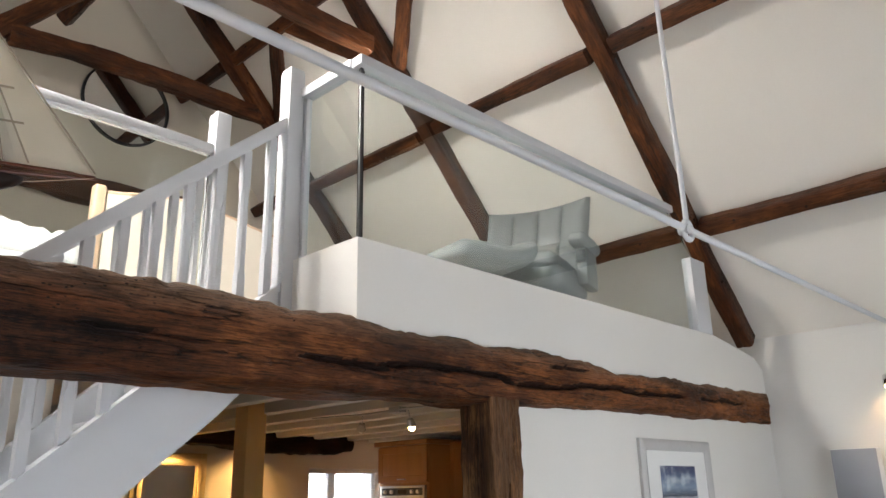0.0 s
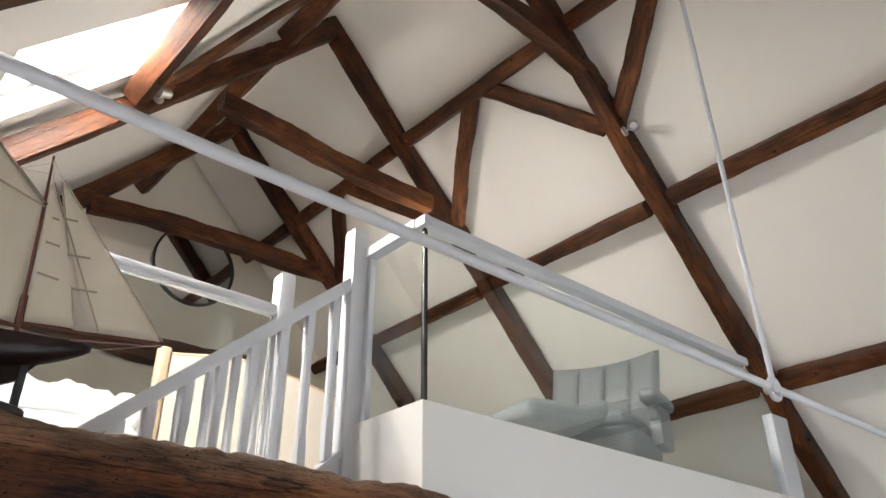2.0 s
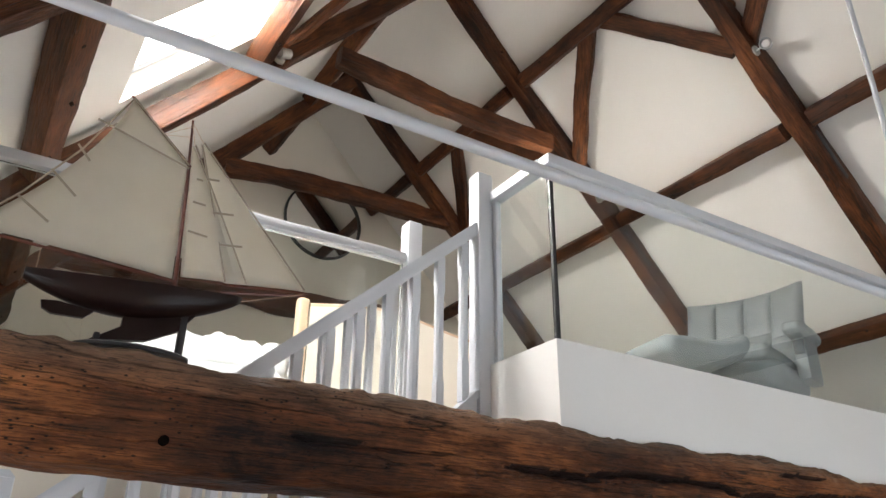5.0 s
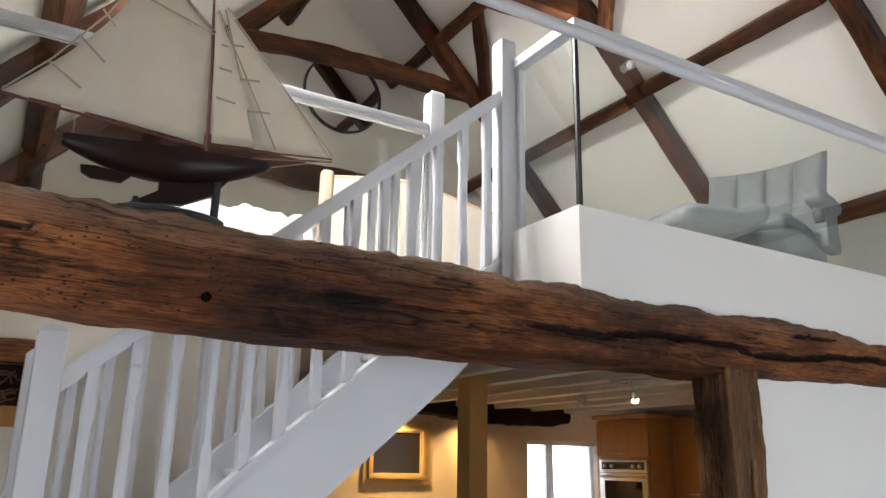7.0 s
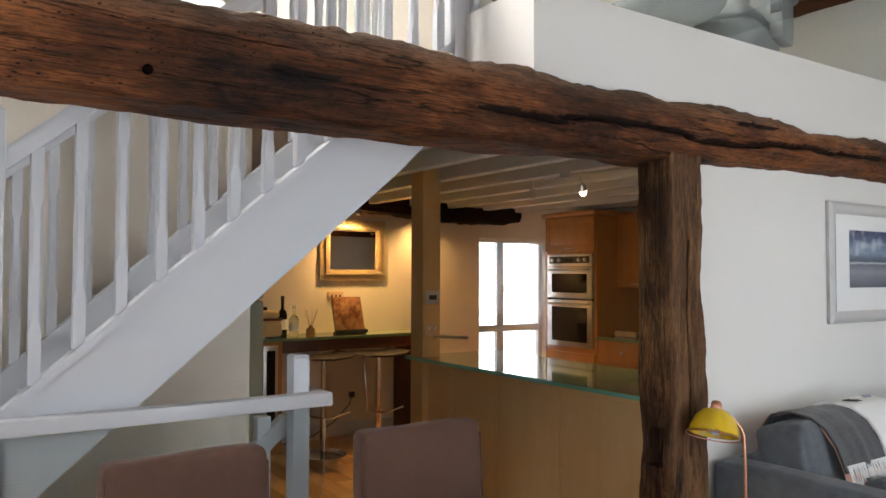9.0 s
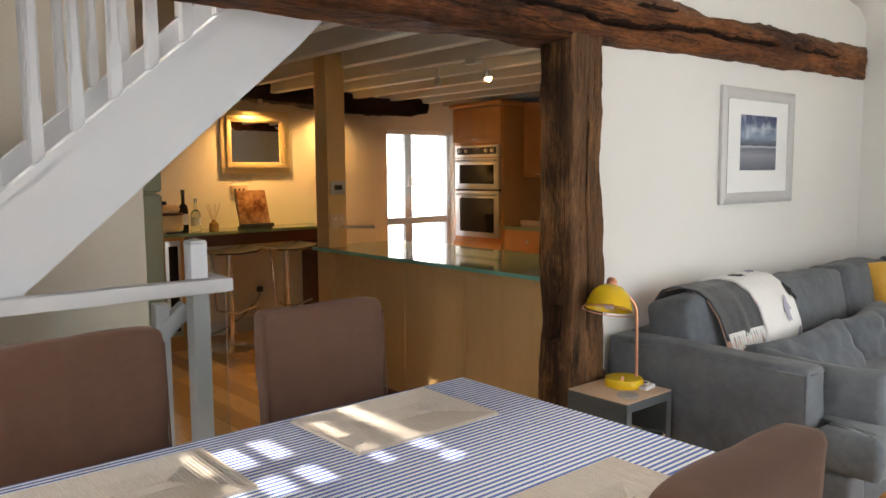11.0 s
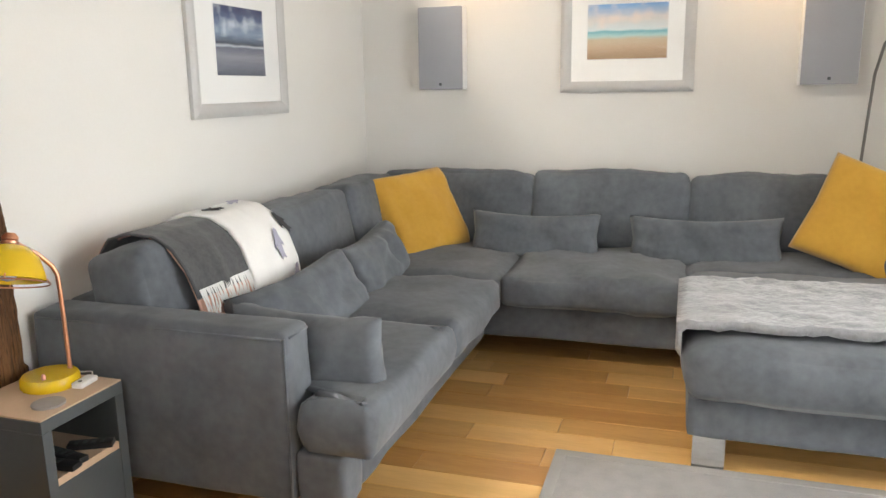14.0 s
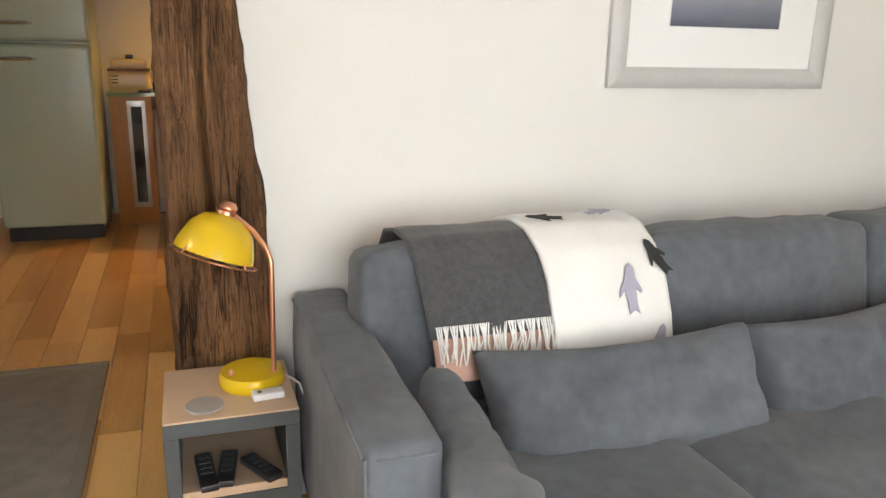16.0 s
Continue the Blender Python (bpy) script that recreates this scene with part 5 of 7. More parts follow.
# ---- pictures, speakers, lamps on the walls ----
def seascape(name, kind):
    m, tree, b = shade(name, 0.7)
    nd, ln = tree.nodes, tree.links
    co, sep, rp, nz, mixr = nd.new("ShaderNodeTexCoord"), nd.new("ShaderNodeSeparateXYZ"), nd.new("ShaderNodeValToRGB"), nd.new("ShaderNodeTexNoise"), nd.new("ShaderNodeMixRGB")
    ln.new(co.outputs["Generated"], sep.inputs[0])
    mp = nd.new("ShaderNodeMapping")
    mp.inputs["Scale"].default_value = (1.2, 1.2, 3.2)
    ln.new(co.outputs["Generated"], mp.inputs["Vector"])
    ln.new(mp.outputs["Vector"], nz.inputs["Vector"])
    nz.inputs["Scale"].default_value, nz.inputs["Detail"].default_value = 2.6, 6
    ad = nd.new("ShaderNodeMath")
    ad.operation = "MULTIPLY_ADD"
    ad.inputs[1].default_value = 0.10
    ln.new(nz.outputs["Fac"], ad.inputs[0])
    of = nd.new("ShaderNodeMath")
    of.operation = "SUBTRACT"
    of.inputs[1].default_value = 0.05
    ln.new(sep.outputs["Z"], of.inputs[0])
    ln.new(of.outputs[0], ad.inputs[2])
    ln.new(ad.outputs[0], rp.inputs["Fac"])
    if kind == "storm":
        stops = ((0, (0.09, 0.10, 0.14)), (0.28, (0.26, 0.28, 0.33)), (0.40, (0.13, 0.14, 0.19)), (0.43, (0.50, 0.54, 0.60)), (0.46, (0.06, 0.07, 0.10)), (0.62, (0.22, 0.30, 0.42)), (0.85, (0.07, 0.10, 0.20)), (1, (0.04, 0.05, 0.12)))
    else:
        stops = ((0, (0.33, 0.22, 0.13)), (0.22, (0.52, 0.37, 0.24)), (0.36, (0.56, 0.46, 0.33)), (0.42, (0.42, 0.62, 0.62)), (0.50, (0.16, 0.42, 0.50)), (0.53, (0.62, 0.70, 0.72)), (0.72, (0.62, 0.60, 0.58)), (1, (0.16, 0.36, 0.66)))
    el = rp.color_ramp.elements
    el[0].position, el[0].color, el[1].position, el[1].color = stops[0][0], rgb(stops[0][1]), stops[-1][0], rgb(stops[-1][1])
    for p, c in stops[1:-1]:
        el.new(p).color = rgb(c)
    nz2, rp2 = nd.new("ShaderNodeTexNoise"), nd.new("ShaderNodeMapRange")
    nz2.inputs["Scale"].default_value, nz2.inputs["Detail"].default_value = 3.5, 5
    ln.new(co.outputs["Generated"], nz2.inputs["Vector"])
    rp2.inputs["From Min"].default_value, rp2.inputs["From Max"].default_value = 0.5, 0.75
    up = nd.new("ShaderNodeMath")
    up.operation = "GREATER_THAN"
    up.inputs[1].default_value = 0.55
    ln.new(sep.outputs["Z"], up.inputs[0])
    mu = nd.new("ShaderNodeMath")
    mu.operation = "MULTIPLY"
    ln.new(nz2.outputs["Fac"], rp2.inputs["Value"])
    ln.new(rp2.outputs[0], mu.inputs[0])
    ln.new(up.outputs[0], mu.inputs[1])
    ln.new(mu.outputs[0], mixr.inputs["Fac"])
    ln.new(rp.outputs["Color"], mixr.inputs["Color1"])
    mixr.inputs["Color2"].default_value = (0.62, 0.68, 0.74, 1) if kind == "storm" else (0.80, 0.66, 0.58, 1)
    ln.new(mixr.outputs["Color"], b.inputs["Base Color"])
    return m


def framed(m, w, h, img, art, label, fw=0.062, shift=0.0):
    """A framed print hung flat: x along the wall, z up, facing -y; the origin is the frame's lower middle at the wall."""
    ob = thing("framed_picture", m, label, "picture")
    d = 0.028
    def mitre(x0, z0, x1, z1, ix0, iz0, ix1, iz1):
        bm = bmesh.new()
        outer, inner = ((x0, z0), (x1, z1)), ((ix0, iz0), (ix1, iz1))
        def pt(i, f, depth):
            o, n = outer[i], inner[i]
            return bm.verts.new((o[0] + (n[0] - o[0]) * f, -depth, o[1] + (n[1] - o[1]) * f))
        sec = ((0, 0.0), (0, 0.018), (0.2, d), (0.55, d), (0.9, 0.018), (1, 0.012), (1, 0.0))
        a, b2 = [pt(0, *s) for s in sec], [pt(1, *s) for s in sec]
        for k in range(len(sec) - 1):
            bm.faces.new((a[k], a[k + 1], b2[k + 1], b2[k]))
        bm.faces.new(a[::-1]), bm.faces.new(b2)
        return bm
    W, H = w / 2, h
    iW, i0, i1 = W - fw, fw, H - fw
    for q in ((-W, 0, W, 0, -iW, i0, iW, i0), (W, 0, W, H, iW, i0, iW, i1), (W, H, -W, H, iW, i1, -iW, i1), (-W, H, -W, 0, -iW, i1, -iW, i0)):
        part("frame_rail", mitre(*q), FRAME_GREY, ob)
    part("mount", B(-iW, iW, -0.010, -0.004, i0, i1), MOUNT, ob, "white mount card")
    aw, ah = img
    part("mount_bevel", B(-aw / 2 - 0.006, aw / 2 + 0.006, -0.0112, -0.010, H / 2 - ah / 2 - 0.006 + shift, H / 2 + ah / 2 + 0.006 + shift), PLASTIC, ob)
    part("print", B(-aw / 2, aw / 2, -0.0125, -0.0112, H / 2 - ah / 2 + shift, H / 2 + ah / 2 + shift), art, ob, "painted seascape print")
    part("glass_pane", B(-iW, iW, -0.0165, -0.0145, i0, i1), PICTURE_GLASS, ob).visible_shadow = False
    return ob


framed(Matrix.Translation((PX + 0.002, 4.148, 1.20)) @ pose(0, 0, 0, 0, 0, 90), 0.80, 0.625, (0.40, 0.30), seascape("stormy_sea_print", "storm"), "grey-framed print of a stormy blue sea", shift=0.02)
framed(Matrix.Translation((-0.59, YB - 0.002, 1.275)), 0.745, 0.63, (0.44, 0.30), seascape("beach_print", "beach"), "grey-framed print of a sandy beach under clouds", shift=0.02)


def speaker(x):
    ob = thing("wall_speaker", Matrix.Translation((x, YB - 0.001, 1.30)), "white wall speaker with a grey cloth front", "speaker", "wall speakers")
    part("case", B(-0.14, 0.14, -0.085, 0, 0.0, 0.485, 0.004), SPK_BODY, ob)
    part("grille", B(-0.137, 0.137, -0.10, -0.085, 0.003, 0.482, 0.006), SPEAKER, ob)
    part("badge", B(-0.008, 0.008, -0.102, -0.10, 0.025, 0.041, 0.001), GREY_PAINT, ob)
    return ob


speaker(-1.67), speaker(0.45)


def wall_spot(x, z):
    ob = thing("wall_spotlight", Matrix.Translation((x, YB, z)), "small steel wall spotlight turned up to the wall", "lamp", "wall spotlights")
    part("rose", lathe(bmesh.new(), [(0, 0), (0.035, 0), (0.035, 0.012), (0.03, 0.018), (0, 0.018)], 24, pose(0, 0, 0, 90, 0, 0)), CHROME, ob)
    part("arm", tube(bmesh.new(), [(0, -0.015, 0), (0, -0.05, 0.0)], 0.007, 10), CHROME, ob)
    hd = Matrix.Translation((0, -0.06, 0.0)) @ pose(0, 0, 0, -200, 0, 20)
    part("head", lathe(bmesh.new(), [(0, -0.03), (0.025, -0.03), (0.03, -0.01), (0.034, 0.045), (0.03, 0.045), (0.026, 0.0), (0, 0.0)], 24), CHROME, ob, at=hd)
    part("bulb", lathe(bmesh.new(), [(0, 0.004), (0.02, 0.006), (0.022, 0.02), (0, 0.03)], 16), BULB, ob, "glowing bulb", at=hd)
    spot("wall_spot_light", (x, YB - 0.11, z - 0.05), (x + 0.02, YB, z - 0.32), 2.5, 125, 1.0)


wall_spot(-1.40, 2.20), wall_spot(0.12, 2.10)

# fill lamp in the added doors, lifting sofa, floor and partition
area("daylight_doors", (XE + 0.28, (GD[0] + GD[1]) / 2, 1.12), (0, (GD[0] + GD[1]) / 2, 1.12), 2.2, 2.05, 36, (0.94, 0.97, 1.0))
# fill lamp in the added front window, for peninsula and chairs
area("daylight_front_window", ((FW[0] + FW[1]) / 2, YF - 0.27, 1.45), ((FW[0] + FW[1]) / 2, 0, 1.45), 2.2, 0.95, 14, (0.96, 0.98, 1.0))
area("daylight_kitchen_window", (XW - 0.30, 5.05, 1.38), (0, 5.05, 1.38), 0.85, 0.85, 9, (1.0, 0.96, 0.92))


# unseen window made up around the dining end's fill lamp
def front_window():
    ob = thing("window_4", Matrix.Translation((FW[0], YF - 0.1, FW[2])), "unseen white framed window added to light the dining end", "window", kind="structure")
    w, h = FW[1] - FW[0], FW[3] - FW[2]
    for c in ((0.003, w - 0.003, 0.003, 0.06), (0.003, w - 0.003, h - 0.06, h - 0.003), (0.003, 0.06, 0.061, h - 0.061), (w - 0.06, w - 0.003, 0.061, h - 0.061), (w / 2 - 0.04, w / 2 + 0.04, 0.061, h - 0.061)):
        part("window_frame", B(c[0], c[1], -0.03, 0.03, c[2], c[3], 0.004), WHITE, ob)
    part("pane", B(0.06, w / 2 - 0.04, -0.003, 0.003, 0.06, h - 0.06), GLASS, ob).visible_shadow = False
    part("pane", B(w / 2 + 0.04, w - 0.06, -0.003, 0.003, 0.06, h - 0.06), GLASS, ob).visible_shadow = False


front_window()

# ---- kitchen ----
def fridge():
    ob = thing("fridge", Matrix.Translation((-5.5, 1.73, 0)), "rounded sage green retro fridge freezer with chrome handles", "fridge")
    part("body", B(-0.70, -0.075, -0.30, 0.30, 0.06, 1.66, 0.05, 4), FRIDGE, ob)
    part("lower_door", B(-0.07, 0.0, -0.30, 0.305, 0.10, 1.245, 0.028, 4), FRIDGE, ob)
    part("freezer_door", B(-0.07, 0.0, -0.30, 0.305, 1.262, 1.65, 0.028, 4), FRIDGE, ob)
    for z in (1.365, 1.155):
        h = bmesh.new()
        tube(h, [(0.0, -0.20, z), (0.035, -0.19, z), (0.045, -0.12, z), (0.04, -0.03, z), (0.0, -0.01, z)], [0.010, 0.013, 0.014, 0.011, 0.009], 10)
        part("handle", h, CHROME, ob, "curved chrome handle")
    part("plinth", B(-0.66, -0.06, -0.28, 0.28, 0.0, 0.09), BLACK, ob)


fridge()


def breakfast_bar():
    ob = thing("breakfast_bar", Matrix.Translation((-6.1, 2.8, 0)), "red-brown breakfast bar with a green glass top", "counter")
    part("glass_top", B(-0.195, 0.21, -0.73, 0.90, 0.90, 0.925), GREEN_GLASS, ob, "green back-painted glass top")
    part("end_panel", B(-0.19, 0.18, -0.72, -0.45, 0.0, 0.90, 0.003), ORANGE_WOOD, ob)
    part("end_panel", B(-0.19, 0.16, 0.80, 0.88, 0.0, 0.90, 0.003), RED_WOOD, ob)
    part("apron", B(0.10, 0.13, -0.45, 0.80, 0.80, 0.90, 0.003), RED_WOOD, ob)
    part("cooler_frame", B(0.181, 0.19, -0.61, -0.49, 0.12, 0.87, 0.003), STEEL, ob, "steel framed wine cooler door")
    part("cooler_glass", B(0.191, 0.195, -0.585, -0.515, 0.16, 0.83), BLACK_GLASS, ob, "dark cooler glass")


breakfast_bar()


def bar_stool(y):
    ob = thing("bar_stool", Matrix.Translation((-5.72, y, 0)), "chrome bar stool with a thin black curved seat", "stool", "bar stools")
    part("foot", lathe(bmesh.new(), [(0, 0), (0.19, 0), (0.19, 0.006), (0.04, 0.02), (0.03, 0.03), (0, 0.03)], 32), CHROME, ob)
    part("column", tube(bmesh.new(), [(0, 0, 0.03), (0, 0, 0.42), (0, 0, 0.76)], [0.028, 0.026, 0.02], 16), CHROME, ob)
    s = bmesh.new()
    slab(s, [(-0.19, 0.785), (-0.17, 0.772), (0.0, 0.762), (0.16, 0.775), (0.20, 0.80), (0.20, 0.81), (0.16, 0.79), (0, 0.778), (-0.17, 0.787)], "x", -0.18, 0.18)
    part("seat", s, BLACK, ob)
    f = bmesh.new()
    tube(f, [(0.05, -0.17, 0.77), (0.11, -0.18, 0.60), (0.12, -0.17, 0.34), (0.12, 0.0, 0.30), (0.12, 0.17, 0.34)], 0.009, 8)
    tube(f, [(0.12, 0.0, 0.30), (0.0, 0.0, 0.30)], 0.009, 8)
    part("footrest", f, CHROME, ob)


bar_stool(2.62), bar_stool(3.12)


def peninsula():
    ob = thing("kitchen_peninsula", Matrix.Translation((-3.5, 3.0, 0)), "pale maple kitchen peninsula with a thick glass worktop", "counter")
    part("plinth", B(-1.0, 1.03, -0.22, 0.34, 0.0, 0.08), RED_WOOD, ob)
    xs = (-1.02, -0.62, -0.13, 0.40, 1.045)
    for a, b in zip(xs, xs[1:]):
        part("panel", B(a + 0.002, b - 0.002, -0.25, -0.228, 0.06, 0.835, 0.002), MAPLE, ob)
    part("carcass", B(-1.02, 1.045, -0.227, 0.34, 0.08, 0.86), MAPLE, ob)
    part("top_rail", B(-1.02, 1.045, -0.262, -0.228, 0.838, 0.868, 0.002), MAPLE, ob)
    part("glass_worktop", B(-1.03, 1.05, -0.335, 0.40, 0.872, 0.894), GREEN_GLASS, ob, "green glass worktop")
    part("glass_edge", B(-1.03, 1.05, -0.3385, -0.3355, 0.8735, 0.8925), GLASS_EDGE, ob, "bright turquoise glass edge")


peninsula()


def clad_column():
    ob = thing("column", Matrix.Translation((-4.445, 2.77, 0)), "maple clad square column at the peninsula's end", "column", kind="structure")
    part("cladding", B(-0.075, 0.075, -0.07, 0.07, 0.0, 2.195, 0.004), MAPLE, ob)
    part("thermostat", B(0.0755, 0.09, -0.055, 0.055, 1.245, 1.335, 0.003), STEEL, ob, "steel faced thermostat")
    part("thermostat_screen", B(0.0905, 0.092, -0.03, 0.03, 1.275, 1.305), BLACK, ob)
    part("socket", B(0.0755, 0.086, -0.06, 0.055, 1.03, 1.115, 0.003), PALE_WOOD, ob, "double wall socket")
    for y in (-0.03, 0.02):
        part("socket_switch", B(0.0865, 0.089, y, y + 0.012, 1.075, 1.095), PLASTIC, ob)
    part("towel_bar", tube(bmesh.new(), [(0.075, 0.03, 1.03), (0.12, 0.02, 1.03), (0.50, 0.0, 1.05)], 0.010, 10), STEEL, ob, "steel bar on the column")


clad_column()


def shaker(parent, x0, x1, z0, z1, y, mat):
    """A framed cabinet door whose face looks along -y, with its handle."""
    d = part("door", B(x0 + 0.002, x1 - 0.002, y, y + 0.018, z0 + 0.002, z1 - 0.002, 0.002), mat, parent)
    for c in ((x0 + 0.002, x1 - 0.002, z0 + 0.002, z0 + 0.06), (x0 + 0.002, x1 - 0.002, z1 - 0.06, z1 - 0.002), (x0 + 0.002, x0 + 0.06, z0 + 0.061, z1 - 0.061), (x1 - 0.06, x1 - 0.002, z0 + 0.061, z1 - 0.061)):
        part("door_rail", B(c[0], c[1], y - 0.006, y - 0.0003, c[2], c[3], 0.0015, 1), mat, d)
    part("handle", tube(bmesh.new(), [((x0 + x1) / 2 - 0.05, y - 0.006, z0 + 0.03), ((x0 + x1) / 2 - 0.045, y - 0.022, z0 + 0.03), ((x0 + x1) / 2 + 0.045, y - 0.022, z0 + 0.03), ((x0 + x1) / 2 + 0.05, y - 0.006, z0 + 0.03)], 0.004, 8), STEEL, d)


def tall_cabinet():
    ob = thing("tall_cabinet", Matrix.Translation((-5.39, 5.28, 0)), "honey maple tall cabinet housing a double oven", "cabinet")
    part("carcass", B(-0.335, 0.335, -0.28, 0.298, 0.0, 1.99, 0.003), ORANGE_WOOD, ob)
    part("cornice", B(-0.36, 0.36, -0.335, 0.298, 1.992, 2.035, 0.012, 3), ORANGE_WOOD, ob)
    shaker(ob, -0.33, 0.33, 1.66, 1.98, -0.30, ORANGE_WOOD)
    shaker(ob, -0.33, 0.33, 0.10, 0.72, -0.30, ORANGE_WOOD)


tall_cabinet()


def oven():
    ob = thing("double_oven", Matrix.Translation((-5.385, 4.995, 0.75)), "stainless steel double oven with black glass doors", "oven")
    part("fascia", B(-0.30, 0.30, -0.025, 0, 0.775, 0.885, 0.003), STEEL, ob)
    part("control_panel", B(-0.27, 0.27, -0.028, -0.0255, 0.80, 0.865), BLACK, ob)
    for k, x in enumerate((-0.22, -0.13, 0.14, 0.22)):
        part("knob", lathe(bmesh.new(), [(0, 0), (0.018, 0), (0.015, 0.018), (0, 0.02)], 16, Matrix.Translation((x, -0.028, 0.832)) @ pose(0, 0, 0, 90, 0, 0)), STEEL, ob)
    part("clock", B(-0.05, 0.06, -0.0300, -0.0283, 0.815, 0.85), BLACK_GLASS, ob)
    for z0, z1 in ((0.475, 0.768), (0.02, 0.455)):
        d = part("oven_door", B(-0.30, 0.30, -0.025, 0, z0, z1, 0.004), STEEL, ob)
        part("door_glass", B(-0.235, 0.235, -0.028, -0.0255, z0 + 0.05, z1 - 0.065, 0.001), BLACK_GLASS, d, "black oven glass")
        part("handle", tube(bmesh.new(), [(-0.27, -0.026, z1 - 0.03), (-0.265, -0.055, z1 - 0.03), (0.265, -0.055, z1 - 0.03), (0.27, -0.026, z1 - 0.03)], 0.010, 10), STEEL, d, "steel bar handle")
    part("trim", B(-0.30, 0.30, -0.02, 0, 0.456, 0.474), BLACK, ob)


oven()


def base_units():
    for x in (-5.045, -4.445, -3.845, -3.245):
        c = thing("base_cabinet", Matrix.Translation((x, 5.28, 0)), "honey maple base cabinet against the kitchen wall", "cabinet", "base cabinets")
        part("carcass", B(0.002, 0.598, -0.26, 0.298, 0.0, 0.862), ORANGE_WOOD, c)
        shaker(c, 0.0, 0.60, 0.10, 0.66, -0.28, ORANGE_WOOD)
        part("drawer", B(0.002, 0.598, -0.28, -0.262, 0.668, 0.855, 0.003), ORANGE_WOOD, c)
        part("drawer_knob", tube(bmesh.new(), [(0.3, -0.28, 0.76), (0.3, -0.30, 0.76)], 0.012, 12), STEEL, c)
    solid("worktop", B(-5.045, -2.44, 4.985, 5.575, 0.864, 0.89), GREEN_GLASS, "green glass worktop on the base cabinets", "worktop")
    for x in (-5.045, -4.6):
        c = thing("wall_cabinet", Matrix.Translation((x, 5.41, 1.33)), "honey maple wall cabinet", "cabinet", "wall cabinets")
        part("carcass", B(0.012, 0.44, -0.14, 0.168, 0, 0.68), ORANGE_WOOD, c)
        shaker(c, 0.01, 0.44, 0.0, 0.68, -0.16, ORANGE_WOOD)
    solid("chopping_board", B(-0.12, 0.12, -0.02, 0.02, 0, 0.05, 0.015, 3), PALE_WOOD, "small wooden bowl on the kitchen worktop", "bowl", at=Matrix.Translation((-4.85, 5.15, 0.891)))


base_units()


def kitchen_window():
    y0, y1, z0, z1 = KW
    x = XW - 0.06
    ob = thing("window_1", Matrix.Translation((x, y0, z0)), "tall white kitchen window with two casements over fixed lower panes", "window", kind="structure")
    w, h = y1 - y0, z1 - z0
    mid = 0.585
    for c in ((0.002, w - 0.002, 0.002, 0.05), (0.002, w - 0.002, h - 0.05, h - 0.002), (0.002, 0.05, 0.051, h - 0.051), (w - 0.05, w - 0.002, 0.051, h - 0.051), (w * 0.36 - 0.045, w * 0.36 + 0.045, 0.051, mid - 0.036), (w * 0.36 - 0.045, w * 0.36 + 0.045, mid + 0.036, h - 0.051), (0.051, w - 0.051, mid - 0.035, mid + 0.035)):
        part("window_frame", B(-0.06, 0.0, c[0], c[1], c[2], c[3], 0.005), WHITE, ob)
    for a, b in ((0.05, w * 0.36 - 0.045), (w * 0.36 + 0.045, w - 0.05)):
        for lo, hi in ((0.05, mid - 0.035), (mid + 0.035, h - 0.05)):
            part("pane", B(-0.035, -0.029, a, b, lo, hi), GLASS, ob).visible_shadow = False
    for yy in (w * 0.36 - 0.02, w * 0.36 + 0.02):
        part("casement_handle", tube(bmesh.new(), [(0.0, yy, mid + 0.36), (0.03, yy, mid + 0.36), (0.03, yy, mid + 0.46)], 0.007, 8), STEEL, ob)
    part("window_sill", B(0.0, 0.075, -0.02, w + 0.02, -0.03, -0.002, 0.006), WHITE, ob)
    bl = thing("venetian_blind", Matrix.Translation((XW - 0.03, (y0 + y1) / 2, z1)), "white venetian blind drawn over the kitchen window", "blind")
    part("head_rail", B(-0.02, 0.02, -w / 2 + 0.01, w / 2 - 0.01, -0.045, -0.003, 0.003), PLASTIC, bl)
    sl = finish(B(-0.012, 0.012, -w / 2 + 0.02, w / 2 - 0.02, -0.0008, 0.0008), PLASTIC)
    for k in range(38):
        o = new("slat", sl)
        o.parent = bl
        tight = k < 12
        o.matrix_basis = Matrix.Translation((0, 0, -0.052 - (k * 0.0085 if tight else 12 * 0.0085 + (k - 12) * 0.026))) @ pose(0, 0, 0, 0, 4, 0)


kitchen_window()
solid("backdrop", B(XW - 3.0, XW - 2.95, 2.0, 9.5, -1.0, 5.0), glow("bright_overcast", (0.95, 0.97, 1.0), 2.4), "bright hazy daylight outside the kitchen window", "backdrop", kind="structure")


def wall_mirror():
    ob = thing("wall_mirror", Matrix.Translation((XW, 3.17, 1.385)), "square mirror in a stepped champagne gold frame", "mirror")
    w, h = 0.66, 0.545
    for k, (o, i, d) in enumerate(((0.0, 0.05, 0.02), (0.05, 0.085, 0.035), (0.085, 0.10, 0.018))):
        for c in ((-w / 2 + o, w / 2 - o, o, i), (-w / 2 + o, w / 2 - o, h - i, h - o), (-w / 2 + o, -w / 2 + i, i, h - i), (w / 2 - i, w / 2 - o, i, h - i)):
            part("frame_moulding", B(0.001, d, c[0], c[1], c[2], c[3], 0.004), GOLD_FRAME, ob)
    part("mirror_glass", B(0.001, 0.008, -w / 2 + 0.1, w / 2 - 0.1, 0.1, h - 0.1), MIRROR, ob)


wall_mirror()

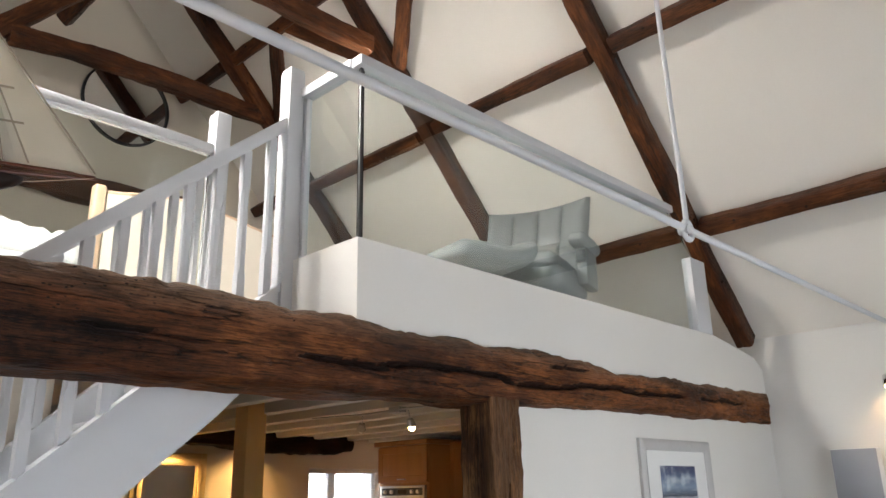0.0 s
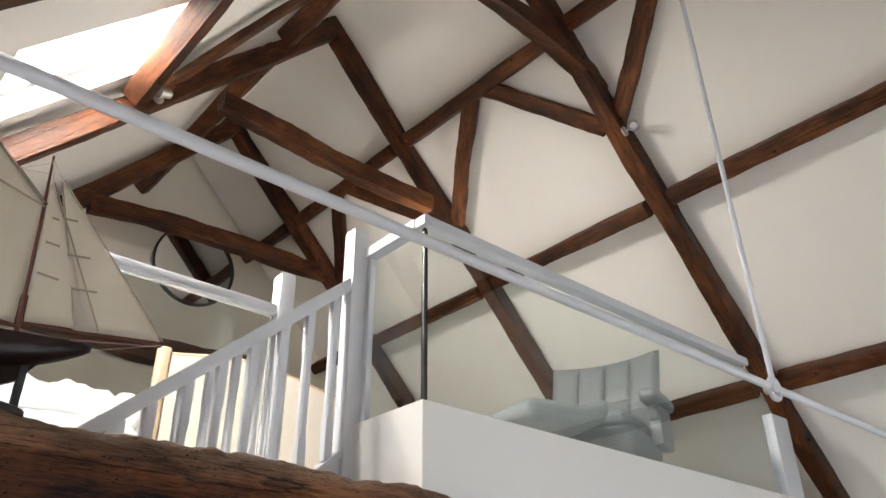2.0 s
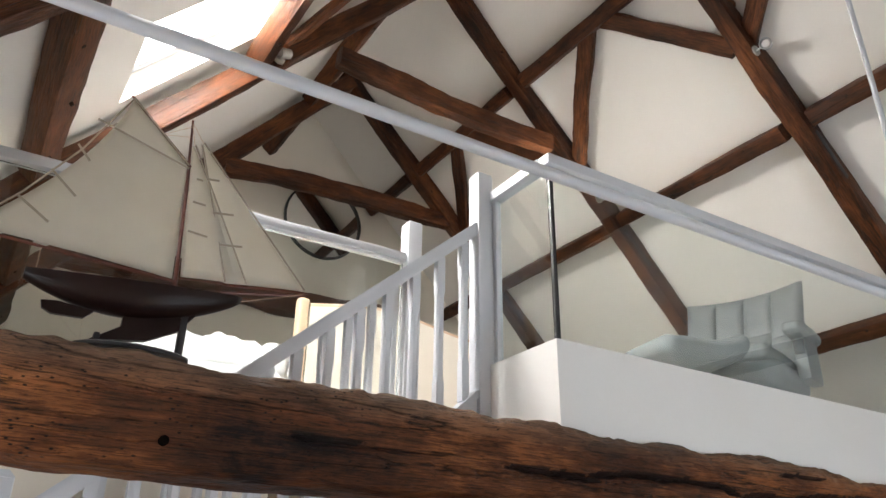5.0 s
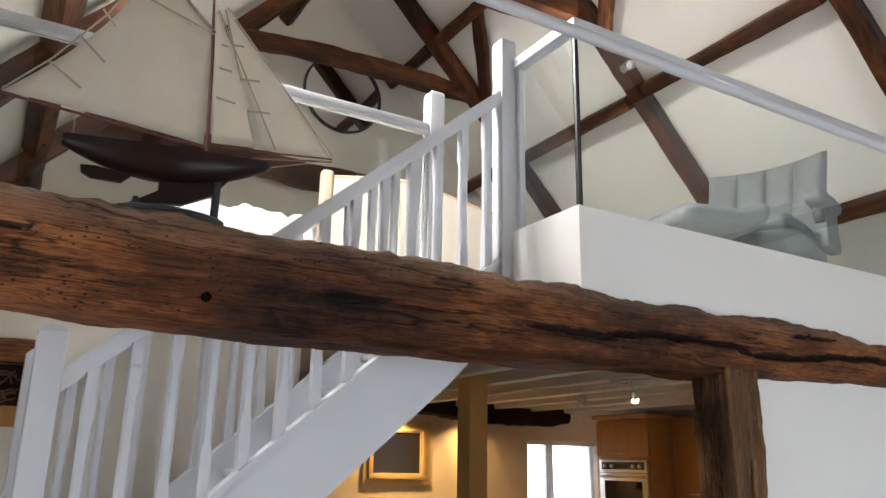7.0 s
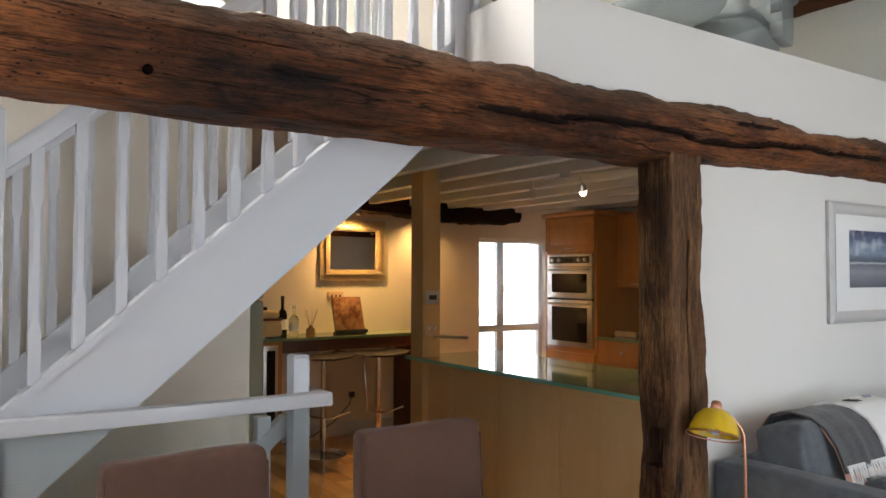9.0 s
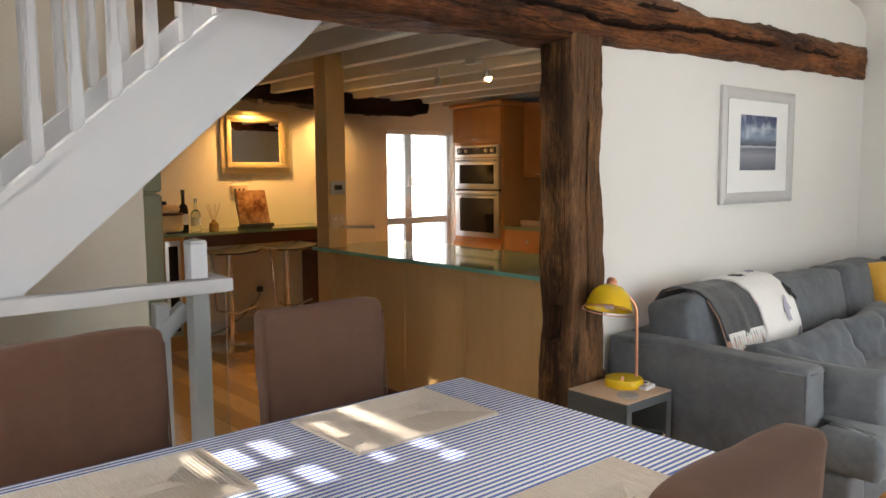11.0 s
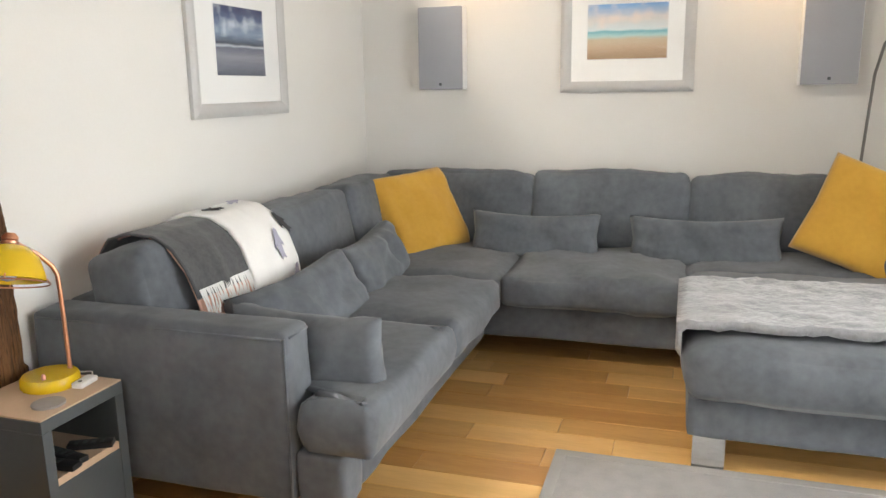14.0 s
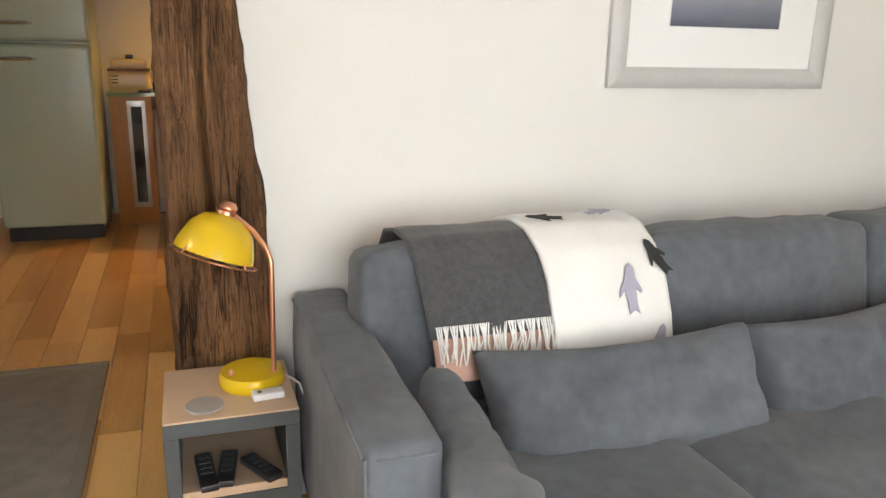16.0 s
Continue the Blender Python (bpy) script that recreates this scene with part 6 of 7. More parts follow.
tst = thing("toaster", Matrix.Translation((-6.02, 2.22, 0.926)), "cream retro toaster on the breakfast bar", "toaster")
part("body", B(-0.09, 0.09, -0.14, 0.14, 0.01, 0.15, 0.04, 4), CREAM_ENAMEL, tst)
part("lid", B(-0.08, 0.08, -0.12, 0.12, 0.155, 0.22, 0.04, 4), CREAM_ENAMEL, tst)
part("band", B(-0.088, 0.093, -0.135, 0.135, 0.14, 0.158, 0.004), RED_WOOD, tst)
part("knob", B(-0.025, 0.025, -0.02, 0.03, 0.222, 0.25, 0.008), BLACK, tst)
for k in range(3):
    part("vent", B(0.0905, 0.0925, -0.115, -0.07, 0.06 + k * 0.022, 0.068 + k * 0.022), BLACK, tst)
part("foot", B(-0.07, 0.07, 0.05, 0.13, 0, 0.02), BLACK, tst)

BOTTLE = glass("bottle_glass", (0.85, 0.9, 0.88))
DARK_BOTTLE = noisy("dark_bottle_glass", (0.010, 0.012, 0.010), (0.02, 0.022, 0.018), 4, 0.06, fine=20, bump=0.0)
for y, h, mt, lab, cap in ((2.40, 0.30, DARK_BOTTLE, "dark wine bottle with a pale label on the bar", BLACK), (2.50, 0.23, BOTTLE, "clear glass bottle on the bar", CHROME)):
    bt = thing("bottle", Matrix.Translation((-6.05, y, 0.926)), lab, "bottle")
    part("body", lathe(bmesh.new(), [(0, 0), (0.036, 0), (0.038, 0.01), (0.038, h * 0.6), (0.03, h * 0.7), (0.014, h * 0.76), (0.013, h), (0, h)], 24), mt, bt)
    part("label", lathe(bmesh.new(), [(0.0385, h * 0.2), (0.0392, h * 0.2), (0.0392, h * 0.48), (0.0385, h * 0.48)], 24), MOUNT, bt, "pale paper label")
    part("cap", lathe(bmesh.new(), [(0, h), (0.015, h), (0.015, h + 0.035), (0, h + 0.035)], 16), cap, bt)
rd = thing("reed_diffuser", Matrix.Translation((-6.0, 2.63, 0.926)), "amber reed diffuser with thin sticks", "diffuser")
part("jar", lathe(bmesh.new(), [(0, 0), (0.038, 0), (0.04, 0.01), (0.036, 0.06), (0.015, 0.075), (0.014, 0.09), (0, 0.09)], 20), noisy("amber_glass", (0.35, 0.20, 0.06), (0.45, 0.27, 0.09), 3, 0.1, fine=20, bump=0.0), rd)
for k in range(7):
    a = k * 0.9
    part("reed", tube(bmesh.new(), [(0, 0, 0.05), (0.05 * math.cos(a), 0.06 * math.sin(a), 0.22)], 0.002, 6), PALE_WOOD, rd)
ck = thing("cookbook_stand", Matrix.Translation((-6.0, 3.0, 0.926)) @ pose(0, 0, 0, 0, -18, 0), "cookbook with a picture cover on a black stand", "book")
part("stand", B(-0.03, -0.015, -0.13, 0.13, 0.012, 0.30, 0.004), BLACK, ck)
part("lip", B(-0.03, 0.05, -0.15, 0.15, 0.0, 0.03, 0.006), BLACK, ck)
part("book", B(-0.013, 0.02, -0.135, 0.135, 0.032, 0.33, 0.004), noisy("cookbook_cover", (0.16, 0.05, 0.02), (0.62, 0.36, 0.18), 9, 0.3, fine=30, bump=0.0, blend=0.12), ck, "glossy brown picture cover")
sk = thing("wall_socket", Matrix.Translation((XW + 0.001, 3.0, 1.245)), "white wall socket above the bar", "socket")
part("plate", B(0, 0.01, -0.075, 0.075, -0.04, 0.04, 0.003), PALE_WOOD, sk)
for y in (-0.04, 0.0, 0.04):
    part("switch", B(0.0105, 0.014, y - 0.008, y + 0.008, -0.012, 0.012), BLACK, sk)
cb = thing("power_cable", Matrix.Translation((XW + 0.004, 3.16, 0.36)), "black plug and cable trailing to the floor", "cable")
part("plug", B(0, 0.03, -0.025, 0.025, -0.025, 0.025, 0.006), BLACK, cb)
part("cord", tube(bmesh.new(), [(0.03, 0, 0), (0.05, -0.04, -0.08), (0.06, -0.2, -0.22), (0.08, -0.4, -0.31), (0.1, -0.6, -0.345), (0.1, -0.9, -0.35)], 0.005, 8), BLACK, cb)


def track_light():
    ob = thing("track_light", Matrix.Translation((-3.55, 3.25, 2.075)), "brushed steel ceiling track with small spotlights", "lamp")
    part("track", tube(bmesh.new(), [(-0.75, -0.1, -0.02), (-0.3, 0.02, -0.02), (0.1, -0.03, -0.02), (0.95, 0.10, -0.02)], 0.006, 8), STEEL, ob)
    part("mount", B(-0.06, 0.04, -0.03, 0.03, -0.035, 0.0, 0.004), STEEL, ob)
    for x, y, lit, ry in ((0.12, -0.03, True, 5), (-0.34, 0.0, False, 35), (0.75, 0.07, False, -20)):
        m = Matrix.Translation((x, y, -0.03)) @ pose(0, 0, 0, 20, ry, 0)
        a = part("spot_arm", tube(bmesh.new(), [(0, 0, 0), (0, 0, -0.05)], 0.004, 8), STEEL, ob, at=m)
        part("spot_cup", lathe(bmesh.new(), [(0.008, -0.05), (0.02, -0.058), (0.03, -0.10), (0.027, -0.10), (0.016, -0.064), (0, -0.06)], 20), STEEL, a)
        part("bulb", lathe(bmesh.new(), [(0, -0.064), (0.014, -0.075), (0.022, -0.105), (0.014, -0.125), (0, -0.13)], 16), BULB if lit else PLASTIC, a, "glowing bulb" if lit else "unlit bulb")


track_light()
spot("track_spot", (-3.42, 3.20, 1.93), (-3.6, 3.6, 0.9), 12, 150, 1.0)
for y in (3.13, 3.85):
    ob = thing("wall_lamp", Matrix.Translation((XW + 0.14, y, 1.985)), "small steel picture spotlight under the dark beam", "lamp", "kitchen wall lamps")
    part("bracket", tube(bmesh.new(), [(-0.10, 0, 0.03), (-0.02, 0, 0.04), (0.05, 0, 0.03)], 0.006, 8), STEEL, ob)
    part("cup", lathe(bmesh.new(), [(0, 0.03), (0.02, 0.03), (0.03, -0.02), (0.027, -0.02), (0.016, 0.02), (0, 0.022)], 20, Matrix.Translation((0.05, 0, 0))), STEEL, ob)
    part("bulb", lathe(bmesh.new(), [(0, 0.02), (0.014, 0.01), (0.018, -0.012), (0, -0.02)], 16, Matrix.Translation((0.05, 0, 0))), BULB, ob)
    spot("wall_lamp_light", (XW + 0.19, y, 1.955), (XW + 0.10, y, 1.0), 44 if y < 3.2 else 16, 150, 1.0, (1.0, 0.55, 0.18))


# ---- model yacht on the tie beam ----
def sail_cloth():
    m, tree, b = shade("cream_sailcloth", 0.6)
    nd, ln = tree.nodes, tree.links
    tr, mx, nz, mr = nd.new("ShaderNodeBsdfTranslucent"), nd.new("ShaderNodeMixShader"), nd.new("ShaderNodeTexNoise"), nd.new("ShaderNodeMixRGB")
    nz.inputs["Scale"].default_value, nz.inputs["Detail"].default_value = 6, 6
    co = nd.new("ShaderNodeTexCoord")
    ln.new(co.outputs["Object"], nz.inputs["Vector"])
    ln.new(nz.outputs["Fac"], mr.inputs["Fac"])
    mr.inputs["Color1"].default_value, mr.inputs["Color2"].default_value = (0.58, 0.53, 0.44, 1), (0.70, 0.66, 0.57, 1)
    ln.new(mr.outputs["Color"], b.inputs["Base Color"])
    ln.new(mr.outputs["Color"], tr.inputs["Color"])
    mx.inputs["Fac"].default_value = 0.4
    ln.new(b.outputs[0], mx.inputs[1])
    ln.new(tr.outputs[0], mx.inputs[2])
    ln.new(mx.outputs[0], nd["Material Output"].inputs["Surface"])
    bp = nd.new("ShaderNodeBump")
    bp.inputs["Strength"].default_value, bp.inputs["Distance"].default_value = 0.2, 0.01
    ln.new(nz.outputs["Fac"], bp.inputs["Height"])
    ln.new(bp.outputs["Normal"], b.inputs["Normal"])
    b.inputs["Roughness"].default_value = 0.38
    return m


SAIL = sail_cloth()
SEAM = noisy("tan_sail_tape", (0.26, 0.22, 0.17), (0.34, 0.29, 0.22), 8, 0.8, fine=60, bump=0.1)


def sail(c, belly, n=14, dents=(0, 0, 0, 0)):
    """A four-cornered sail (y, z corners in order) bellied along x, 2 mm thick, edges hollowed by dents."""
    bm = bmesh.new()
    g = {}
    for s in (0, 1):
        for i in range(n + 1):
            for j in range(n + 1):
                u, v = i / n, j / n
                y = (c[0][0] * (1 - u) + c[1][0] * u) * (1 - v) + (c[3][0] * (1 - u) + c[2][0] * u) * v
                z = (c[0][1] * (1 - u) + c[1][1] * u) * (1 - v) + (c[3][1] * (1 - u) + c[2][1] * u) * v
                y += dents[0] * 4 * v * (1 - v) * (1 - u)
                z -= dents[1] * 4 * u * (1 - u) * v
                x = belly * math.sin(math.pi * u) * math.sin(math.pi * min(1, v * 0.9 + 0.1)) + 0.004 * noise.noise((y * 9, z * 9, 1)) + s * 0.0015
                g[s, i, j] = bm.verts.new((x, y, z))
    for s in (0, 1):
        for i in range(n):
            for j in range(n):
                bm.faces.new((g[s, i, j], g[s, i + 1, j], g[s, i + 1, j + 1], g[s, i, j + 1]))
    for i in range(n):
        for j, k in ((0, 0), (n, n)):
            bm.faces.new((g[0, i, j], g[0, i + 1, j], g[1, i + 1, j], g[1, i, j]))
            bm.faces.new((g[0, j, i], g[0, j, i + 1], g[1, j, i + 1], g[1, j, i]))
    return bm


def model_yacht():
    x0, y0, z0 = -2.285, 0.34, 2.222
    ob = thing("model_yacht", Matrix.Translation((x0, y0, z0)), "wooden model yacht with cream sails on a stand", "model boat")

    def L(y, z):
        return (y - y0, z - z0)
    # hull
    bm = bmesh.new()
    rings = []
    n, m = 28, 14
    ys, ye = 0.035, 0.625
    for i in range(n + 1):
        t = i / n
        w = 0.062 * (math.sin(math.pi * min(1, t * 0.9 + 0.07)) ** 0.75) * (1 if t < 0.97 else 0.5)
        deck = 2.395 + 0.045 * t + 0.012 * (2 * t - 1) ** 2
        keel = deck - 0.018 - 0.075 * math.sin(math.pi * min(1, max(0, t * 0.98 + 0.02))) ** 0.8
        ring = []
        for k in range(m + 1):
            a = math.pi * k / m
            ring.append(bm.verts.new((w * math.cos(a), ys + (ye - ys) * t - y0, deck - z0 - (deck - keel) * math.sin(a) ** 0.8)))
        rings.append(ring)
    for a, b in zip(rings, rings[1:]):
        for k in range(m):
            bm.faces.new((a[k], a[k + 1], b[k + 1], b[k]))
        bm.faces.new((a[0], b[0], b[m], a[m]))
    bm.faces.new(rings[0]), bm.faces.new(rings[-1][::-1])
    part("hull", bm, HULL, ob, "dark varnished mahogany hull", smooth=60)
    k = bmesh.new()
    slab(k, [L(0.30, 2.36), L(0.50, 2.37), L(0.455, 2.31), L(0.37, 2.265), L(0.225, 2.245), L(0.30, 2.295)], "x", -0.010, 0.010)
    part("keel", k, HULL, ob)
    r = bmesh.new()
    slab(r, [L(0.09, 2.33), L(0.13, 2.335), L(0.225, 2.325), L(0.20, 2.30), L(0.12, 2.298), L(0.095, 2.31)], "x", -0.007, 0.007)
    part("rudder", r, HULL, ob)
    b = bmesh.new()
    lathe(b, [(0, 0), (1, 0), (1, 0.6), (0.9, 1), (0, 1)], 40)
    bmesh.ops.transform(b, matrix=Matrix.Diagonal((0.075, 0.155, 0.014, 1)), verts=b.verts[:])
    part("stand_base", b, BLACK, ob, "black oval stand")
    part("stand_leg", B(-0.012, 0.012, 0.455 - y0, 0.475 - y0, 0.012, 0.18, 0.003), BLACK, ob)
    part("stand_leg", B(-0.012, 0.012, 0.235 - y0, 0.25 - y0, 0.012, 0.045, 0.003), BLACK, ob)
    part("mast", tube(bmesh.new(), [(0, *L(0.425, 2.42)), (0, *L(0.41, 2.75)), (0, *L(0.392, 3.015))], [0.0065, 0.0055, 0.0035], 10), MAST, ob)
    part("boom", tube(bmesh.new(), [(0.002, *L(0.42, 2.458)), (0.002, *L(-0.135, 2.49))], 0.0045, 8), MAST, ob)
    part("gaff", tube(bmesh.new(), [(0.002, *L(0.41, 2.845)), (0.002, *L(0.20, 3.035))], 0.0045, 8), MAST, ob)
    part("bowsprit", tube(bmesh.new(), [(0, *L(0.56, 2.455)), (0, *L(0.825, 2.503))], [0.006, 0.003], 8), MAST, ob)
    part("jib_boom", tube(bmesh.new(), [(0.001, *L(0.43, 2.472)), (0.001, *L(0.635, 2.49))], 0.003, 6), MAST, ob)
    part("jib_boom", tube(bmesh.new(), [(0.001, *L(0.56, 2.480)), (0.001, *L(0.825, 2.512))], 0.003, 6), MAST, ob)
    part("mainsail", sail([L(-0.125, 2.497), L(0.412, 2.466), L(0.402, 2.845), L(0.208, 3.022)], 0.03, dents=(0.05, 0, 0, 0)), SAIL, ob, "large cream cotton mainsail", smooth=180)
    part("jib", sail([L(0.435, 2.478), L(0.63, 2.497), L(0.412, 2.92), L(0.405, 2.92)], 0.016), SAIL, ob, "narrow cream jib", smooth=180)
    part("jib", sail([L(0.565, 2.487), L(0.82, 2.517), L(0.437, 2.94), L(0.43, 2.94)], 0.016), SAIL, ob, "narrow cream jib", smooth=180)
    tp = bmesh.new()
    for pts in (((-0.125, 2.497), (-0.02, 2.62), (0.10, 2.80), (0.208, 3.022)), ((0.208, 3.022), (0.402, 2.845)), ((0.63, 2.497), (0.412, 2.92)), ((0.82, 2.517), (0.437, 2.94)), ((0.565, 2.487), (0.432, 2.93))):
        P = [Vector((0.012, *L(*p))) for p in pts]
        tube(tp, P, 0.0028, 6)
    part("edge_tape", tp, SEAM, ob)
    for (a, b2) in (((-0.03, 2.60), (0.06, 2.54)), ((0.035, 2.70), (0.11, 2.635)), ((0.085, 2.80), (0.125, 2.755)), ((0.43, 2.62), (0.49, 2.615)), ((0.43, 2.72), (0.47, 2.718)), ((0.43, 2.80), (0.45, 2.80)), ((0.53, 2.60), (0.60, 2.61)), ((0.495, 2.70), (0.56, 2.71)), ((0.46, 2.81), (0.50, 2.815)), ((0.12, 2.90), (0.40, 2.82))):
        d = Vector((0.0, b2[0] - a[0], b2[1] - a[1]))
        nn = Vector((0, -d.z, d.y)).normalized() * 0.0035
        bx = 0.034 if a[0] < 0.4 else 0.02
        bt = bmesh.new()
        p, q = Vector((bx, *L(*a))), Vector((bx, *L(*b2)))
        fx = Vector((0.001, 0, 0))
        vs = [bt.verts.new(c) for c in (p - nn, q - nn, q + nn, p + nn, p - nn + fx, q - nn + fx, q + nn + fx, p + nn + fx)]
        for f in ((0, 1, 2, 3), (4, 5, 6, 7), (0, 1, 5, 4), (1, 2, 6, 5), (2, 3, 7, 6), (3, 0, 4, 7)):
            bt.faces.new([vs[k] for k in f])
        part("batten_tape", bt, SEAM, ob)
    rg = bmesh.new()
    for a, b2 in (((0.395, 2.99), (0.31, 2.93)), ((0.395, 2.95), (0.31, 2.93)), ((0.395, 3.0), (0.437, 2.94)), ((0.392, 3.0), (0.412, 2.92)), ((0.82, 2.505), (0.60, 2.43)), ((0.06, 2.40), (0.06, 2.48))):
        tube(rg, [(0.004, *L(*a)), (0.004, *L(*b2))], 0.0009, 5)
    part("rigging", rg, PALE_WOOD, ob)


model_yacht()


# ---- mezzanine and bedroom ----
def lounge_chair():
    ob = thing("lounge_chair", Matrix.Translation((-2.877, 3.66, UP)) @ pose(0, 0, 0, 0, 0, 18), "pale grey leather swivel lounge chair with a quilted back", "chair")
    part("foot", lathe(bmesh.new(), [(0, 0), (0.30, 0), (0.30, 0.02), (0.05, 0.04), (0.04, 0.30), (0, 0.30)], 32), CHROME, ob)
    part("shell", soft_box(-0.35, 0.35, -0.30, 0.30, 0.33, 0.55, r=0.10, puff=0.02, crease=0.002, seed=1), LOUNGE, ob, smooth=180)
    part("seat", soft_box(-0.31, 0.31, -0.31, 0.24, 0.50, 0.60, r=0.035, puff=0.025, crease=0.003, seed=2), LOUNGE, ob, smooth=180)
    # quilted back: four columns, two rows of padded panels on one curved shell, wings curling forward
    def shell(u, v, off):
        x = 0.345 * u * (0.97 + 0.05 * v)
        y = 0.20 - 0.045 * u * u + 0.30 * v - 0.06 * v * v
        z = 0.52 + v * (0.61 + 0.02 * u * u)
        return Vector((x + 0.55 * u * off * 0.6, y + off, z + 0.3 * off))
    for i in range(4):
        for v0, v1 in ((0.0, 0.45 if i in (0, 3) else 0.52), (0.45 if i in (0, 3) else 0.52, 1.0)):
            bm, n = bmesh.new(), 7
            fr, bk = {}, {}
            for a in range(n + 1):
                for b2 in range(n + 1):
                    p, q = a / n, b2 / n
                    u, v = -1 + (i + p) / 2, v0 + (v1 - v0) * q
                    swell = (max(0.0, (1 - abs(2 * p - 1) ** 4) * (1 - abs(2 * q - 1) ** 4))) ** 0.5
                    fr[a, b2] = bm.verts.new(shell(u, v, 0.006 - 0.024 * swell))
                    bk[a, b2] = bm.verts.new(shell(u, v, 0.06))
            for a in range(n):
                for b2 in range(n):
                    bm.faces.new((fr[a, b2], fr[a + 1, b2], fr[a + 1, b2 + 1], fr[a, b2 + 1]))
                    bm.faces.new((bk[a, b2 + 1], bk[a + 1, b2 + 1], bk[a + 1, b2], bk[a, b2]))
            for a in range(n):
                bm.faces.new((fr[a + 1, 0], fr[a, 0], bk[a, 0], bk[a + 1, 0]))
                bm.faces.new((fr[a, n], fr[a + 1, n], bk[a + 1, n], bk[a, n]))
                bm.faces.new((fr[0, a], fr[0, a + 1], bk[0, a + 1], bk[0, a]))
                bm.faces.new((fr[n, a + 1], fr[n, a], bk[n, a], bk[n, a + 1]))
            part("back_panel", bm, LOUNGE, ob, smooth=60)
    for sx in (-1, 1):
        a = part("armrest", soft_box(sx * 0.40 - 0.055, sx * 0.40 + 0.055, -0.10, 0.28, 0.68, 0.755, r=0.03, puff=0.008, crease=0.002, seed=9), LOUNGE, ob, smooth=180)
        part("arm_support", B(sx * 0.40 - 0.035, sx * 0.40 + 0.035, 0.0, 0.24, 0.44, 0.685, 0.02), LOUNGE, ob)
        part("arm_control", B(sx * 0.40 - 0.028, sx * 0.40 + 0.028, -0.012, -0.001, 0.58, 0.66, 0.004), GREY_PAINT, a, "dark grey control panel")
    st = thing("footstool", Matrix.Translation((-2.64, 3.02, UP + 0.07)) @ pose(0, 0, 0, 0, 0, 80), "pale grey leather footstool with a curved shell", "footstool")
    part("foot", lathe(bmesh.new(), [(0, -0.07), (0.2, -0.07), (0.2, -0.05), (0.03, -0.03), (0.03, 0.36), (0, 0.36)], 24), CHROME, st)
    bm = soft_box(-0.27, 0.27, -0.20, 0.20, 0.32, 0.44, r=0.055, puff=0.015, crease=0.003, seed=4)
    for v in bm.verts:
        v.co.z += 0.10 * max(0, v.co.x / 0.3) ** 2
    part("cushion", bm, LOUNGE, st, smooth=180)


lounge_chair()


def round_mirror():
    ob = thing("round_mirror", Matrix.Translation((XW, 2.46, 4.94)), "large round mirror in a thin black frame", "mirror")
    rot = pose(0, 0, 0, 0, 90, 0)
    part("frame", lathe(bmesh.new(), [(0.375, 0.0), (0.395, 0.0), (0.395, 0.03), (0.375, 0.03), (0.375, 0.0)], 64, rot), BLACK, ob, "thin black metal frame")
    part("mirror_glass", lathe(bmesh.new(), [(0, 0.002), (0.374, 0.002), (0.374, 0.012), (0, 0.012)], 64, rot), MIRROR, ob)


round_mirror()


def bed():
    ob = thing("bed", Matrix.Translation((-4.2, 1.6, UP)), "bed with white linen and a cream curved headboard", "bed")
    part("base", B(-1.6, -0.09, -0.9, 1.2, 0.08, 0.36, 0.02), CREAM, ob)
    part("mattress", soft_box(-1.6, -0.09, -0.9, 1.2, 0.36, 0.56, r=0.06, puff=0.02, crease=0.006, seed=1), LINEN, ob, smooth=180)
    part("duvet", soft_box(-1.5, -0.10, -0.95, 0.2, 0.47, 0.59, r=0.055, puff=0.03, crease=0.018, seed=2, n=24), LINEN, ob, smooth=180)
    bm = bmesh.new()
    pts = [(k * 0.05, 0.96 + 0.045 * math.sin(k * 0.05 * 4.2 - 0.6)) for k in range(28)]
    slab(bm, [(p[0], 0.1) for p in (pts[0], pts[-1])] + pts[::-1], "x", -0.07, -0.01)
    part("headboard", bm, CREAM, ob, "cream padded headboard")
    part("headboard_trim", tube(bmesh.new(), [(-0.03, p[0], p[1] + 0.008) for p in pts], 0.018, 10), PALE_WOOD, ob, "curved pale wood trim")
    part("bed_post", B(-0.07, 0.0, -0.075, -0.005, 0.0, 0.98, 0.02, 3), PALE_WOOD, ob, "pale wooden bed post")
    for x, y, s in ((-0.35, -0.25, 1.0), (-0.45, -0.62, 2.0)):
        part("pillow", pillow(0.60, 0.42, 0.24, seed=s, crease=0.03), LINEN, ob, at=Matrix.Translation((x, y, 0.64)) @ pose(0, 0, 0, 20, 10, 60), smooth=180)


bed()


def truss_spot(m, label):
    ob = thing("truss_spotlight", m, label, "lamp", "truss spotlights")
    part("rose", lathe(bmesh.new(), [(0, 0), (0.032, 0), (0.032, 0.01), (0, 0.012)], 20), STEEL, ob)
    part("arm", tube(bmesh.new(), [(0, 0, 0.01), (0, 0, 0.05)], 0.006, 8), STEEL, ob)
    h = part("head", lathe(bmesh.new(), [(0, -0.045), (0.03, -0.045), (0.032, 0.0), (0.036, 0.045), (0.031, 0.045), (0.026, 0.01), (0, 0.008)], 24), STEEL, ob, at=Matrix.Translation((0, 0, 0.075)) @ pose(0, 0, 0, 70, 0, 30))
    part("bulb", lathe(bmesh.new(), [(0, 0.01), (0.02, 0.012), (0.022, 0.03), (0, 0.036)], 16), PLASTIC, h)


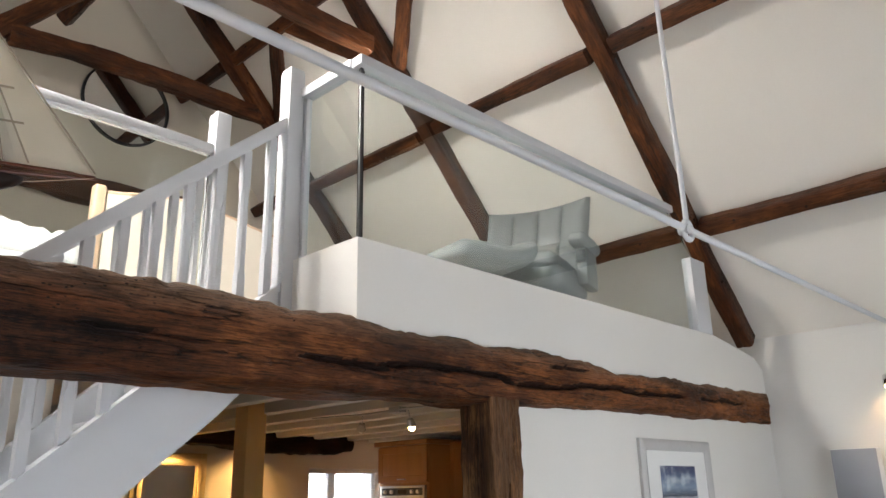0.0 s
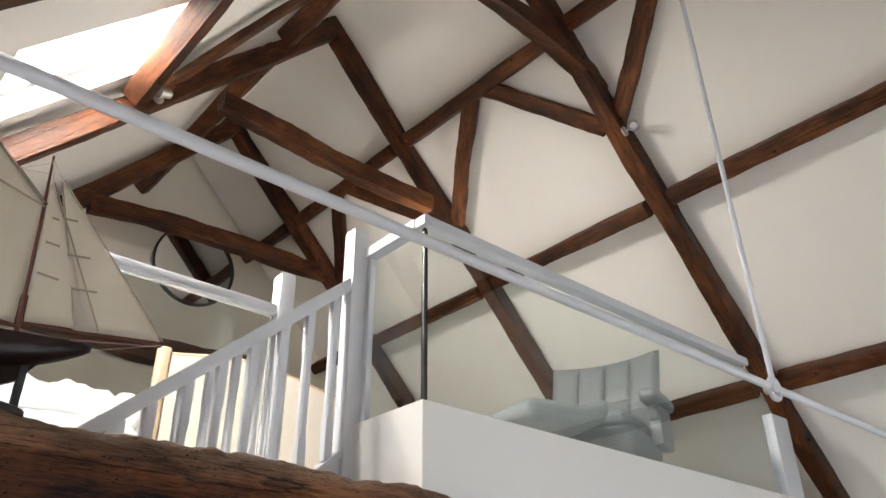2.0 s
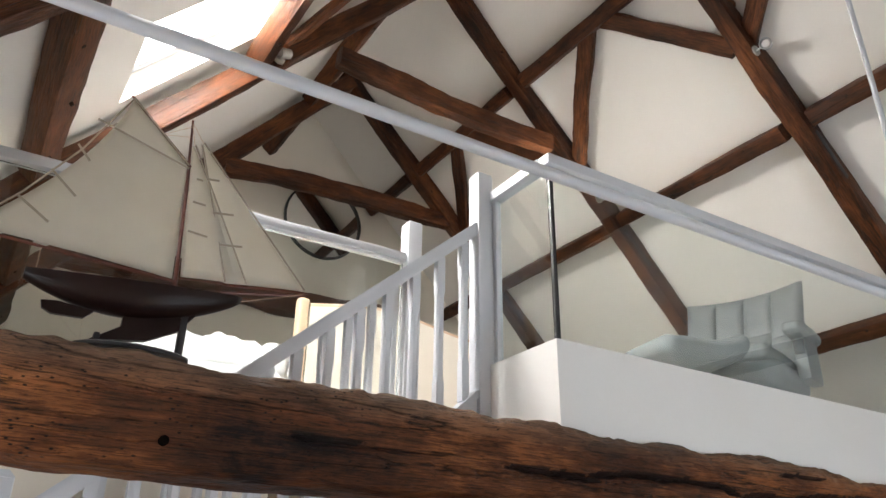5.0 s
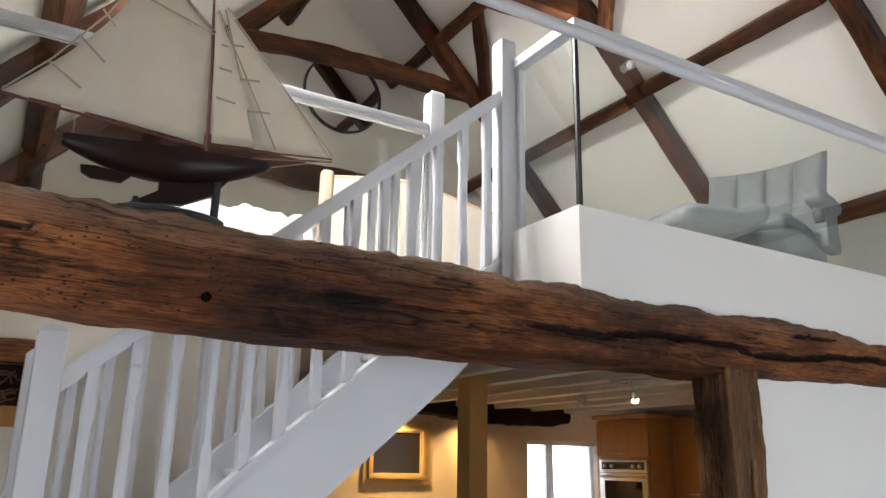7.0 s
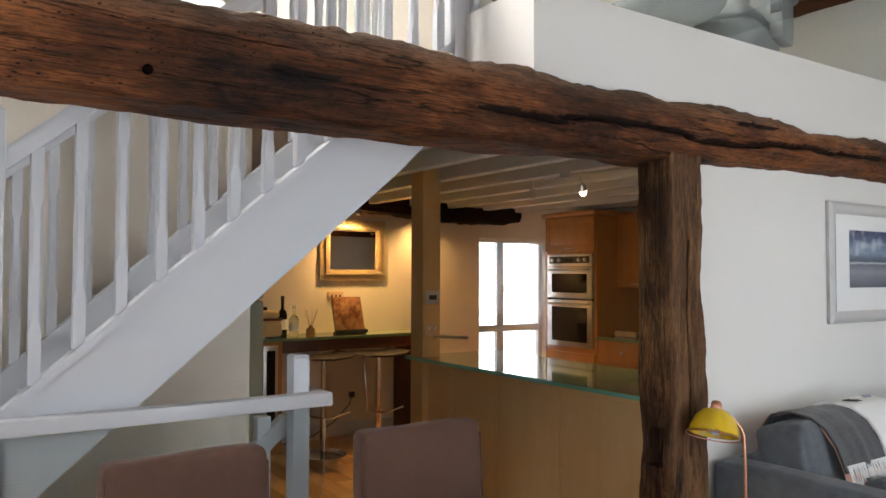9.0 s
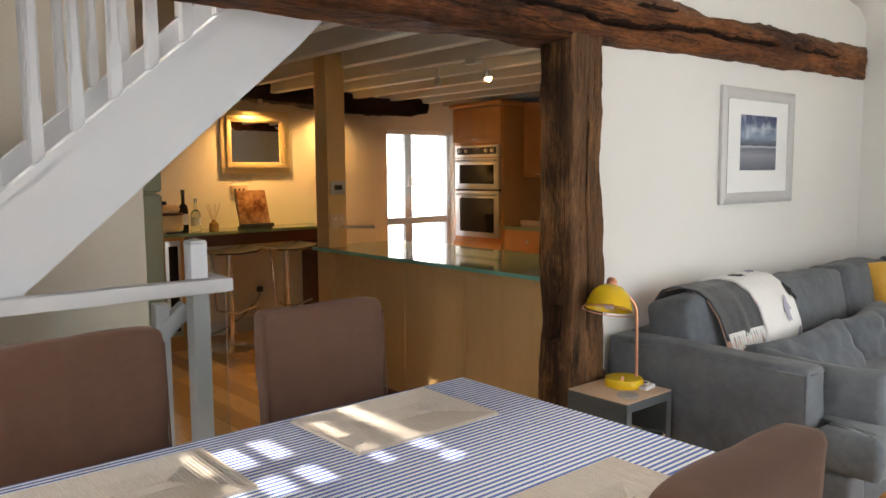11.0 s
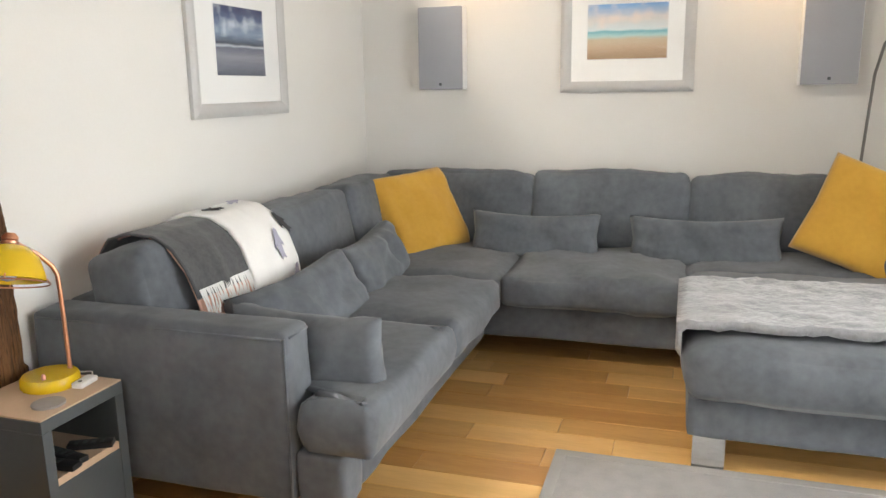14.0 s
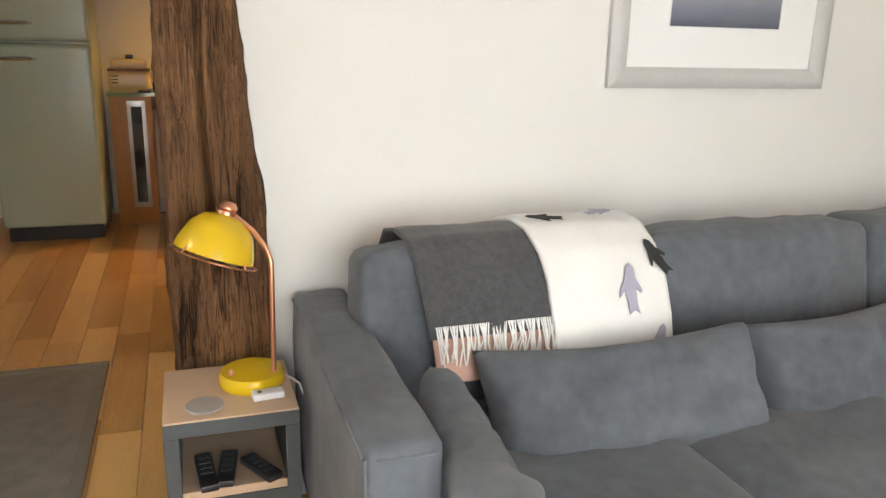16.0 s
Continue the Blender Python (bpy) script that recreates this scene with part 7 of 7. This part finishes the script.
truss_spot(Matrix.Translation((T1 + 0.06, 3.46, back_slope(3.46) - 0.22)) @ pose(0, 0, 0, 0, 90, 0), "small steel spotlight on the roof truss")
truss_spot(Matrix.Translation((T2 + 0.06, 3.66, back_slope(3.66) - 0.22)) @ pose(0, 0, 0, 0, 90, 0), "small steel spotlight on the roof truss")
truss_spot(Matrix.Translation((T2 + 0.06, 1.10, front_slope(1.1) - 0.24)) @ pose(0, 0, 0, 0, 90, 0), "small steel spotlight on the roof truss")

spot("truss_spot_light", (T1 + 0.20, 3.40, back_slope(3.46) - 0.36), (-1.6, 0.6, 4.2), 40, 130, 1.0, (1.0, 0.93, 0.84), 0.012)
spot("truss_spot_light", (T2 + 0.20, 3.60, back_slope(3.70) - 0.36), (-4.4, 1.4, 4.9), 40, 140, 1.0, (1.0, 0.93, 0.84), 0.012)

# ---- throws ----
def drape(path, y0, y1, skew, mat, thick=0.008, ny=30, waves=0.008, seed=0.0, mats=None):
    """A folded blanket hung over the sofa back: the path gives its (x, z) line, y its width."""
    bm = bmesh.new()
    P = [Vector((p[0], 0, p[1])) for p in path]
    L = [0.0]
    for a, b in zip(P, P[1:]):
        L.append(L[-1] + (b - a).length)
    ns = 46
    grid = {}
    for i in range(ns + 1):
        s = L[-1] * i / ns
        k = max(j for j in range(len(L) - 1) if L[j] <= s + 1e-9)
        f = (s - L[k]) / (L[k + 1] - L[k])
        p = P[k].lerp(P[k + 1], f)
        d = (P[k + 1] - P[k]).normalized()
        nrm = Vector((-d.z, 0, d.x))
        nrm = nrm if nrm.z >= 0 or nrm.x > 0 else -nrm
        for j in range(ny + 1):
            v = j / ny
            wob = noise.noise((v * 3 + seed, s * 2, seed)) * waves + noise.noise((v * 9 + seed, s * 6, seed)) * waves * 0.4
            y = y0 + (y1 - y0) * v + skew * (i / ns) + 0.006 * noise.noise((s * 6, seed, v))
            for c in (0, 1):
                grid[c, i, j] = bm.verts.new(p + nrm * (wob + c * thick) + Vector((0, y, 0)))
    for i in range(ns):
        for j in range(ny):
            for c in (0, 1):
                bm.faces.new((grid[c, i, j], grid[c, i + 1, j], grid[c, i + 1, j + 1], grid[c, i, j + 1]))
        for j in (0, ny):
            bm.faces.new((grid[0, i, j], grid[0, i + 1, j], grid[1, i + 1, j], grid[1, i, j]))
    for j in range(ny):
        for i in (0, ns):
            bm.faces.new((grid[0, i, j], grid[0, i, j + 1], grid[1, i, j + 1], grid[1, i, j]))
    return bm


OVER = [(-2.115, 0.68), (-2.11, 0.765), (-2.07, 0.828), (-1.99, 0.849), (-1.91, 0.841), (-1.845, 0.80), (-1.80, 0.735), (-1.765, 0.63), (-1.745, 0.53)]
WOOL = noisy("charcoal_wool", (0.030, 0.031, 0.034), (0.095, 0.098, 0.104), 60, 0.95, fine=160, bump=0.3, depth=0.004, Sheen_Weight=0.3)
PINK = noisy("pale_pink_wool", (0.62, 0.36, 0.28), (0.72, 0.46, 0.37), 14, 0.95, fine=140, bump=0.3, depth=0.004)
IVORY = noisy("ivory_fleece", (0.74, 0.73, 0.71), (0.83, 0.82, 0.80), 8, 0.95, fine=90, bump=0.35, depth=0.006, Sheen_Weight=0.3)
LILAC = noisy("lilac_grey_print", (0.34, 0.33, 0.42), (0.42, 0.41, 0.50), 12, 0.95, fine=90, bump=0.2)
INK = noisy("black_print", (0.022, 0.022, 0.024), (0.04, 0.04, 0.043), 12, 0.95, fine=90, bump=0.2)
tw = thing("wool_throw", Matrix.Identity(4), "charcoal wool throw with a pale fringe over the sofa back", "throw")
part("under_layer", drape(OVER, 3.03, 3.36, 0.06, PINK, 0.006, seed=2.0), PINK, tw, "pale pink underside", smooth=180)
top_path = [(x + 0.012, z + 0.008) for x, z in OVER[:-1]] + [(-1.764, 0.665)]
part("upper_layer", drape(top_path, 3.02, 3.37, 0.05, WOOL, 0.008, seed=3.0), WOOL, tw, "charcoal wool layer", smooth=180)
fr = bmesh.new()
rnd = random.Random(5)
for k in range(60):
    y = 3.085 + 0.34 * k / 59
    l = 0.065 + rnd.random() * 0.03
    tube(fr, [(-1.754, y, 0.672), (-1.738, y + rnd.uniform(-0.008, 0.008), 0.672 - l * 0.5), (-1.728, y + rnd.uniform(-0.012, 0.012), 0.672 - l)], 0.0022, 5)
part("fringe", fr, IVORY, tw, "pale knotted fringe")
wt = thing("fleece_throw", Matrix.Identity(4), "ivory fleece throw printed with dark and lilac birds", "throw")
fleece = [(x + 0.022, z + 0.018) for x, z in OVER[:-1]] + [(-1.735, 0.55), (-1.715, 0.47)]
part("cloth", drape(fleece, 3.33, 3.665, 0.075, IVORY, 0.014, seed=6.0, waves=0.006), IVORY, wt, smooth=180)


def print_blot(s, y, rot, size, mat):
    """A flat printed shape lying on the fleece: a plain body with two stub wings."""
    k = max(0, min(len(fleece) - 2, int(s)))
    a, b = Vector((fleece[k][0], 0, fleece[k][1])), Vector((fleece[k + 1][0], 0, fleece[k + 1][1]))
    p = a.lerp(b, s - k)
    d = (b - a).normalized()
    nrm = Vector((-d.z, 0, d.x))
    nrm = nrm if nrm.x > 0 or nrm.z > 0.5 else -nrm
    m = Matrix((Vector((0, 1, 0)), -d, nrm)).transposed().to_4x4()
    bm = bmesh.new()
    out = [(0, 0.5), (0.14, 0.42), (0.2, 0.2), (0.42, -0.05), (0.36, -0.1), (0.2, 0.0), (0.2, -0.3), (0.28, -0.5), (0.1, -0.42), (-0.08, -0.5), (-0.12, -0.3), (-0.2, -0.02), (-0.4, -0.16), (-0.4, -0.08), (-0.2, 0.2), (-0.12, 0.42)]
    slab(bm, [(u * size * 0.62, v * size) for u, v in out], "z", 0.0, 0.0025)
    part("printed_shape", bm, mat, wt, at=Matrix.Translation(p + Vector((0, y, 0)) + nrm * 0.021) @ m @ pose(0, 0, 0, 0, 0, rot))


for s, y, rot, size, mat in ((3.6, 3.43, 70, 0.10, INK), (3.3, 3.60, -80, 0.09, LILAC), (6.3, 3.60, 0, 0.13, LILAC), (5.5, 3.69, 25, 0.11, INK), (8.2, 3.54, 10, 0.09, INK), (7.7, 3.68, -10, 0.11, LILAC)):
    print_blot(s, y, rot, size, mat)

# fur throw on the chaise
bm = bmesh.new()
g = {}
nx, ny = 60, 44
for c in (0, 1):
    for i in range(nx + 1):
        for j in range(ny + 1):
            u, v = i / nx, j / ny
            s = -0.07 + u * 1.25
            x = -0.222 + max(0, s)
            z = 0.505 + min(0, s) * 0.9 + 0.010 * noise.noise((u * 9, v * 9, 3)) + 0.010 * noise.noise((u * 30, v * 24, 3)) + 0.028 * c
            if s < 0.03:
                z -= (0.03 - s) ** 2 * 4
            y = 3.60 + 0.05 * u + v * 0.66 + 0.015 * noise.noise((u * 8, v * 2, 9))
            g[c, i, j] = bm.verts.new((x - (0.020 * c if s < 0 else 0), y, z))
for i in range(nx):
    for j in range(ny):
        for c in (0, 1):
            bm.faces.new((g[c, i, j], g[c, i + 1, j], g[c, i + 1, j + 1], g[c, i, j + 1]))
    for j in (0, ny):
        bm.faces.new((g[0, i, j], g[0, i + 1, j], g[1, i + 1, j], g[1, i, j]))
for j in range(ny):
    for i in (0, nx):
        bm.faces.new((g[0, i, j], g[0, i, j + 1], g[1, i, j + 1], g[1, i, j]))
solid("fur_throw", bm, FUR, "pale grey fur throw spread over the chaise", "throw", smooth=180)

# ---- floor lamp behind the sofa ----
fl = thing("floor_lamp", Matrix.Translation((0.65, 5.49, 0)), "slim grey metal floor lamp with a domed shade", "lamp")
DARK_METAL = noisy("dark_grey_metal", (0.16, 0.155, 0.15), (0.22, 0.215, 0.21), 6, 0.35, 0.6, fine=60, bump=0.02)
part("base", lathe(bmesh.new(), [(0, 0), (0.085, 0), (0.085, 0.012), (0.02, 0.03), (0, 0.03)], 32), DARK_METAL, fl)
part("stem", tube(bmesh.new(), [(0, 0, 0.02), (-0.01, 0.01, 0.9), (0.015, 0.01, 1.35), (0.045, 0.0, 1.50), (0.075, -0.02, 1.555)], 0.008, 10), DARK_METAL, fl)
hd = Matrix.Translation((0.10, -0.04, 1.56)) @ pose(0, 0, 0, 0, -60, -25)
part("shade", lathe(bmesh.new(), [(0, 0.03), (0.03, 0.03), (0.07, 0.0), (0.095, -0.05), (0.105, -0.11), (0.101, -0.11), (0.09, -0.05), (0.066, -0.004), (0, 0.02)], 36), DARK_METAL, fl, "domed grey metal shade", at=hd)
part("knuckle", tube(bmesh.new(), [(0.06, -0.02, 1.545), (0.10, -0.03, 1.575)], 0.016, 12), CHROME, fl)

# ---- rugs ----
def rug(x0, x1, y0, y1, label, weave=RUG, edge=RUG_EDGE):
    ob = thing("rug", Matrix.Translation(((x0 + x1) / 2, (y0 + y1) / 2, 0.001)), label, "rug", "rugs")
    hx, hy = (x1 - x0) / 2, (y1 - y0) / 2
    part("woven_field", B(-hx + 0.04, hx - 0.04, -hy + 0.04, hy - 0.04, 0, 0.012, 0.003), weave, ob)
    for c in ((-hx, hx, -hy, -hy + 0.042), (-hx, hx, hy - 0.042, hy), (-hx, -hx + 0.042, -hy + 0.042, hy - 0.042), (hx - 0.042, hx, -hy + 0.042, hy - 0.042)):
        part("binding", B(*c, 0, 0.0145, 0.004), edge, ob)


rug(-0.64, 0.80, 1.70, 3.585, "grey woven rug with a bound edge before the sofa")
rug(-3.36, -2.22, 1.25, 2.20, "taupe woven runner at the kitchen opening", RUNNER, RUNNER_EDGE)


# ---- unseen glazed doors added behind the walker for light ----
def glazed_doors():
    y0, y1, z1 = GD[0], GD[1], GD[3]
    ob = thing("door_1", Matrix.Translation((XE + 0.12, y0, 0)), "unseen white framed glazed doors added to let in fill light", "door", kind="structure")
    w = y1 - y0
    for k in range(3):
        a, b = w * k / 3, w * (k + 1) / 3
        for c in ((a + 0.003, b - 0.003, 0.003, 0.12), (a + 0.003, b - 0.003, z1 - 0.1, z1 - 0.003), (a + 0.003, a + 0.08, 0.121, z1 - 0.101), (b - 0.08, b - 0.003, 0.121, z1 - 0.101)):
            part("door_frame", B(-0.03, 0.03, *c, 0.004), WHITE, ob)
        part("pane", B(-0.004, 0.004, a + 0.08, b - 0.08, 0.12, z1 - 0.1), GLASS, ob).visible_shadow = False


glazed_doors()

# skirting
bm = bmesh.new()
box(bm, PX, XE, YB - 0.018, YB, 0, 0.12, 0.004), box(bm, PX, PX + 0.018, 2.80, YB - 0.02, 0, 0.12, 0.004), box(bm, XE - 0.018, XE, GD[1], YB - 0.02, 0, 0.12, 0.004)
box(bm, XW, XW + 0.018, 2.05, 4.9, 0, 0.12, 0.004)
solid("baseboard", bm, WHITE, "white painted skirting board", "skirting", kind="structure")
bm = bmesh.new()
box(bm, XW, PX - 0.2, YB - 0.02, YB, UP, UP + 0.16, 0.004)
solid("baseboard", bm, WHITE, "white painted skirting board on the mezzanine", "skirting", kind="structure")

# ---- oak floorboards ----
PW = 0.14
rnd = random.Random(11)
LENS = (0.55, 0.75, 0.95, 1.15, 1.35)
plank_mesh = {l: finish(B(0.0008, l - 0.0008, 0.0008, PW - 0.0008, -0.014, 0.0, 0.0015, 1), OAK_FLOOR) for l in LENS}
spare, count = bmesh.new(), 0
rows = []
y = YF
while y < YB - 0.01:
    rows.append(y)
    y += PW
for y in sorted(rows, key=lambda v: 0 if 1.4 < v < 4.7 else 1):
    x = XW - rnd.random() * 0.6
    while x < XE:
        l = rnd.choice(LENS)
        mid = x + l / 2
        if WELL[0] - 0.3 < mid < WELL[1] + 0.3 and y < WELL[3]:
            x += l
            continue
        if count < 300 and 1.4 < y < 4.7 and -6.0 < mid and x + l < XE:
            o = new("plank", plank_mesh[l])
            o.parent = floor
            o.matrix_basis = Matrix.Translation((x, y, -0.001))
            count += 1
        else:
            box(spare, max(x, XW) + 0.0008, min(x + l, XE) - 0.0008, y + 0.0008, y + PW - 0.0008, -0.015, -0.001)
        x += l
FLOOR_FAR = noisy("oak_floorboard_far", (0.56, 0.275, 0.078), (0.88, 0.54, 0.20), 3.0, 0.28, stretch=(0.35, 7, 3), fine=40, bump=0.06, depth=0.002, blend=0.3)
tagged(part("planks", spare, FLOOR_FAR, floor), kind="stuff")
